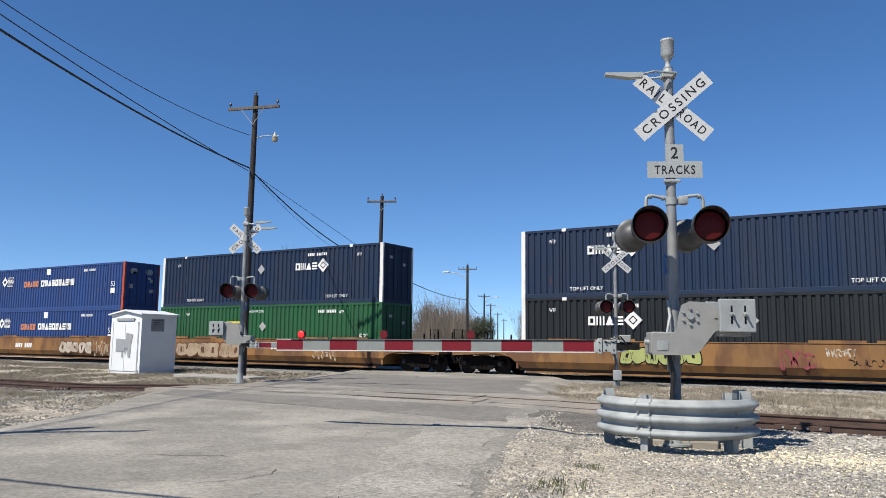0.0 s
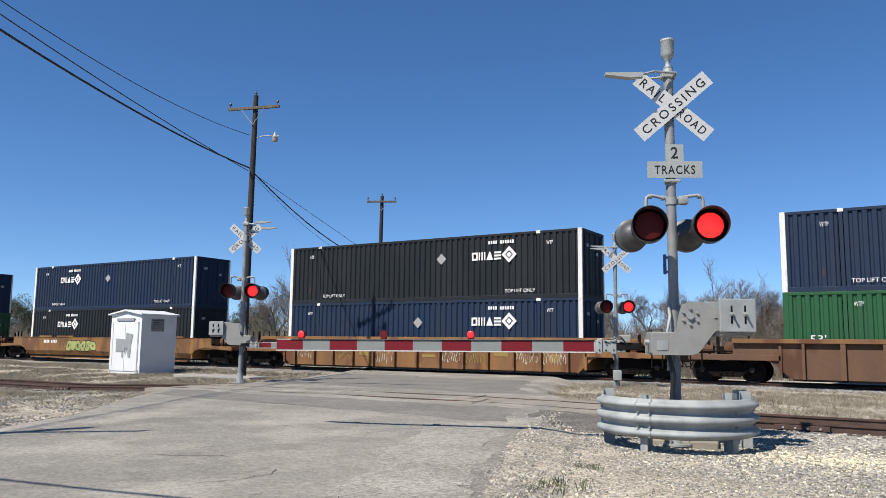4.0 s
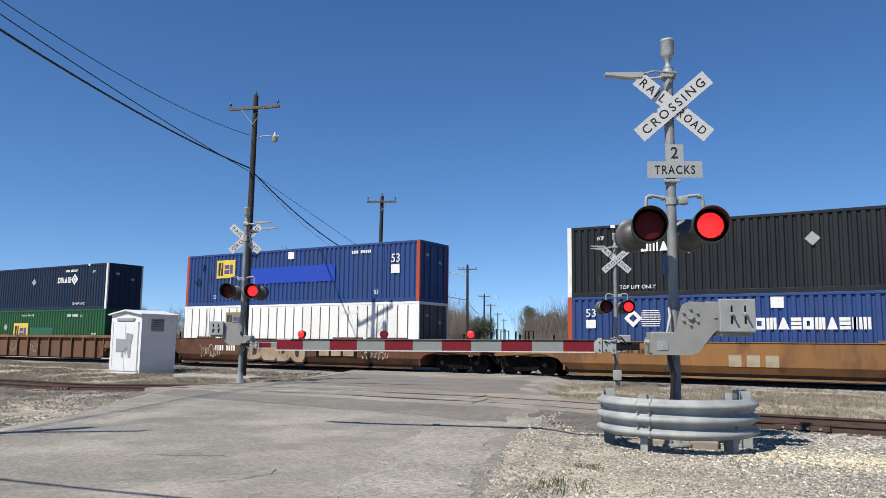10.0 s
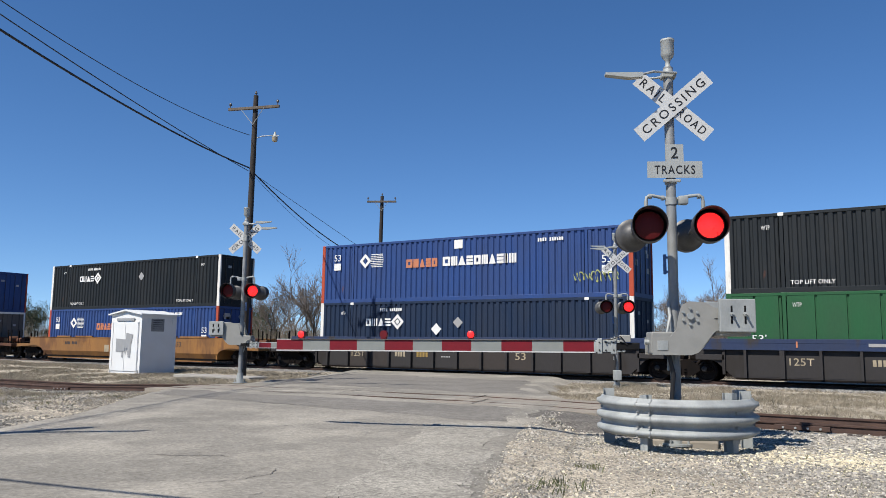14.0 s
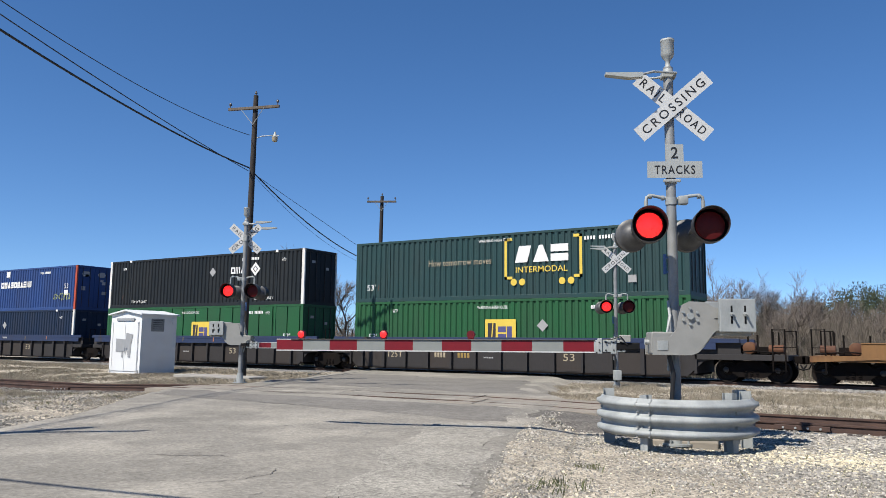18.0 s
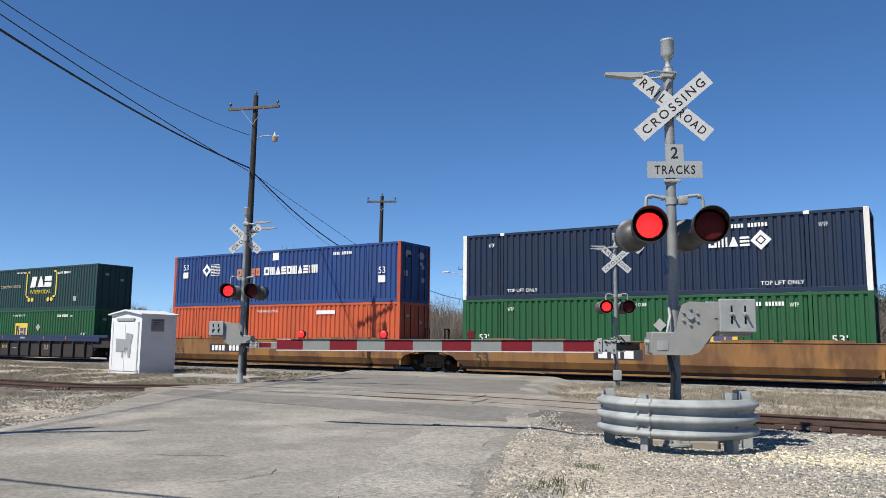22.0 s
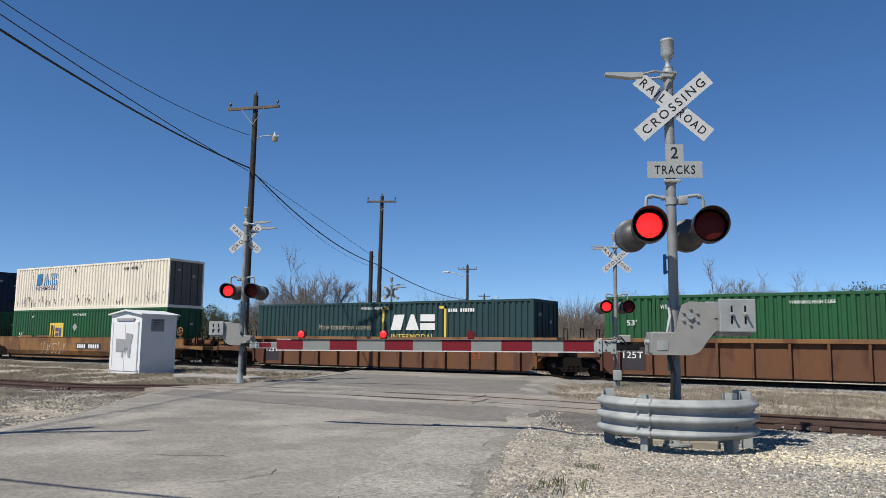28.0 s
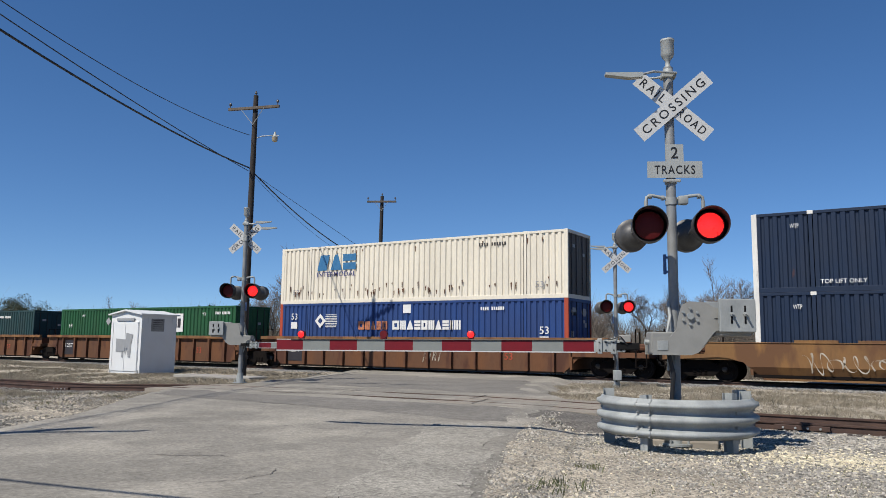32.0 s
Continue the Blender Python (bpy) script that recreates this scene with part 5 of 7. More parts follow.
def container(name, label, body, post, wall="corr", group="containers"):
    c = thing(name, label, "shipping container", group=group)
    hl, hw = CL / 2, CW / 2
    spans = ((0.17, POST_X[0] - 0.09), (POST_X[0] + 0.09, POST_X[1] - 0.09), (POST_X[1] + 0.09, CL - 0.17))
    for side in (-1, 1):
        for a, b in spans:
            me = cached(("wall", wall, a), lambda: wall_mesh(wall, a, b, 0.17, CH - 0.10))
            if side < 0:
                painted("side_wall", me, body, c, m=pose(-hl, -hw + 0.012, 0))
            else:
                painted("side_wall", me, body, c, m=pose(hl, hw - 0.012, 0, 0, 0, 180))
        y0, y1 = (-hw, -hw + 0.09) if side < 0 else (hw - 0.09, hw)
        painted("top_rail", cached(("top_rail", side), lambda: box_mesh("top_rail", -hl + 0.17, hl - 0.17, y0, y1, CH - 0.11, CH, bevel=0.01)), body, c)
        painted("bottom_rail", cached(("bottom_rail", side), lambda: box_mesh("bottom_rail", -hl + 0.17, hl - 0.17, y0 - 0.002, y1, 0.0, 0.18, bevel=0.012)), body, c)
        for k in (0, 1):
            x = POST_X[k] - hl
            lp = painted("lift_post", cached(("lift_post", side, k), lambda: box_mesh("lift_post", x - 0.065, x + 0.065, y0 - 0.003, y1, 0.0, CH + 0.002, bevel=0.012)), body, c)
            painted("corner_casting", cached(("casting", side, k), lambda: box_mesh("corner_casting", x - 0.10, x + 0.10, min(y0, y1) - 0.006, max(y0, y1) + 0.006, CH - 0.12, CH + 0.012, bevel=0.012)), P_POSTWHITE if post is P_POSTWHITE else body, lp)
        for e in (-1, 1):
            x0, x1 = (-hl, -hl + 0.19) if e < 0 else (hl - 0.19, hl)
            painted("corner_post", cached(("corner_post", side, e), lambda: box_mesh("corner_post", x0, x1, min(y0, y1) - 0.004, max(y0, y1) + 0.03 * 0, 0.0, CH + 0.004, bevel=0.014)), post, c)
    roof = painted("roof", cached("roof", lambda: box_mesh("roof", -hl + 0.05, hl - 0.05, -hw + 0.05, hw - 0.05, CH - 0.05, CH - 0.02)), body, c)
    painted("floor_pan", cached("floor_pan", lambda: box_mesh("floor_pan", -hl + 0.05, hl - 0.05, -hw + 0.05, hw - 0.05, 0.03, 0.12)), body, c)
    painted("end_wall", cached("end_wall", lambda: end_mesh("corr")), body, c, m=pose(-hl + 0.05, 0, 0))
    painted("end_header", cached("end_header", lambda: box_mesh("end_header", hl - 0.14, hl - 0.003, -hw + 0.09, hw - 0.09, CH - 0.13, CH)), body, c)
    painted("end_sill", cached("end_sill", lambda: box_mesh("end_sill", hl - 0.14, hl - 0.003, -hw + 0.09, hw - 0.09, 0.0, 0.17)), body, c)
    for s in (-1, 1):
        yy = (-hw + 0.10, -0.006) if s < 0 else (0.006, hw - 0.10)
        # doors of pale containers are coloured dark to stand for their shaded end
        door = painted("door", cached(("door", s), lambda: box_mesh("door", hl - 0.10, hl - 0.045, yy[0], yy[1], 0.175, CH - 0.135, bevel=0.01)), P_SHADE if body in (P_CREAM, P_PLAINWHITE) else body, c)
        for q in (0.28, 0.72):
            y = yy[0] + (yy[1] - yy[0]) * q
            bmk = ("rod", s, q)
            def rod():
                bm = bmesh.new()
                bm_tube(bm, [(hl - 0.022, y, 0.10), (hl - 0.022, y, CH - 0.08)], 0.018, 8)
                return to_mesh("lock_rod", bm, P_NAVY, True)
            painted("lock_rod", cached(bmk, rod), C_BEARING if body is not P_NAVY else body, door)
    for z, w, y in ((2.25, 0.26, -0.55), (1.95, 0.22, 0.55)):
        bm = quad_bm(w, 0.14)
        for v in bm.verts:
            v.co = (hl - 0.040, v.co.x + y, v.co.z + z)
        part("door_placard", bm, P_GREYPLATE, c)
    return c


def diamond_bm(r, hole=0.0):
    bm = bmesh.new()
    o = [bm.verts.new((r * a, 0, r * b)) for a, b in ((0, -1), (1, 0), (0, 1), (-1, 0))]
    if hole:
        i = [bm.verts.new((hole * a, 0, hole * b)) for a, b in ((0, -1), (1, 0), (0, 1), (-1, 0))]
        for k in range(4):
            bm.faces.new((o[k], o[(k + 1) % 4], i[(k + 1) % 4], i[k]))
    else:
        bm.faces.new(o)
    return bm


def blocks_bm(widths, gap, height, slits=True, stroke=0.0):
    """A row of slit blocks, the plain shape of a word mark."""
    bm = bmesh.new()
    x = -(sum(widths) + gap * (len(widths) - 1)) / 2
    h = height / 2
    for i, w in enumerate(widths):
        kind = (i * 2 + len(widths)) % 5
        if not slits or kind == 4:
            polys = [[(0, -h), (w, -h), (w, h), (0, h)]]
        elif kind == 0:                     # wedge
            polys = [[(0, -h), (w, -h), (w * 0.62, h), (w * 0.38, h)]]
        elif kind == 1:                     # block split by a slanting slit
            polys = [[(0, -h), (w * 0.38, -h), (w * 0.58, h), (0, h)], [(w * 0.52, -h), (w, -h), (w, h), (w * 0.72, h)]]
        elif kind == 2:                     # two stacked bars
            polys = [[(0, -h), (w, -h), (w, -0.12 * h), (0, -0.12 * h)], [(0, 0.12 * h), (w, 0.12 * h), (w, h), (0, h)]]
        else:                               # leaning block
            polys = [[(0, -h), (w * 0.75, -h), (w, h), (w * 0.25, h)]]
        if stroke:
            e, k = stroke, i % 4
            if k == 0:                      # open frame
                polys = [[(0, -h), (e, -h), (e, h), (0, h)], [(w - e, -h), (w, -h), (w, h), (w - e, h)], [(e, -h), (w - e, -h), (w - e, e - h), (e, e - h)], [(e, h - e), (w - e, h - e), (w - e, h), (e, h)]]
            elif k == 1:                    # upright bars
                polys = [[(a, -h), (a + e * 0.8, -h), (a + e * 0.8, h), (a, h)] for a in (0, (w - e * 0.8) / 2, w - e * 0.8)]
            elif k == 2:                    # solid wedge
                polys = [[(0, -h), (w, -h), (w * 0.58, h), (w * 0.42, h)]]
            else:                           # lying bars
                polys = [[(0, b), (w, b), (w, b + e), (0, b + e)] for b in (-h, -e / 2, h - e)]
        for q in polys:
            bm.faces.new([bm.verts.new((x + a, 0, b)) for a, b in q])
        x += w + gap
    return bm


def number_bars(c, x, z, w=1.25, h=0.15):
    decal(c, "number_mark", bars_bm(11, w, h, 0.68), P_MARK, x, z)


def words(c, text, x, z, w, h, material=None, name="lettering"):
    decal(c, name, text_bm(text, w, h, 0.004), material or P_MARK, x, z)


def end_plates(c):
    """Grey six-sided and square plates on the door end of a blue container."""
    for y, z, hexed, w, h in ((-0.62, 2.35, True, 0.62, 0.34), (0.52, 2.35, True, 0.58, 0.34), (-0.78, 1.40, False, 0.30, 0.26), (0.75, 1.15, False, 0.34, 0.22), (0.70, 1.80, False, 0.24, 0.20)):
        q = ((-0.5, 0), (-0.3, -0.5), (0.3, -0.5), (0.5, 0), (0.3, 0.5), (-0.3, 0.5)) if hexed else ((-0.5, -0.5), (0.5, -0.5), (0.5, 0.5), (-0.5, 0.5))
        bm = bmesh.new()
        bm.faces.new([bm.verts.new((CL / 2 - 0.040, y + a * w, z + b * h)) for a, b in q])
        part("door_placard", bm, P_GREYPLATE, c)


def diamond_container(name, label, body, logo_x, far=False, number=True):
    """Dark container with white posts and a white word-mark shape beside a diamond ring."""
    c = container(name, label, body, P_POSTWHITE)
    decal(c, "logo_mark", blocks_bm([0.30, 0.34, 0.34, 0.34], 0.05, 0.36, stroke=0.085), P_MARK, logo_x - 0.35, 1.93, "white word-mark shape")
    decal(c, "logo_diamond", diamond_bm(0.37, 0.19), P_MARK, logo_x + 0.78, 1.95, "white diamond ring")
    decal(c, "logo_diamond", diamond_bm(0.13), P_MARK, logo_x + 0.78, 1.95)
    words(c, "TOP LIFT ONLY", 2.95, 0.36, 1.45, 0.15)
    words(c, "TOP LIFT ONLY", 13.3, 0.36, 1.45, 0.15)
    words(c, "WTP", 1.45, 2.38, 0.30, 0.16)
    words(c, "WTP", CL - 1.45, 2.38, 0.30, 0.16)
    decal(c, "placard", diamond_bm(0.26), P_GREYPLATE, 8.05 if body is not P_DARK else 9.3, 1.9)
    if number:
        number_bars(c, logo_x + 0.4, 2.52, 1.3)
    return c


def stack_container(name, label, posts=P_POSTRED, logo=True, only_white=False, scrawl=False):
    """Blue container with a two-coloured word-mark shape."""
    c = container(name, label, P_BLUE, posts)
    decal(c, "logo_disc", diamond_bm(0.36, 0.16), P_MARK, 2.75, 2.02, "white diamond mark")
    for i in range(8):
        decal(c, "logo_stripe", quad_bm(0.80 - 0.03 * abs(i - 3.5), 0.035), P_MARK, 3.45, 1.72 + 0.085 * i)
    if not only_white:
        decal(c, "logo_mark", blocks_bm([0.36, 0.30, 0.30, 0.28, 0.30], 0.05, 0.40, stroke=0.12), P_MARKO, 6.05, 1.78, "faded orange word-mark shape")
    decal(c, "logo_mark", blocks_bm([0.40, 0.33, 0.38, 0.34, 0.34, 0.32, 0.34, 0.34, 0.16, 0.36], 0.05, 0.42, stroke=0.12), P_MARK, 9.1, 1.79, "white word-mark shape")
    words(c, "53", 1.0, 2.25, 0.42, 0.32)
    decal(c, "placard", quad_bm(0.42, 0.34), P_MARK, 1.0, 1.80)
    decal(c, "placard", quad_bm(0.44, 0.40), P_MARK, 8.05, 2.55)
    words(c, "53", CL - 1.1, 1.55, 0.42, 0.32)
    decal(c, "placard", quad_bm(0.42, 0.34), P_MARK, CL - 1.1, 1.12)
    number_bars(c, 12.6, 2.5, 1.2)
    end_plates(c)
    if scrawl:
        scribble(c, 13.6, 15.6, 0.6, 1.1, G_GREEN, 0.05, -CW / 2 - 0.006, 4)
    return c


def plate_mark(c, x, z, w, h, back, front, second=None):
    decal(c, "logo_panel", quad_bm(w, h), back, x, z, "logo panel")
    decal(c, "logo_block", blocks_bm([w * 0.26], 0, h * 0.72), front, x - w * 0.28, z, y=-CW / 2 - 0.008)
    decal(c, "logo_block", blocks_bm([w * 0.26, w * 0.16], w * 0.03, h * 0.50), second or P_MARKP, x + w * 0.15, z - h * 0.02, y=-CW / 2 - 0.008)


def green_container(name, label, logo_x, wall="corr", back=None, w=1.5, placard_x=None, lone=False):
    c = container(name, label, P_GREEN, P_GREEN, wall)
    logo_z = 1.98 if lone else 1.45
    plate_mark(c, logo_x, logo_z, w, 1.05 if lone else 1.15, back or P_MARKY, P_MARKK, P_MARKK if lone else None)
    words(c, "53'", 1.1, 1.85 if lone else 1.25, 0.4 if lone else 0.5, 0.22 if lone else 0.28)
    words(c, "53'", CL - 1.1, 1.85 if lone else 1.25, 0.4 if lone else 0.5, 0.22 if lone else 0.28)
    words(c, "WARNING HIGH CUBE", 7.6, 2.55, 1.5, 0.13)
    decal(c, "placard", diamond_bm(0.26), P_GREYPLATE, placard_x or (logo_x - 2.1 if logo_x > 9 else logo_x + 2.0), 2.1 if lone else 1.75)
    words(c, "WTP", 2.4, 2.45, 0.30, 0.16)
    words(c, "WTP", CL - 2.5, 2.45, 0.30, 0.16)
    number_bars(c, CL - (1.0 if lone else 3.4), 2.5, 1.2)
    return c


def slogan_container(name, label):
    c = container(name, label, P_TEAL, P_TEAL)
    words(c, "How tomorrow moves", 5.9, 1.72, 3.3, 0.29, P_TAN)
    for s, x in ((1, 8.2), (-1, 11.8)):
        bm = bmesh.new()
        for a, b, z0, z1 in ((0, 0.12, -0.9, 0.9), (0, 0.38, 0.78, 0.9), (0, 0.38, -0.9, -0.78)):
            bm.faces.new([bm.verts.new(p) for p in ((s * a, 0, z0), (s * b, 0, z0), (s * b, 0, z1), (s * a, 0, z1))])
        decal(c, "bracket_mark", bm, P_MARKY, x, 1.75, "yellow bracket mark")
    decal(c, "logo_mark", blocks_bm([0.78, 0.74, 0.80], 0.08, 0.72), P_MARK, 9.95, 1.92, "white word-mark shape")
    words(c, "INTERMODAL", 9.95, 1.25, 2.4, 0.26, P_MARKY)
    for x in (8.65, 9.05, 10.9, 11.3):
        bm = bmesh.new()
        bm.faces.new([bm.verts.new((0.15 * math.cos(k * 0.449), 0, 0.15 * math.sin(k * 0.449))) for k in range(14)])
        decal(c, "yellow_dot", bm, P_MARKY, x, 0.72)
    words(c, "53'", 0.95, 0.70, 0.5, 0.28)
    words(c, "WARNING HIGH CUBE", 7.7, 2.6, 1.6, 0.13)
    number_bars(c, 12.6, 2.45, 1.4)
    decal(c, "placard", quad_bm(0.34, 0.30), P_GREYPLATE, 13.9, 0.7)
    return c


def cream_container(name, label, faded):
    c = container(name, label, P_CREAM, P_CREAM)
    decal(c, "logo_mark", blocks_bm([0.80, 0.74, 0.82], 0.06, 0.78), P_MARKB, 3.7, 2.05, "faded blue word-mark shape")
    if faded:
        for i in range(7):
            decal(c, "peeled_strip", quad_bm(0.07, 0.86), P_CREAM, 3.6 + 0.22 * i, 2.05, y=-CW / 2 - 0.008)
    words(c, "INTERMODAL", 3.7, 1.46, 2.5, 0.24, P_MARKP)
    words(c, "53'", 1.1, 0.60, 0.5, 0.28, P_GREYPLATE)
    words(c, "53'", CL - 1.25, 0.60, 0.5, 0.28, P_GREYPLATE)
    decal(c, "number_mark", bars_bm(11, 1.4, 0.15, 0.6), P_MARKK, 12.6, 2.45)
    rr = random.Random(7 + faded)
    for i in range(64):
        x = rr.uniform(0.3, CL - 0.3)
        h = rr.uniform(0.06, 0.34)
        decal(c, "rust_streak", poly_bm([(-0.03, 0), (0.035, 0.02), (0.02, -h), (-0.012, -h * 0.8)]), C_BROWN, x, rr.choice((0.5, 0.58, 0.62, 0.7, 0.9, 2.6)), y=-CW / 2 - 0.005)
    return c


def scribble(parent, x0, x1, z0, z1, material, width, y, seed, loops=9, name="spray_scrawl"):
    """An abstract looping spray line."""
    rr = random.Random(seed)
    pts, steps, mid, half = [], 22, (z0 + z1) / 2, (z1 - z0) / 2
    loops += 2
    swing = [rr.uniform(0.45, 1.0) for _ in range(loops + 1)]
    fat = [rr.choice((-0.9, 0.5, 1.1, 1.6)) for _ in range(loops + 1)]
    lean = rr.uniform(-0.25, 0.25)
    for i in range(loops * steps):
        k, t = i // steps, (i % steps) / steps
        amp, wide = swing[k] * (1 - t) + swing[k + 1] * t, fat[k] * (1 - t) + fat[k + 1] * t
        a = 6.283 * t
        z = half * amp * math.cos(a) + half * 0.12 * math.sin(i * 0.21 + seed)
        pts.append((x0 + (x1 - x0) * (i / steps + 0.42 * wide * math.sin(a)) / loops + lean * z, mid + z))
    n = len(pts) - 1
    verts, faces = [], []
    for i, (x, z) in enumerate(pts):
        a, b = pts[max(0, i - 1)], pts[min(n, i + 1)]
        d = Vector((b[0] - a[0], b[1] - a[1])).normalized()
        ww = width * (0.6 + 0.5 * math.sin(i * 0.5 + seed))
        for s in (-0.5, 0.5):
            verts.append((x - d.y * ww * s - CL / 2, y, z + d.x * ww * s))
    faces = [(2 * i, 2 * i + 1, 2 * i + 3, 2 * i + 2) for i in range(n)]
    return part(name, raw_mesh(name, verts, faces, material, False), None, parent, "abstract spray-painted scrawl")


def spray_piece(car, seed, x0, x1, z0, z1, n, fill, rim):
    """A large filled spray painting: abstract swelling shapes that overlap, with dark rims, cut-outs and thin inner lines."""
    rr = random.Random(seed)
    y = plate_y(car)
    w, mz, hz = (x1 - x0) / n, (z0 + z1) / 2, (z1 - z0) / 2
    for i in range(n):
        cx = x0 + w * (i + 0.5 + rr.uniform(-0.08, 0.08))
        square, lean, lobes, spin, tall = rr.uniform(2.2, 5.0), rr.uniform(-0.25, 0.25), rr.choice((2, 3, 4, 5)), rr.uniform(0, 6.28), rr.uniform(0.82, 1.0)
        pts = []
        for j in range(34):
            a = 6.283 * j / 34
            ca, sa = math.cos(a), math.sin(a)
            q = (abs(ca) ** square + abs(sa) ** square) ** (-1 / square) * (1 + 0.10 * math.sin(lobes * a + spin))
            pts.append((w * 0.58 * q * ca, min(1.0, max(-1.0, q * sa)) * hz * tall))
        for scale, mt, dy, nm in ((1.0, rim, 0.0, "spray_rim"), (0.86, fill, -0.003, "spray_fill"), (0.26, rim, -0.006, "spray_hole")):
            if nm == "spray_hole" and i % 3 == 1:
                continue
            grow = (1.0, 1.0) if scale > 0.5 else (rr.uniform(0.6, 1.2), rr.uniform(0.8, 1.8))
            bm = poly_bm([(x * scale * grow[0] + lean * z * scale, mz + z * scale * grow[1]) for x, z in pts])
            for v in bm.verts:
                v.co = (v.co.x + cx - CL / 2, y + dy - 0.0012 * (i % 2), v.co.z)
            part(nm, bm, mt, car)
        if i % 2 == 0:
            scribble(car, cx - w * 0.42, cx + w * 0.42, mz - hz * 0.6, mz + hz * 0.6, rim, 0.018, y - 0.0085, seed * 7 + i, 2, "spray_line")


# well car geometry, x from the middle of the well, y from the middle of the car
SIDE_Y = CW / 2 + 0.17


def wheelset_mesh():
    bm = bmesh.new()
    for s in (-1, 1):
        y = 0.735 * s
        prof = [(0.10, 0.05), (0.40, 0.05), (0.445, 0.035), (0.455, 0.0), (0.42, -0.07), (0.42, -0.09), (0.37, -0.09), (0.33, -0.05), (0.15, -0.045), (0.13, -0.09), (0.06, -0.10)]
        n, rings = 28, []
        for r, o in prof:
            rings.append([bm.verts.new((r * math.cos(2 * math.pi * k / n), y - o * s, r * math.sin(2 * math.pi * k / n))) for k in range(n)])
        for A, B in zip(rings, rings[1:]):
            for k in range(n):
                bm.faces.new((A[k], A[(k + 1) % n], B[(k + 1) % n], B[k]))
        bm.faces.new(rings[-1])
        bm.faces.new(rings[0])
    bm_tube(bm, [(0, -0.7, 0), (0, 0.7, 0)], 0.085, 12)
    for s in (-1, 1):                       # cast lugs, so that the turning shows
        for k in range(3):
            a = k * 2.094
            bm_tube(bm, [(0.24 * math.cos(a), s * 0.83, 0.24 * math.sin(a)), (0.24 * math.cos(a), s * 0.78, 0.24 * math.sin(a))], 0.035, 8)
    return to_mesh("wheelset", bm, C_WHEEL, True)


def truck_frame_mesh():
    bm = bmesh.new()
    for s in (-1, 1):
        y0, y1 = (s * 0.93, s * 1.07) if s > 0 else (s * 1.07, s * 0.93)
        bm_prism(bm, [(-1.15, 0.52), (-0.98, 0.62), (-0.62, 0.62), (-0.36, 0.80), (0.36, 0.80), (0.62, 0.62), (0.98, 0.62), (1.15, 0.52), (1.12, 0.40), (0.70, 0.38), (0.46, 0.20), (-0.46, 0.20), (-0.70, 0.38), (-1.12, 0.40)], y0, y1)
    bm_box(bm, -0.22, 0.22, -0.95, 0.95, 0.40, 0.72, 0.02)
    return to_mesh("side_frames", bm, C_UNDER)


def spring_mesh():
    bm = bmesh.new()
    bm_tube(bm, [(0.07 * math.cos(a * 1.05), 0.05 * math.sin(a * 1.05), 0.24 + 0.24 * a / 25) for a in range(0, 26)], 0.016, 5)
    return to_mesh("spring", bm, C_UNDER, True)


def cap_mesh():
    bm = bmesh.new()
    bm_tube(bm, [(0, -0.95, 0), (0, -1.09, 0), (0, -1.11, 0)], [0.11, 0.10, 0.06], 14)
    return to_mesh("bearing_cap", bm, C_BEARING, True)


WHEELS = []


def truck(car, x):
    t = part("truck", cached("truck", truck_frame_mesh), None, car, "grimy iron truck frame", m=pose(x, 0, 0))
    for y in (-1.05, 1.05):
        for dx in (-0.2, 0.0, 0.2):
            part("spring", cached("springs", spring_mesh), None, t, m=pose(dx, y, 0))
    for dx in (-0.89, 0.89):
        w = part("wheelset", cached("wheelset", wheelset_mesh), None, t, "worn steel wheelset", m=pose(dx, 0, 0.42))
        WHEELS.append((w, dx, car, x))
        for turn in (0, 180):
            part("bearing_cap", cached("cap", cap_mesh), None, t, m=pose(dx, 0, 0.47, 0, 0, turn))


def side_mesh(ribbed, s, left_art, right_art):
    """One side of the well: plate with turned-in lower lip and arches over the trucks."""
    hl = CL / 2
    y = -SIDE_Y
    eL, eR = -hl - (1.15 if left_art else 3.35), hl + (1.15 if right_art else 3.35)
    top, low = 1.45, 0.17
    aL, aR = (eL if left_art else -hl - 1.75), (eR if right_art else hl + 1.75)
    tL = [(aL, 0.98), (aL, top)] if left_art else [(eL, 0.80), (eL, 1.02), (aL - 0.05, 1.04), (aL, 1.10), (aL, top)]
    tR = [(aR, top), (aR, 0.98)] if right_art else [(aR, top), (aR, 1.10), (aR + 0.05, 1.04), (eR, 1.02), (eR, 0.80)]
    mid = [(hl + 0.95, 0.90), (hl + 0.40, 0.74), (hl - 0.02, 0.34), (hl - 0.22, low), (-hl + 0.22, low), (-hl + 0.02, 0.34), (-hl - 0.40, 0.74), (-hl - 0.95, 0.90)]
    outline = tL + tR + ([] if right_art else [(hl + 1.3, 0.92)]) + mid + ([] if left_art else [(-hl - 1.3, 0.92)])
    bm = bmesh.new()
    if ribbed:
        y += 0.13
    bm_prism(bm, outline, y, y + 0.02)
    if not ribbed:
        bmesh.ops.bisect_plane(bm, geom=bm.verts[:] + bm.edges[:] + bm.faces[:], plane_co=(0, 0, 0.60), plane_no=(0, 0, 1))
        for v in bm.verts:
            if v.co.z < 0.60 and abs(v.co.x) < hl + 0.6:
                v.co.y += (0.60 - v.co.z) * 0.55
    if s > 0:
        for v in bm.verts:
            v.co.y = -v.co.y
    return to_mesh("side_plate", bm, C_YEL)


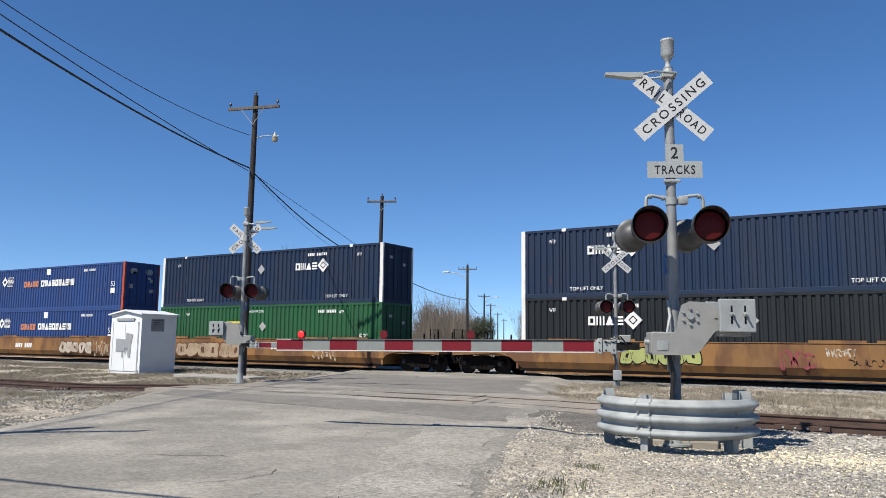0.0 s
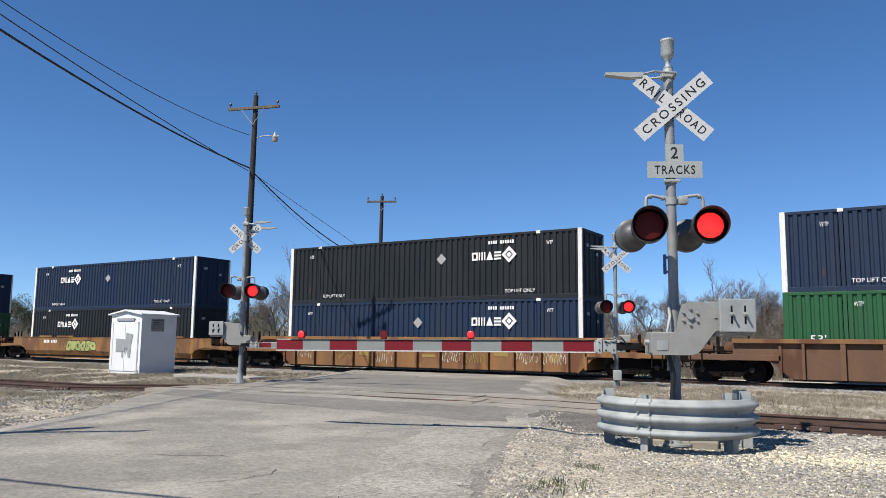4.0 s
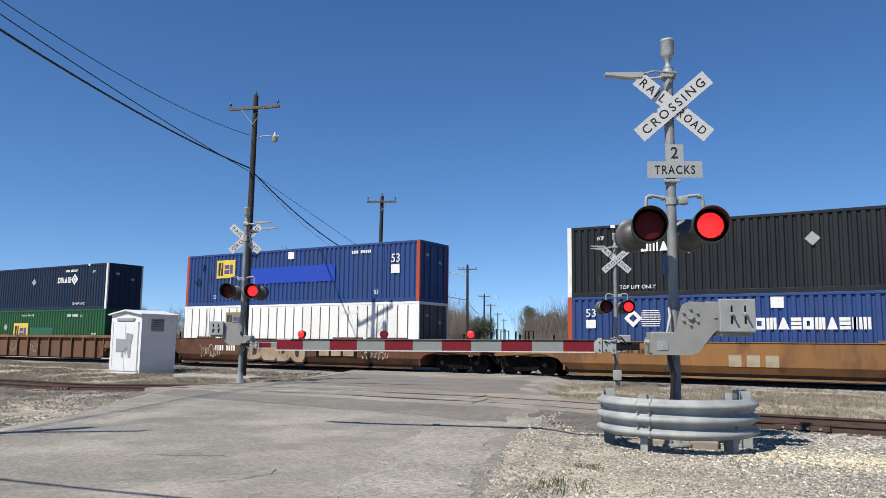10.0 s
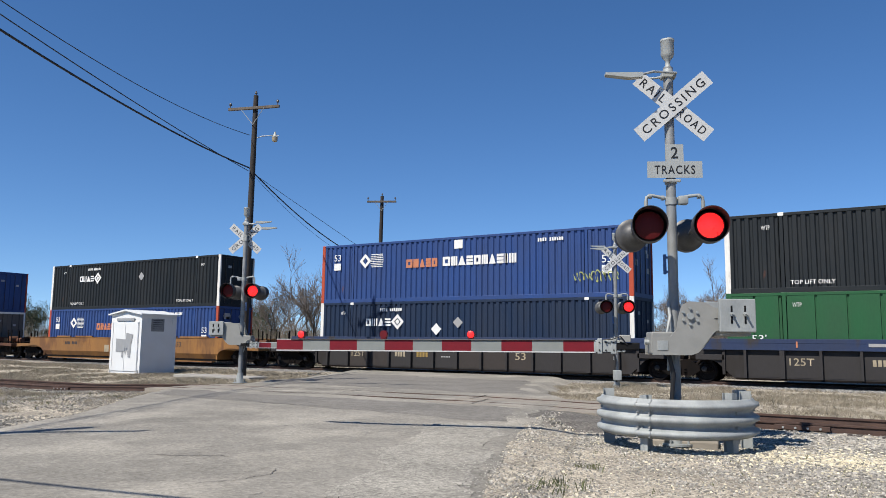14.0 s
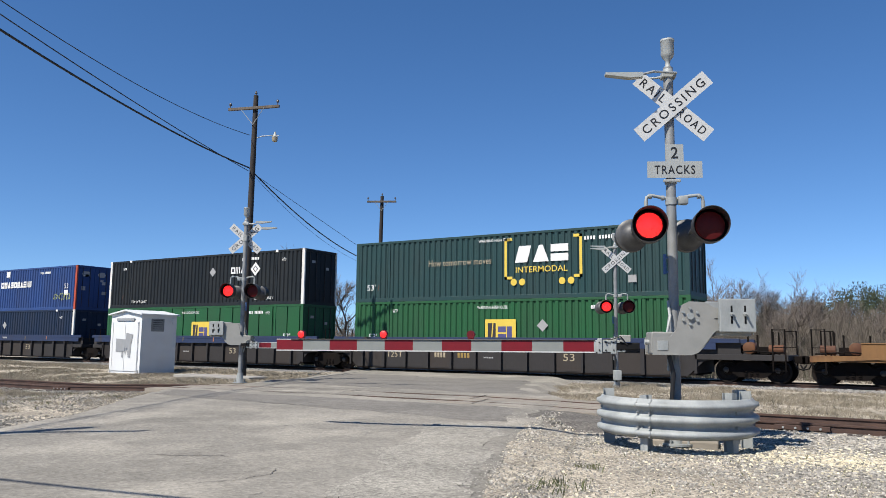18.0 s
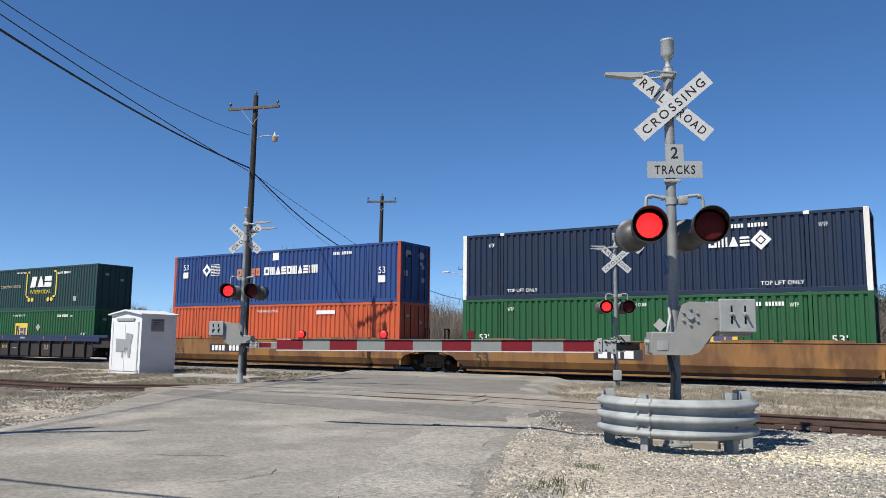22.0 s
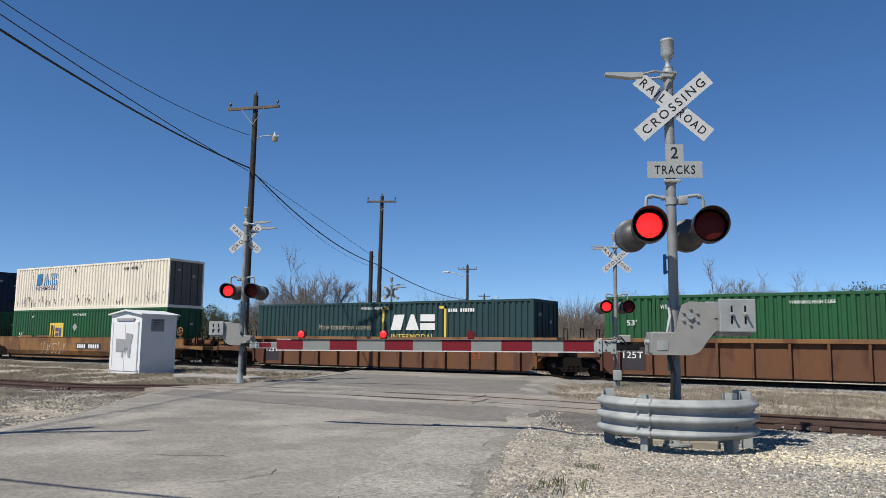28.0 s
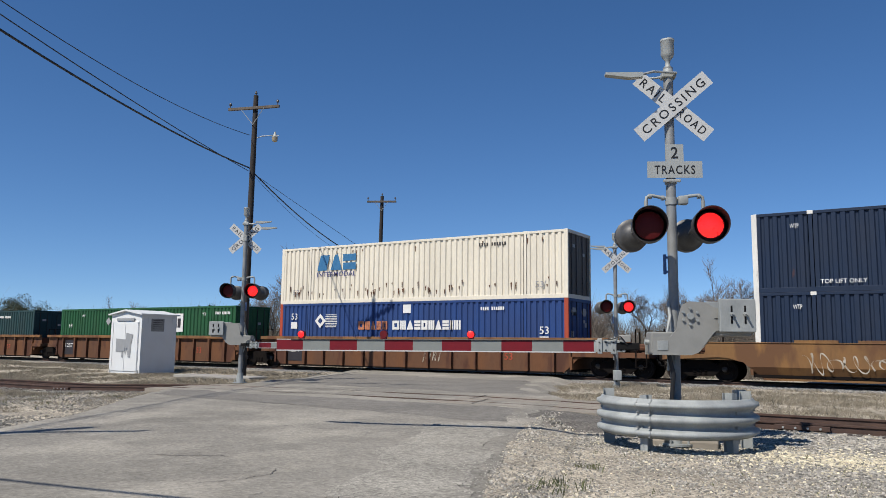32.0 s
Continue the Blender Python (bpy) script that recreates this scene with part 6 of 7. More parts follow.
def well_car(name, label, body, top, ribbed, left_art=False, right_art=False, rib_mat=None, brake=False):
    car = thing(name, label, "railcar", group="well cars")
    hl = CL / 2
    eL, eR = -hl - (1.15 if left_art else 3.35), hl + (1.15 if right_art else 3.35)
    for s in (-1, 1):
        sd = painted("side_plate", cached(("side", ribbed, s, left_art, right_art), lambda: side_mesh(ribbed, s, left_art, right_art)), body, car)
        y0, y1 = (-SIDE_Y - 0.03, -SIDE_Y + 0.14) if s < 0 else (SIDE_Y - 0.14, SIDE_Y + 0.03)
        zt = 1.60 if ribbed else 1.475
        painted("top_chord", cached(("chord", s, ribbed, left_art, right_art), lambda: box_mesh("top_chord", (eL if left_art else -hl - 1.75), (eR if right_art else hl + 1.75), y0, y1, 1.44, zt, bevel=0.012)), top, car)
        painted("bottom_sill", cached(("sill", s), lambda: box_mesh("bottom_sill", -hl + 0.25, hl - 0.25, (y0 + 0.12 if s < 0 else y0 - 0.10), (y1 + 0.10 if s < 0 else y1 - 0.12), 0.13, 0.20)), body if not ribbed else C_UNDER, car)
        if ribbed:
            n = 13
            for i in range(n):
                x = -hl + 0.62 + (CL - 1.24) * i / (n - 1)
                wide = 0.09 if i not in (1, n - 2) else 0.16
                yy0, yy1 = (-SIDE_Y - 0.015, -SIDE_Y + 0.13) if s < 0 else (SIDE_Y - 0.13, SIDE_Y + 0.015)
                painted("rib", cached(("rib", s, wide), lambda: box_mesh("rib", -wide / 2, wide / 2, yy0, yy1, 0.20, 1.44)), rib_mat or body, sd, m=pose(x, 0, 0))
        else:
            for x0, x1 in ((-hl + 1.3, -hl + 2.7), (-hl + 3.3, -hl + 5.0), (hl - 5.0, hl - 3.2), (hl - 2.9, hl - 0.6)):
                painted("guide_plate", cached(("guide", s, round(x0, 2)), lambda: box_mesh("guide_plate", x0, x1, -SIDE_Y + 0.0 if s < 0 else SIDE_Y - 0.10, -SIDE_Y + 0.10 if s < 0 else SIDE_Y, 1.47, 1.56)), body, sd)
    painted("well_floor", cached("well_floor", lambda: box_mesh("well_floor", -hl - 0.1, hl + 0.1, -SIDE_Y + 0.15, SIDE_Y - 0.15, 0.22, 0.345)), C_UNDER, car)
    for e, art in ((-1, left_art), (1, right_art)):
        x0, x1 = (eL, -hl - 0.12) if e < 0 else (hl + 0.12, eR)
        painted("end_platform", cached(("plat", e, art), lambda: box_mesh("end_platform", x0, x1, -SIDE_Y + 0.05, SIDE_Y - 0.05, 0.82, 1.02, bevel=0.01)), body, car)
        painted("bulkhead", cached(("bulk", e), lambda: box_mesh("bulkhead", e * (hl + 0.14) - 0.05, e * (hl + 0.14) + 0.05, -SIDE_Y + 0.05, SIDE_Y - 0.05, 0.3, 1.42)), body, car)
        if not art:
            xe = eL if e < 0 else eR
            bm = bmesh.new()
            bm_box(bm, min(xe, xe + e * 0.42), max(xe, xe + e * 0.42), -0.13, 0.13, 0.72, 0.98, 0.03)
            bm_box(bm, min(xe + e * 0.25, xe + e * 0.50), max(xe + e * 0.25, xe + e * 0.50), -0.2, 0.2, 0.70, 1.0, 0.05)
            part("coupler", bm, C_UNDER, car, "rusty iron coupler")
            bm = bmesh.new()
            bm_tube(bm, [(xe, -0.45, 0.85), (xe + e * 0.15, -0.46, 0.55), (xe + e * 0.33, -0.40, 0.50), (xe + e * 0.45, -0.30, 0.68)], 0.03, 8)
            part("air_hose", bm, M_BLACK, car, "black air hose", smooth=True)
            # end rack: brake gear, valve, ladder rails
            for q, (dx, y, w, h) in enumerate(((0.5, -0.55, 0.5, 0.42), (1.15, 0.1, 0.7, 0.30), (1.9, -0.6, 0.42, 0.36), (2.4, 0.5, 0.5, 0.3))):
                bm = bmesh.new()
                xx = xe - e * dx
                if q == 0:
                    bm_tube(bm, [(xx - w / 2, y, 1.22), (xx + w / 2, y, 1.22)], 0.17, 14)
                else:
                    bm_box(bm, xx - w / 2, xx + w / 2, y - 0.25, y + 0.25, 1.02, 1.02 + h, 0.03)
                part("brake_gear", bm, C_UNDER if q else C_BROWN, car, "rusty brake gear on the end platform")
            for y in (-SIDE_Y + 0.04, SIDE_Y - 0.04):
                for dx in (0.08, 0.5):
                    bm = bmesh.new()
                    xx = xe - e * dx
                    bm_tube(bm, [(xx, y, 0.45), (xx, y, 1.2), (xx, y, 1.95)], 0.028, 6)
                    part("grab_iron", bm, C_UNDER, car)
                for z in (0.47, 0.80, 1.3, 1.92):
                    bm = bmesh.new()
                    bm_tube(bm, [(xe - e * 0.08, y, z), (xe - e * 0.5, y, z)], 0.016, 6)
                    part("ladder_rung", bm, C_UNDER, car)
            bm = bmesh.new()
            bm_tube(bm, [(e * (hl + 1.95), -0.9, 1.27), (e * (hl + 1.95), -0.86, 1.27), (e * (hl + 1.95), -0.2, 1.27), (e * (hl + 1.95), -0.16, 1.27)], [0.12, 0.22, 0.22, 0.12], 16)
            part("air_reservoir", bm, C_RIB, car, "rusty air reservoir", smooth=True)
            for dx, y in ((2.3, -1.1), (2.75, -0.6), (2.75, 0.7), (1.6, 0.9)):
                bm = bmesh.new()
                bm_box(bm, e * (hl + dx) - 0.03, e * (hl + dx) + 0.03, y - 0.03, y + 0.03, 1.0, 1.75 + 0.12 * (dx > 2.5))
                part("stanchion", bm, C_UNDER, car)
            bm = bmesh.new()
            bm_tube(bm, [(e * (hl + 1.4), -1.25, 1.10), (e * (hl + 2.2), -1.2, 1.16), (e * (hl + 3.2), -1.2, 1.08)], 0.03, 6)
            part("brake_pipe", bm, C_UNDER, car, smooth=True)
            if e > 0 and brake:
                bm = bmesh.new()
                n, R, r = 22, 0.23, 0.034
                rings = [[bm.verts.new(((R + r * math.cos(q * 1.0472)) * math.cos(k * 6.2832 / n), r * math.sin(q * 1.0472), (R + r * math.cos(q * 1.0472)) * math.sin(k * 6.2832 / n))) for q in range(6)] for k in range(n)]
                for k in range(n):
                    for q in range(6):
                        bm.faces.new((rings[k][q], rings[(k + 1) % n][q], rings[(k + 1) % n][(q + 1) % 6], rings[k][(q + 1) % 6]))
                for k in range(4):
                    bm_tube(bm, [(0, 0, 0), (R * math.cos(k * 1.5708 + 0.4), 0, R * math.sin(k * 1.5708 + 0.4))], 0.022, 6)
                bm_disc(bm, (0, 0, 0), (0, 1, 0), 0.07, 0.08, 12)
                wheel = part("brake_wheel", bm, C_YEL, car, "yellow hand brake wheel", smooth=True, m=pose(hl + 1.2, -SIDE_Y + 0.18, 1.83))
                bm = bmesh.new()
                bm_prism(bm, [(-0.13, -0.40), (0.13, -0.40), (0.05, 0.05), (-0.05, 0.05)], 0.04, 0.08)
                part("stand", bm, C_YEL, wheel)
            truck(car, e * (hl + 2.05))
        else:
            xe = eL if e < 0 else eR
            bm = bmesh.new()
            bm_box(bm, min(xe, xe + e * 0.5), max(xe, xe + e * 0.5), -0.35, 0.35, 0.80, 1.15, 0.04)
            part("articulation", bm, C_UNDER, car, "iron articulation joint")
            for y in (-0.9, 0.9):
                bm = bmesh.new()
                bm_tube(bm, [(xe + e * 0.05, y, 1.2), (xe + e * 0.05, y, 2.0)], 0.022, 6)
                bm_tube(bm, [(xe + e * 0.05, y + 0.35, 1.2), (xe + e * 0.05, y + 0.35, 2.0)], 0.022, 6)
                bm_tube(bm, [(xe + e * 0.05, y, 1.98), (xe + e * 0.05, y + 0.35, 1.98)], 0.018, 6)
                part("grab_iron", bm, C_UNDER, car)
            if e > 0:
                truck(car, hl + 1.68)
    return car


TRAIN = []          # (thing, x at 16 s, y, z)


def ride(ob, x, z):
    TRAIN.append((ob, x, MID_Y, z))


def stack(left, car, lower, upper=None):
    x = left + CL / 2
    ride(car, x, 0.0)
    ride(lower, x, DECK)
    if upper:
        ride(upper, x, DECK + CH)


def plate_y(car):
    """Where the side plate of a car lies: set back between the ribs of a ribbed one."""
    return -SIDE_Y + (0.114 if "ribbed" in car["label"] else -0.006)


def car_mark(car, text, x, z, w, h, material, name="lettering"):
    decal(car, name, text_bm(text, w, h, 0.004), material, x, z, y=plate_y(car))


def car_bars(car, x, z, w, h, material, n=9):
    bar = cached(("bar", w, h, n, material.name), lambda: to_mesh("number_bar", quad_bm(0.7 * w / n, h), material))
    for i in range(n):
        if n <= 6 or i != 4:
            part("number_bar", bar, None, car, m=pose(x - CL / 2 - w / 2 + (i + 0.35) * w / n, plate_y(car), z))


def tag(car, seed, x0, x1, z0, z1, material, width=0.05, loops=8):
    scribble(car, x0, x1, z0, z1, material, width, plate_y(car), seed, loops)


YELLOW = "rust-stained yellow double-stack well car with smooth sides"
RIBBED = "rusty brown double-stack well car with ribbed sides"
GREYL = "dusty grey and blue double-stack well car with ribbed sides"
NAVY, DARK = "navy blue corrugated container with white corner posts", "blue-black corrugated container with white corner posts"
BLUEL, GREENL = "bright blue corrugated container with orange-red corner posts", "green corrugated container with a yellow logo panel"

car = well_car("well_car", YELLOW, C_YEL, C_YEL, False, False, True)
spray_piece(car, 1, 10.2, 13.5, 0.4, 1.25, 5, G_WHITE, C_BROWN), tag(car, 2, 13.8, 15.4, 0.35, 1.2, G_WHITE, 0.05, 6), car_bars(car, 6.0, 0.9, 2.0, 0.3, P_MARK)
stack(-205.6, car, stack_container("blue_container", BLUEL), stack_container("blue_container", BLUEL))
car = well_car("well_car", YELLOW, C_YEL, C_YEL, False, True, False)
spray_piece(car, 3, 1.8, 7.0, 0.35, 1.3, 6, G_TAN, C_BROWN), car_bars(car, 10.2, 1.05, 2.1, 0.25, P_MARK), tag(car, 4, 12.0, 13.6, 0.4, 1.0, G_WHITE, 0.06, 4)
stack(-185.85, car, green_container("green_container", GREENL, 6.3), diamond_container("navy_container", NAVY, P_NAVY, 11.6))
car = well_car("well_car", YELLOW, C_YEL, C_YEL, False)
spray_piece(car, 5, 4.4, 7.5, 0.55, 1.3, 6, G_GREEN, M_BLACK), tag(car, 6, 11.7, 12.6, 0.95, 1.3, G_WHITE, 0.05, 5), tag(car, 7, 12.4, 15.2, 0.65, 0.95, M_BLACK, 0.035, 9), tag(car, 8, 10.2, 11.4, 0.5, 1.2, G_PINK, 0.10, 3)
car_bars(car, 2.6, 1.18, 1.5, 0.2, P_MARK)
stack(-162.3, car, diamond_container("dark_container", DARK, P_DARK, 4.1), diamond_container("navy_container", NAVY, P_NAVY, 4.1))
car = well_car("well_car", "tan and rust-brown ribbed well car covered with faded scrawls", C_TAN, C_YEL2, True)
PANEL = (CL - 1.24) / 12
for k, seed in ((0, 30), (2, 31), (4, 10), (7, 11), (8, 34), (10, 32), (11, 33)):
    tag(car, seed, 0.72 + PANEL * k, 0.62 + PANEL * (k + 1) - 0.1, 0.45 if k != 4 else 0.3, 1.0 if k % 2 else 1.2, G_WHITE if k not in (8, 2) else P_MARKDULL, 0.035, 5)
for k, w, h, z in ((11, 0.5, 0.3, 0.75), (9, 0.7, 0.34, 0.95), (6, 0.7, 0.12, 0.75), (3, 0.6, 0.2, 0.8)):
    decal(car, "faded_patch", quad_bm(w, h), P_MARKDULL, 0.62 + PANEL * (k + 0.5), z, y=plate_y(car) + 0.004)
car_mark(car, "53", 0.62 + PANEL * 10.75, 1.0, 0.42, 0.28, P_MARKK), car_bars(car, 0.62 + PANEL * 5.5, 1.22, 0.9, 0.12, P_MARK)
stack(-138.84, car, diamond_container("navy_container", NAVY, P_NAVY, 12.0), diamond_container("dark_container", DARK, P_DARK, 12.0))
car = well_car("well_car", RIBBED, C_BROWN2, C_TAN, True)
tag(car, 12, 5.8, 6.8, 0.35, 1.1, G_WHITE, 0.03, 5), tag(car, 13, 8.2, 9.4, 0.4, 1.1, G_WHITE, 0.03, 4), car_bars(car, 3.6, 1.1, 1.0, 0.16, P_GREYPLATE)
c = green_container("green_container", "green corrugated container with a large yellow logo panel", 6.85, w=1.75, placard_x=4.95)
decal(c, "repainted_patch", quad_bm(2.6, 0.85), mat("fresh_green_paint", (0.020, 0.135, 0.070), 0.5), 9.3, 1.3, "fresh green repainted patch", y=-CW / 2 - 0.003)
stack(-115.1, car, c, diamond_container("navy_container", NAVY, P_NAVY, 11.9))
car = well_car("well_car", "oxide brown double-stack well car with smooth graffiti-covered sides", C_BROWN, C_BROWN, False)
spray_piece(car, 14, 5.4, 9.4, 0.22, 1.40, 4, G_TAN, P_MARKK), car_bars(car, 3.6, 0.95, 1.6, 0.28, P_MARK), tag(car, 15, 1.6, 3.2, 0.4, 1.1, G_WHITE, 0.05, 5)
decal(car, "logo_panel", quad_bm(2.6, 0.52), C_UNDER, 11.4, 0.85, y=-SIDE_Y - 0.004), decal(car, "logo_block", blocks_bm([0.62, 0.62, 0.66], 0.14, 0.40, False), G_TAN, 11.4, 0.85, y=-SIDE_Y - 0.008), tag(car, 16, 13.0, 14.6, 0.5, 0.9, G_WHITE, 0.05, 5)
c1 = container("white_container", "plain white container with flat panels and upright seams", P_PLAINWHITE, P_PLAINWHITE, "sheet")
# flat dark strips: the shadow lines of the upright seams, painted on
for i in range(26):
    decal(c1, "seam", quad_bm(0.06, 2.5), P_SHADE, 0.62 + i * 0.596, 1.48, y=-CW / 2 - 0.001)
plate_mark(c1, 4.03, 2.05, 1.35, 0.95, mat("olive_logo_panel", (0.30, 0.26, 0.12), 0.6), P_MARKK)
number_bars(c1, 12.0, 2.45, 1.3)
c2 = container("blue_container", "blue corrugated container with orange-red posts and yellow logo panel", P_BLUE, P_POSTRED)
plate_mark(c2, 3.2, 2.03, 1.45, 1.0, P_MARKY, P_MARKK)
scribble(c2, 4.7, 5.7, 2.60, 2.74, C_UNDER, 0.05, -CW / 2 - 0.006, 31, 7, "rust_scuff"), scribble(c2, 0.75, 1.25, 1.1, 1.55, C_UNDER, 0.035, -CW / 2 - 0.006, 32, 3, "rust_scuff"), scribble(c2, 1.35, 1.55, 1.95, 2.4, C_UNDER, 0.03, -CW / 2 - 0.006, 33, 2, "rust_scuff")
decal(c2, "fresh_panel", quad_bm(5.9, 0.85), P_BRIGHT, 8.1, 1.55, "brighter blue painted-over strip")
words(c2, "53", CL - 1.4, 2.1, 0.5, 0.42), decal(c2, "placard", quad_bm(0.5, 0.42), P_MARK, CL - 1.4, 1.58), decal(c2, "placard", quad_bm(0.42, 0.38), P_MARK, 8.05, 2.55)
number_bars(c2, 12.7, 2.5, 1.2), words(c2, "53", 2.4, 0.5, 0.25, 0.2), words(c2, "53", CL - 2.5, 0.5, 0.25, 0.2)
stack(-91.55, car, c1, c2)
car = well_car("well_car", "orange-yellow double-stack well car with smooth sides", C_YEL2, C_YEL2, False)
car_bars(car, 7.3, 0.8, 1.9, 0.42, P_TAN, 3), car_bars(car, 2.9, 1.1, 1.3, 0.18, P_MARKK), car_mark(car, "53", 13.2, 1.1, 0.4, 0.26, P_MARKK)
stack(-68.0, car, stack_container("blue_container", BLUEL), diamond_container("dark_container", DARK, P_DARK, 4.2))
for i, (left, la, ra) in enumerate(((-44.4, False, True), (-24.75, True, True), (-5.2, True, False))):
    car = well_car("well_car", GREYL, C_GREY, C_BLUETOP, True, la, ra, C_GREY)
    car_bars(car, 4.97, 0.8, 0.62, 0.22, P_TAN, 4), car_bars(car, 6.21, 0.8, 0.66, 0.22, P_MARKDULL, 4), car_mark(car, "53", 11.19, 0.80, 0.5, 0.30, P_TAN), car_mark(car, "125T", 2.48, 0.8, 0.8, 0.26, P_TAN), car_bars(car, 7.46, 0.72, 0.5, 0.06, P_GREYPLATE, 6)
    panel_rng = random.Random(40 + i)
    painted("chord_face", cached("chord_face", lambda: box_mesh("chord_face", -CL / 2 - 0.9, CL / 2 + 0.9, -SIDE_Y - 0.022, -SIDE_Y + 0.01, 1.20, 1.445)), C_BLUETOP, car, "faded blue deep top chord")
    for k in range(12):
        x0 = 0.62 + (CL - 1.24) * k / 12
        painted("panel_sheet", cached("panel_sheet", lambda: box_mesh("panel_sheet", 0.06, (CL - 1.24) / 12 - 0.06, -SIDE_Y + 0.121, -SIDE_Y + 0.129, 0.24, 1.16)), panel_rng.choice((C_GREY, C_GREY, C_PANEL2)), car, m=pose(x0 - CL / 2, 0, 0))
        if k % 2 == i % 2:
            decal(car, "chord_mark", quad_bm(0.05 if k % 3 else 0.55, 0.22 if k % 3 else 0.11), (P_GREYPLATE, P_MARKO, P_MARKDULL)[k % 3], x0 + 0.5, 1.40, y=-SIDE_Y - 0.034)
    if i == 0:
        c1, c2 = diamond_container("navy_container", NAVY, P_NAVY, 3.95), stack_container("blue_container", "bright blue corrugated container with yellow-green spray scrawl", scrawl=True)
        decal(c1, "placard", diamond_bm(0.28), P_MARK, 6.9, 1.6)
    elif i == 1:
        c1, c2 = green_container("green_container", "green panelled container with a yellow logo panel", 8.5, "flat"), diamond_container("navy_container", NAVY, P_DARK, 11.85)
    else:
        c1, c2 = green_container("green_container", GREENL, 8.0), slogan_container("teal_container", "teal corrugated container with yellow bracket marks")
    stack(left, car, c1, c2)
for i, (left, la, ra) in enumerate(((18.35, False, True), (37.95, True, True), (57.4, True, False))):
    car = well_car("well_car", YELLOW, C_YEL, C_YEL, False, la, ra, brake=i == 2)
    car_mark(car, "53", 1.1, 0.72, 0.62, 0.40, P_MARKK)
    if i == 0:
        decal(car, "number_panel", quad_bm(3.0, 0.42), P_MARKK, 5.0, 0.95, y=-SIDE_Y - 0.004)
        car_bars(car, 5.0, 0.95, 2.7, 0.28, P_MARK, 10)
        c1, c2 = container("orange_container", "orange-red corrugated container with small white plates", P_ORANGE, P_ORANGE), stack_container("blue_container", BLUEL)
        decal(c1, "placard", quad_bm(1.2, 0.2), P_MARK, 11.6, 2.45), words(c1, "WARNING HIGH CUBE", 7.6, 2.55, 1.5, 0.13)
    elif i == 1:
        decal(car, "logo_panel", quad_bm(2.0, 0.42), P_MARKK, 7.2, 0.95, y=-SIDE_Y - 0.004)
        car_bars(car, 7.2, 0.95, 1.6, 0.30, P_MARK, 3)
        c1, c2 = green_container("green_container", GREENL, 10.95), diamond_container("navy_container", NAVY, P_NAVY, 11.85)
    else:
        decal(car, "number_panel", quad_bm(2.6, 0.36), P_MARKK, 9.0, 0.90, y=-SIDE_Y - 0.004)
        car_bars(car, 9.0, 0.90, 2.3, 0.24, P_MARK, 10)
        tag(car, 21, 3.8, 6.6, 0.3, 1.2, G_WHITE, 0.05, 5)
        c1, c2 = green_container("green_container", GREENL, 5.2), cream_container("cream_container", "cream-white rust-streaked container with faded blue mark", 1)
    stack(left, car, c1, c2)
for i, (left, la, ra) in enumerate(((80.95, False, True), (100.25, True, True), (119.7, True, False))):
    car = well_car("well_car", RIBBED, C_RIB, C_TAN, True, la, ra)
    decal(car, "dark_panel", quad_bm(1.0, 0.9), P_MARKK, 1.15, 0.82, y=plate_y(car) + 0.003)
    car_mark(car, "125T", 1.15, 0.95, 0.8, 0.26, P_MARK), car_mark(car, "53", 13.4, 0.8, 0.4, 0.3, P_POSTRED)
    if i == 2:
        tag(car, 22, 9.0, 10.0, 0.4, 1.2, G_WHITE, 0.04, 4)
    if i == 0:
        stack(left, car, slogan_container("teal_container", "teal corrugated container with yellow bracket marks, riding alone"))
    elif i == 1:
        stack(left, car, green_container("green_container", "green corrugated container with a white logo panel, riding alone", 11.1, back=P_MARK, w=1.6, lone=True, placard_x=5.0))
    else:
        stack(left, car, stack_container("blue_container", BLUEL, only_white=False), cream_container("cream_container", "cream-white rust-streaked container with blue mark", 0))
car = well_car("well_car", YELLOW, C_YEL, C_YEL, False)
tag(car, 23, 1.6, 4.2, 0.4, 1.1, G_WHITE, 0.05, 6)
stack(143.1, car, diamond_container("navy_container", NAVY, P_NAVY, 11.9), diamond_container("navy_container", NAVY, P_NAVY, 11.9))


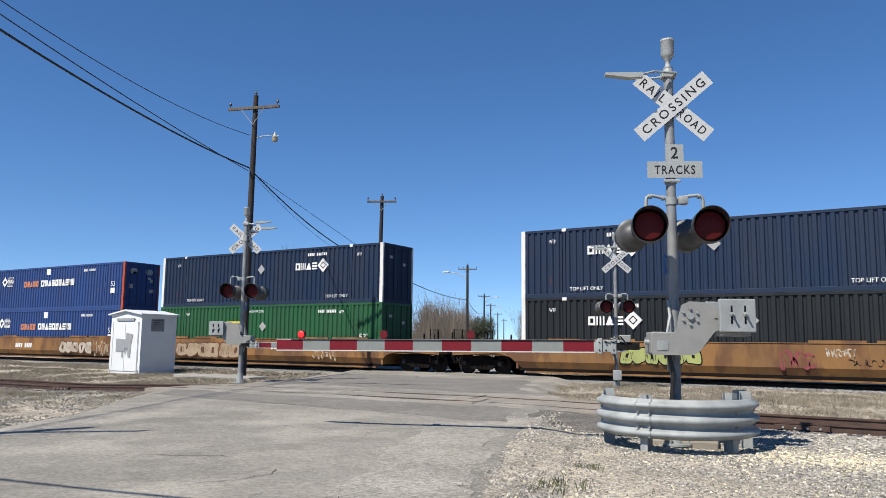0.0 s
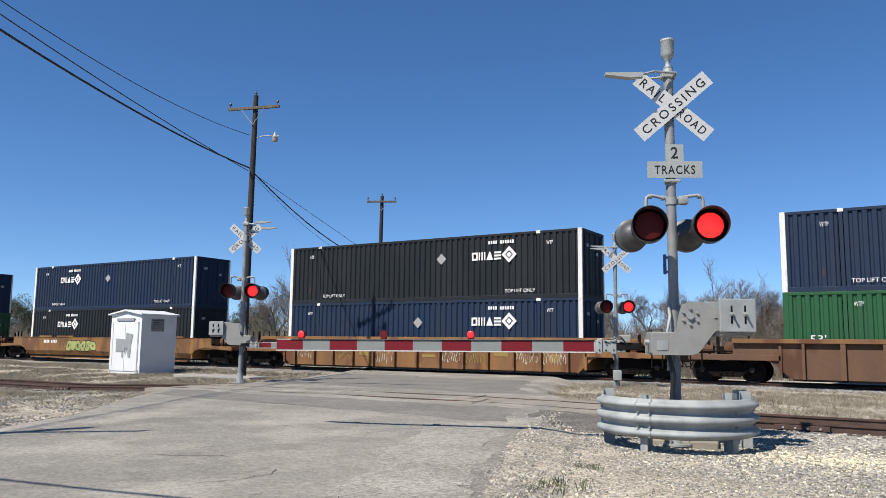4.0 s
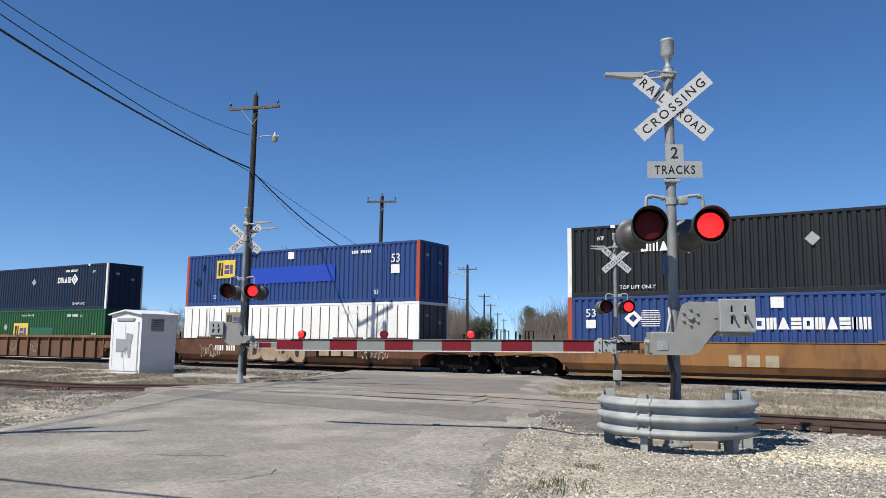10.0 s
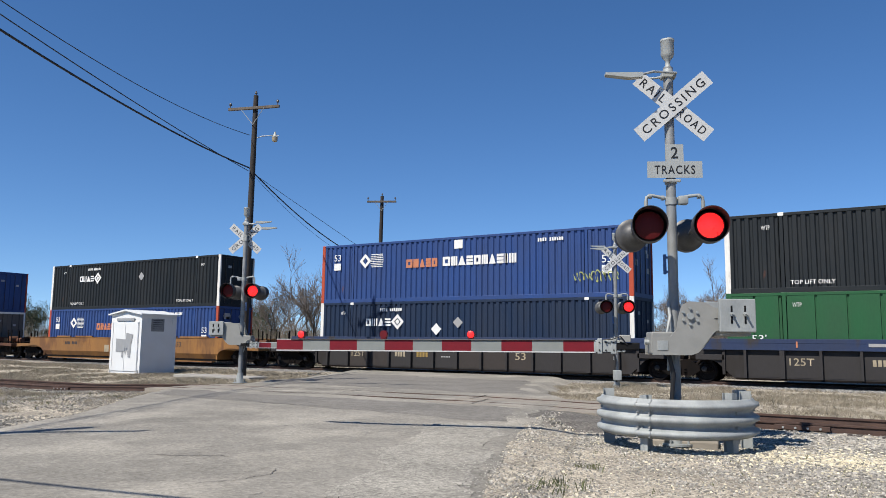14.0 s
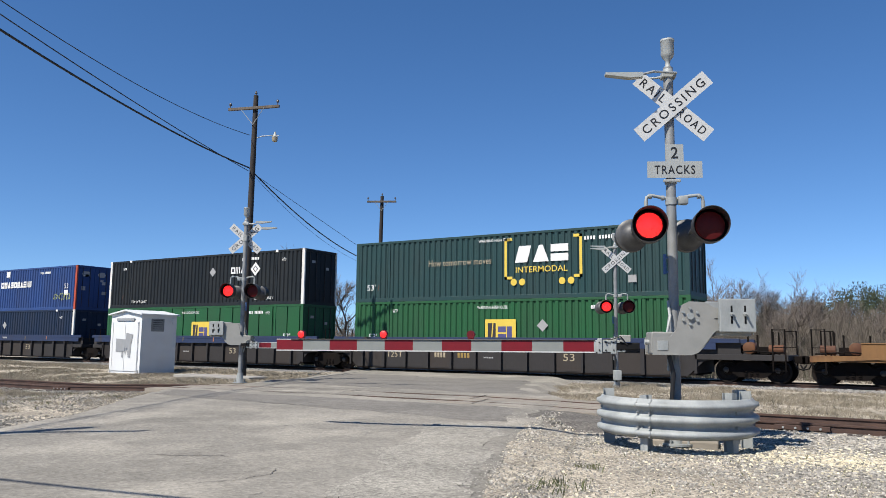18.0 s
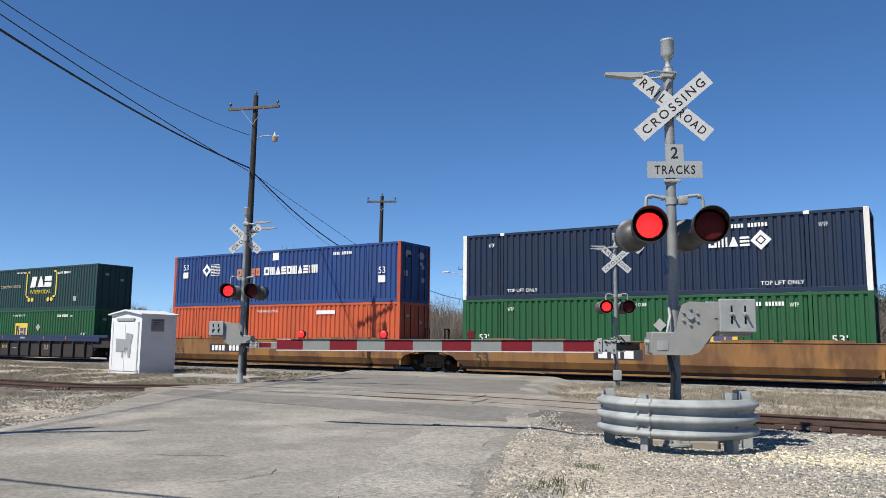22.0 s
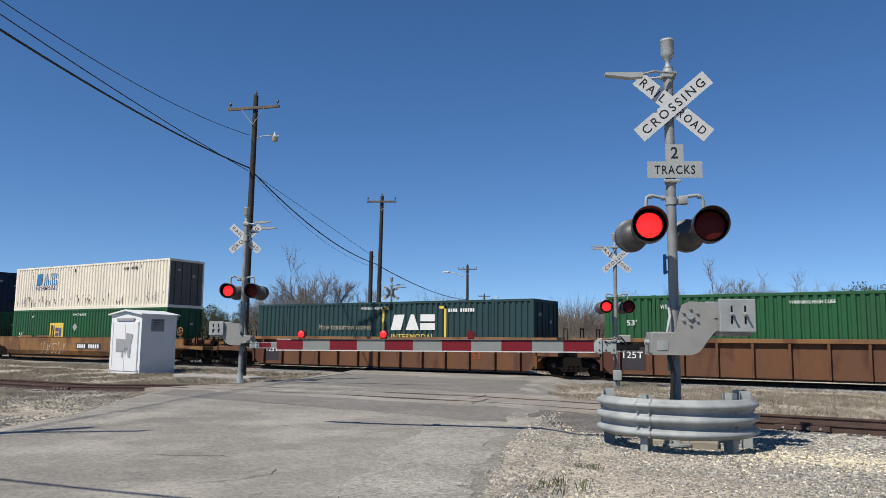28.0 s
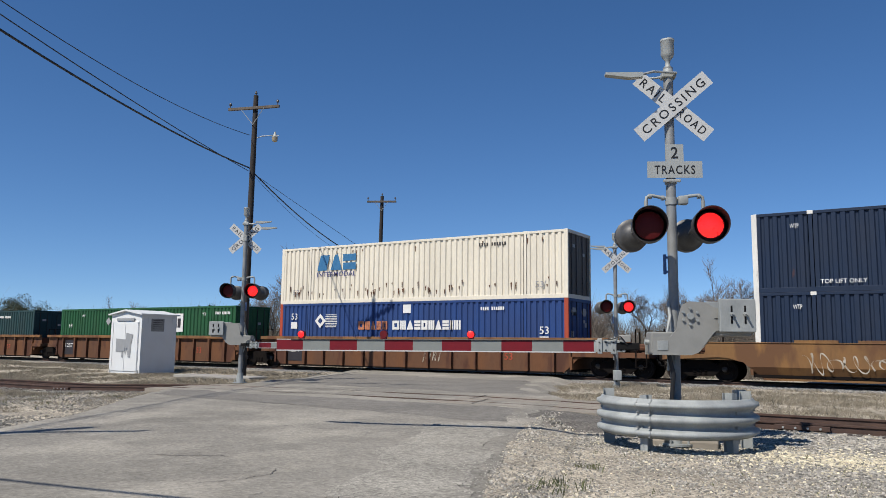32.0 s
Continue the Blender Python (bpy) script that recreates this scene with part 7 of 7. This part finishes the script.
# ---- trees ----
def bare_tree(seed, height, spread_, twigs=3, r0=0.16):
    rr = random.Random(seed)
    limbs, fine = bmesh.new(), []

    def grow(p, d, length, r, level):
        n = 3
        pts = [p]
        for i in range(n):
            d = (d + Vector((rr.uniform(-1, 1), rr.uniform(-1, 1), rr.uniform(-0.25, 0.55))) * 0.22).normalized()
            pts.append(pts[-1] + d * length / n)
        if level <= 2:
            bm_tube(limbs, pts, [r * (1 - 0.4 * i / n) for i in range(n + 1)], 6 if level < 2 else 4, caps=False)
        else:
            fine.append((pts, r))
        if level >= 4:
            return
        kids = (6, 5, 5, twigs)[min(level, 3)]
        for i in range(kids):
            k = rr.uniform(0.35, 1.0) if i else 1.0
            q = pts[min(n, max(1, int(round(k * n))))]
            a = rr.uniform(0, 6.283)
            side = Vector((math.cos(a), math.sin(a), rr.uniform(-0.1, 0.8))) * spread_
            nd = (d + side).normalized()
            grow(q, nd, length * rr.uniform(0.50, 0.78), max(0.008, r * rr.uniform(0.42, 0.6)), level + 1)

    grow(Vector((0, 0, 0)), Vector((0, 0, 1)), height * 0.36, r0, 0)
    verts, faces = [], []
    for pts, r in fine:
        rad = max(0.0075, r * 0.7)
        for a, b in zip(pts, pts[1:]):
            d, u, v = frame_of(a, b)
            o = len(verts)
            for p, q in ((a, rad), (b, rad * 0.7)):
                for k in range(3):
                    w = u * math.cos(k * 2.094) + v * math.sin(k * 2.094)
                    verts.append(tuple(p + w * q))
            faces += [(o + k, o + (k + 1) % 3, o + 3 + (k + 1) % 3, o + 3 + k) for k in range(3)]
    return to_mesh("trunk", limbs, M_BARK, True), raw_mesh("crown", verts, faces, M_TWIG, False)


TREE_KINDS = [bare_tree(3, 8.0, 0.75, 11, 0.13), bare_tree(8, 8.0, 0.95, 11, 0.13), bare_tree(15, 8.0, 0.6, 11, 0.13), bare_tree(23, 8.0, 0.85, 11, 0.13)]


def place_tree(k, x, y, h, turn):
    t = thing("bare_tree", "leafless grey-brown winter tree with fine twigs", "tree", pose(x, y, -0.2, 0, 0, turn), group="winter trees")
    s = h / 7.4
    for nm, me in zip(("trunk", "crown"), TREE_KINDS[k]):
        part(nm, me, None, t).scale = (s, s, s)
    return t


def leafy_mesh(seed, n=24000):
    rr = random.Random(seed)
    centers = [(rr.uniform(-1, 1) * 0.62, rr.uniform(-1, 1) * 0.62, rr.uniform(0.25, 0.95), rr.uniform(0.18, 0.34)) for _ in range(26)]
    verts, faces = [], []
    for _ in range(n):
        cx, cy, cz, cr = rr.choice(centers)
        d = Vector((rr.gauss(0, 1), rr.gauss(0, 1), rr.gauss(0, 1))).normalized() * cr * rr.uniform(0.55, 1.05)
        p = Vector((cx, cy, cz)) + Vector((d.x, d.y, d.z * 0.8))
        o = len(verts)
        for _k in range(3):
            verts.append(tuple(p + Vector((rr.uniform(-1, 1), rr.uniform(-1, 1), rr.uniform(-1, 1))) * 0.019))
        faces.append((o, o + 1, o + 2))
    return raw_mesh("crown", verts, faces, M_LEAF, False)


LEAFY = [leafy_mesh(2), leafy_mesh(9)]


def place_evergreen(k, x, y, h, w, turn):
    t = thing("evergreen_tree", "dark green broad evergreen tree", "tree", pose(x, y, -0.2, 0, 0, turn), group="evergreen trees")
    bm = bmesh.new()
    bm_tube(bm, [(0, 0, 0), (0.1, 0, h * 0.35), (0, 0.1, h * 0.6)], [0.16, 0.12, 0.06], 8)
    part("trunk", bm, M_BARK, t, smooth=True)
    part("crown", LEAFY[k], None, t).scale = (w, w, h)
    return t


def along(px_az, depth):
    """A place on the ground by its bearing from the road corner, in degrees from +Y, and its distance."""
    a = radians(px_az)
    return math.sin(a) * depth, math.cos(a) * depth


for k, az, dist, h, turn in ((0, -41.2, 62, 8.6, 10), (1, -39.0, 66, 8.2, 80), (2, -42.5, 70, 7.2, 200), (3, -43.8, 64, 7.6, 150), (0, -37.4, 80, 7.0, 250), (1, -35.0, 105, 8.0, 30), (2, -33.2, 110, 8.6, 120),
                             (3, -31.2, 118, 8.4, 300), (0, -29.8, 120, 8.0, 45), (1, -17.2, 60, 6.5, 15), (2, -15.6, 56, 6.2, 95), (3, -14.2, 58, 6.8, 175), (0, -12.4, 52, 7.0, 260), (1, -19.4, 75, 6.2, 330),
                             (2, -21.0, 90, 6.6, 40), (1, -8.6, 54, 6.3, 20), (2, -9.3, 57, 6.0, 75), (0, -8.0, 58, 6.6, 210), (3, -6.7, 57, 6.2, 330), (3, -7.2, 50, 5.4, 140), (0, -5.6, 56, 5.6, 220), (2, -1.8, 52, 5.0, 280), (1, -53.0, 95, 6.6, 60), (3, -51.2, 92, 6.2, 180), (0, -55.0, 100, 6.4, 310),
                             (2, -49.4, 96, 6.0, 20), (2, -58.0, 110, 6.4, 90), (0, -10.4, 62, 6.4, 10), (3, -3.6, 60, 5.2, 70), (1, 0.5, 56, 5.6, 120)):
    x, y = along(az, dist)
    place_tree(k, x, y, h, turn)
for k, az, dist, h, w, turn in ((0, -60.6, 120, 6.6, 4.6, 0), (1, -48.2, 95, 5.4, 3.4, 40), (0, -4.4, 60, 5.4, 3.2, 90), (1, -7.6, 66, 4.4, 3.0, 10), (1, -10.2, 68, 4.2, 3.4, 130), (0, -6.0, 62, 4.6, 2.8, 170), (0, -12.6, 70, 3.8, 3.2, 60), (1, -46.3, 85, 5.2, 3.6, 200), (1, -24.6, 110, 6.4, 3.6, 60), (0, -29.4, 120, 5.4, 3.6, 15),
                                (1, -62.5, 118, 5.6, 4.2, 100), (0, -0.8, 68, 5.6, 3.0, 200), (1, -21.5, 105, 4.0, 3.4, 300)):
    x, y = along(az, dist)
    place_evergreen(k, x, y, h, w, turn)


def brush_band(name, label, az0, az1, d0, d1, count, h, material, seed, y_min=43, thick=1.0):
    """Tangled low winter brush behind the far track, fine upright twigs in clumps."""
    rr = random.Random(seed)
    verts, faces = [], []
    for _ in range(count):
        az, dist = rr.uniform(az0, az1), rr.uniform(d0, d1)
        x, y = along(az, dist)
        if y < y_min or inside_road(x, y, 1.0):
            continue
        k = 0.75 + 0.6 * noise.noise((x * 0.12, y * 0.12, 6)) + 0.25 * noise.noise((x * 0.5, y * 0.5, 9))
        for _k in range(7):
            p = Vector((x + rr.uniform(-0.7, 0.7), y + rr.uniform(-0.7, 0.7), -0.2))
            d = Vector((rr.uniform(-0.35, 0.35), rr.uniform(-0.35, 0.35), 1)).normalized()
            hh, w = h * k * rr.uniform(0.4, 1.1), rr.uniform(0.010, 0.022) * thick * (1.5 if d0 > 90 else 1)
            for j in range(3):
                q = p + d * hh / 3
                for e in (d, (d + Vector((rr.uniform(-1, 1), rr.uniform(-1, 1), rr.uniform(0, 0.6)))).normalized()):
                    o = len(verts)
                    t = p + e * hh * (0.34 if e is d else 0.30)
                    ww = w * (1 - j * 0.28)
                    verts += [(p.x - ww, p.y, p.z), (p.x + ww, p.y, p.z), (t.x + ww * 0.6, t.y, t.z), (t.x - ww * 0.6, t.y, t.z)]
                    faces.append((o, o + 1, o + 2, o + 3))
                p = q
                d = (d + Vector((rr.uniform(-0.4, 0.4), rr.uniform(-0.4, 0.4), 0.1))).normalized()
    return tagged(new(name, raw_mesh(name, verts, faces, material, False)), label, "brush", kind="stuff")


brush_band("winter_brush", "tangled leafless winter brush beyond the tracks", -68, 12, 48, 70, 4200, 3.2, M_BRUSH, 31)
brush_band("thicket", "dense grey-brown leafless thicket beyond the tracks", -16, 14, 52, 66, 3400, 3.3, M_BRUSH, 34, 43, 0.6)
brush_band("trackside_scrub", "low dry scrub beyond the far track", -62, 13, 37, 56, 4200, 0.9, M_BRUSH, 35, 34.6, 0.7)
brush_band("trackside_weeds", "dull green low weeds beyond the far track", -62, 13, 38, 58, 1400, 0.7, M_LEAF, 36, 34.6, 0.7)
brush_band("far_woods", "hazy leafless woods on the horizon", -75, 20, 100, 190, 6500, 6.2, M_BRUSH, 32)
brush_band("roadside_woods", "dense leafless woods along the road beyond the tracks", -33.5, -20.5, 92, 150, 3600, 7.2, M_BRUSH, 37)
brush_band("green_underbrush", "dull green undergrowth beyond the tracks", -68, 12, 52, 75, 2600, 2.5, M_LEAF, 33, 43, 0.8)


# ---- everything that moves ----
PERIOD, START = 1.2268, 0.05


def travelled(t):
    d = t - 16
    return 9.2494 * d + 0.1515 * (d / 10) ** 2 + 0.0021 * (d / 10) ** 3


def blink_rows(at_on, at_off, phase):
    """Rows that slide a lit disc in front of its lens for half of each cycle."""
    rows, t = [(0.0, at_off)], START + 0.074 - PERIOD + phase * PERIOD
    while t < 32:
        for a, m in ((t - 0.034, at_off), (t, at_on), (t + PERIOD / 2 - 0.124, at_on), (t + PERIOD / 2 - 0.090, at_off)):
            if 0.0 < a < 32.0:
                rows.append((a, m))
        t += PERIOD
    last = 0.034 < ((32.0 - START) / PERIOD - phase) % 1 < 0.45
    rows.append((32.0, at_on if last else at_off))
    first = 0.034 < ((0.0 - START) / PERIOD - phase) % 1 < 0.45
    rows[0] = (0.0, at_on if first else at_off)
    out = [rows[0]]
    for r in rows[1:]:
        if frame(r[0]) > frame(out[-1][0]):
            out.append(r)
    return out


def motions():
    times = [2.0 * i for i in range(17)]
    for ob, x, y, z in TRAIN:
        walk(ob, [(t, pose(x - travelled(t), y, z)) for t in times])
    for discs, phase in ((LIT_RIGHT, 0.0), (LIT_LEFT, 0.5)):
        rows = blink_rows(pose(0, 0, 0), pose(0, 0.05, 0), phase)
        for d in discs:
            walk(d, rows)
    for arm_discs, s in ((near_arm_discs, 1), (left_arm_discs, -1)):
        for d, phase in ((arm_discs[1], 0.5), (arm_discs[2], 0.0)):
            on = d.matrix_basis.copy()
            walk(d, blink_rows(on, Matrix.Translation((0, -0.035 * s, 0)) @ on, phase))
    for w, dx, owner, off in WHEELS:
        x16 = next(x for ob, x, _, _ in TRAIN if ob is owner) + off
        start, end = 16 + (x16 - 6) / 9.2494, 16 + (x16 + 72) / 9.2494      # while it rolls past the crossing
        at = Matrix.Translation((dx, 0, 0.42))
        i0, i1 = max(0, int(start * 15)), min(480, int(end * 15))
        if i1 <= i0:
            continue
        rows = [(i / 15, at @ Matrix.Rotation(-travelled(i / 15) / 0.42, 4, "Y")) for i in range(i0, i1 + 1)]
        if i0 > 0:
            rows.insert(0, (0.0, rows[0][1]))
        if i1 < 480:
            rows.append((32.0, rows[-1][1]))
        if len(rows) > 1:
            walk(w, rows)


motions()
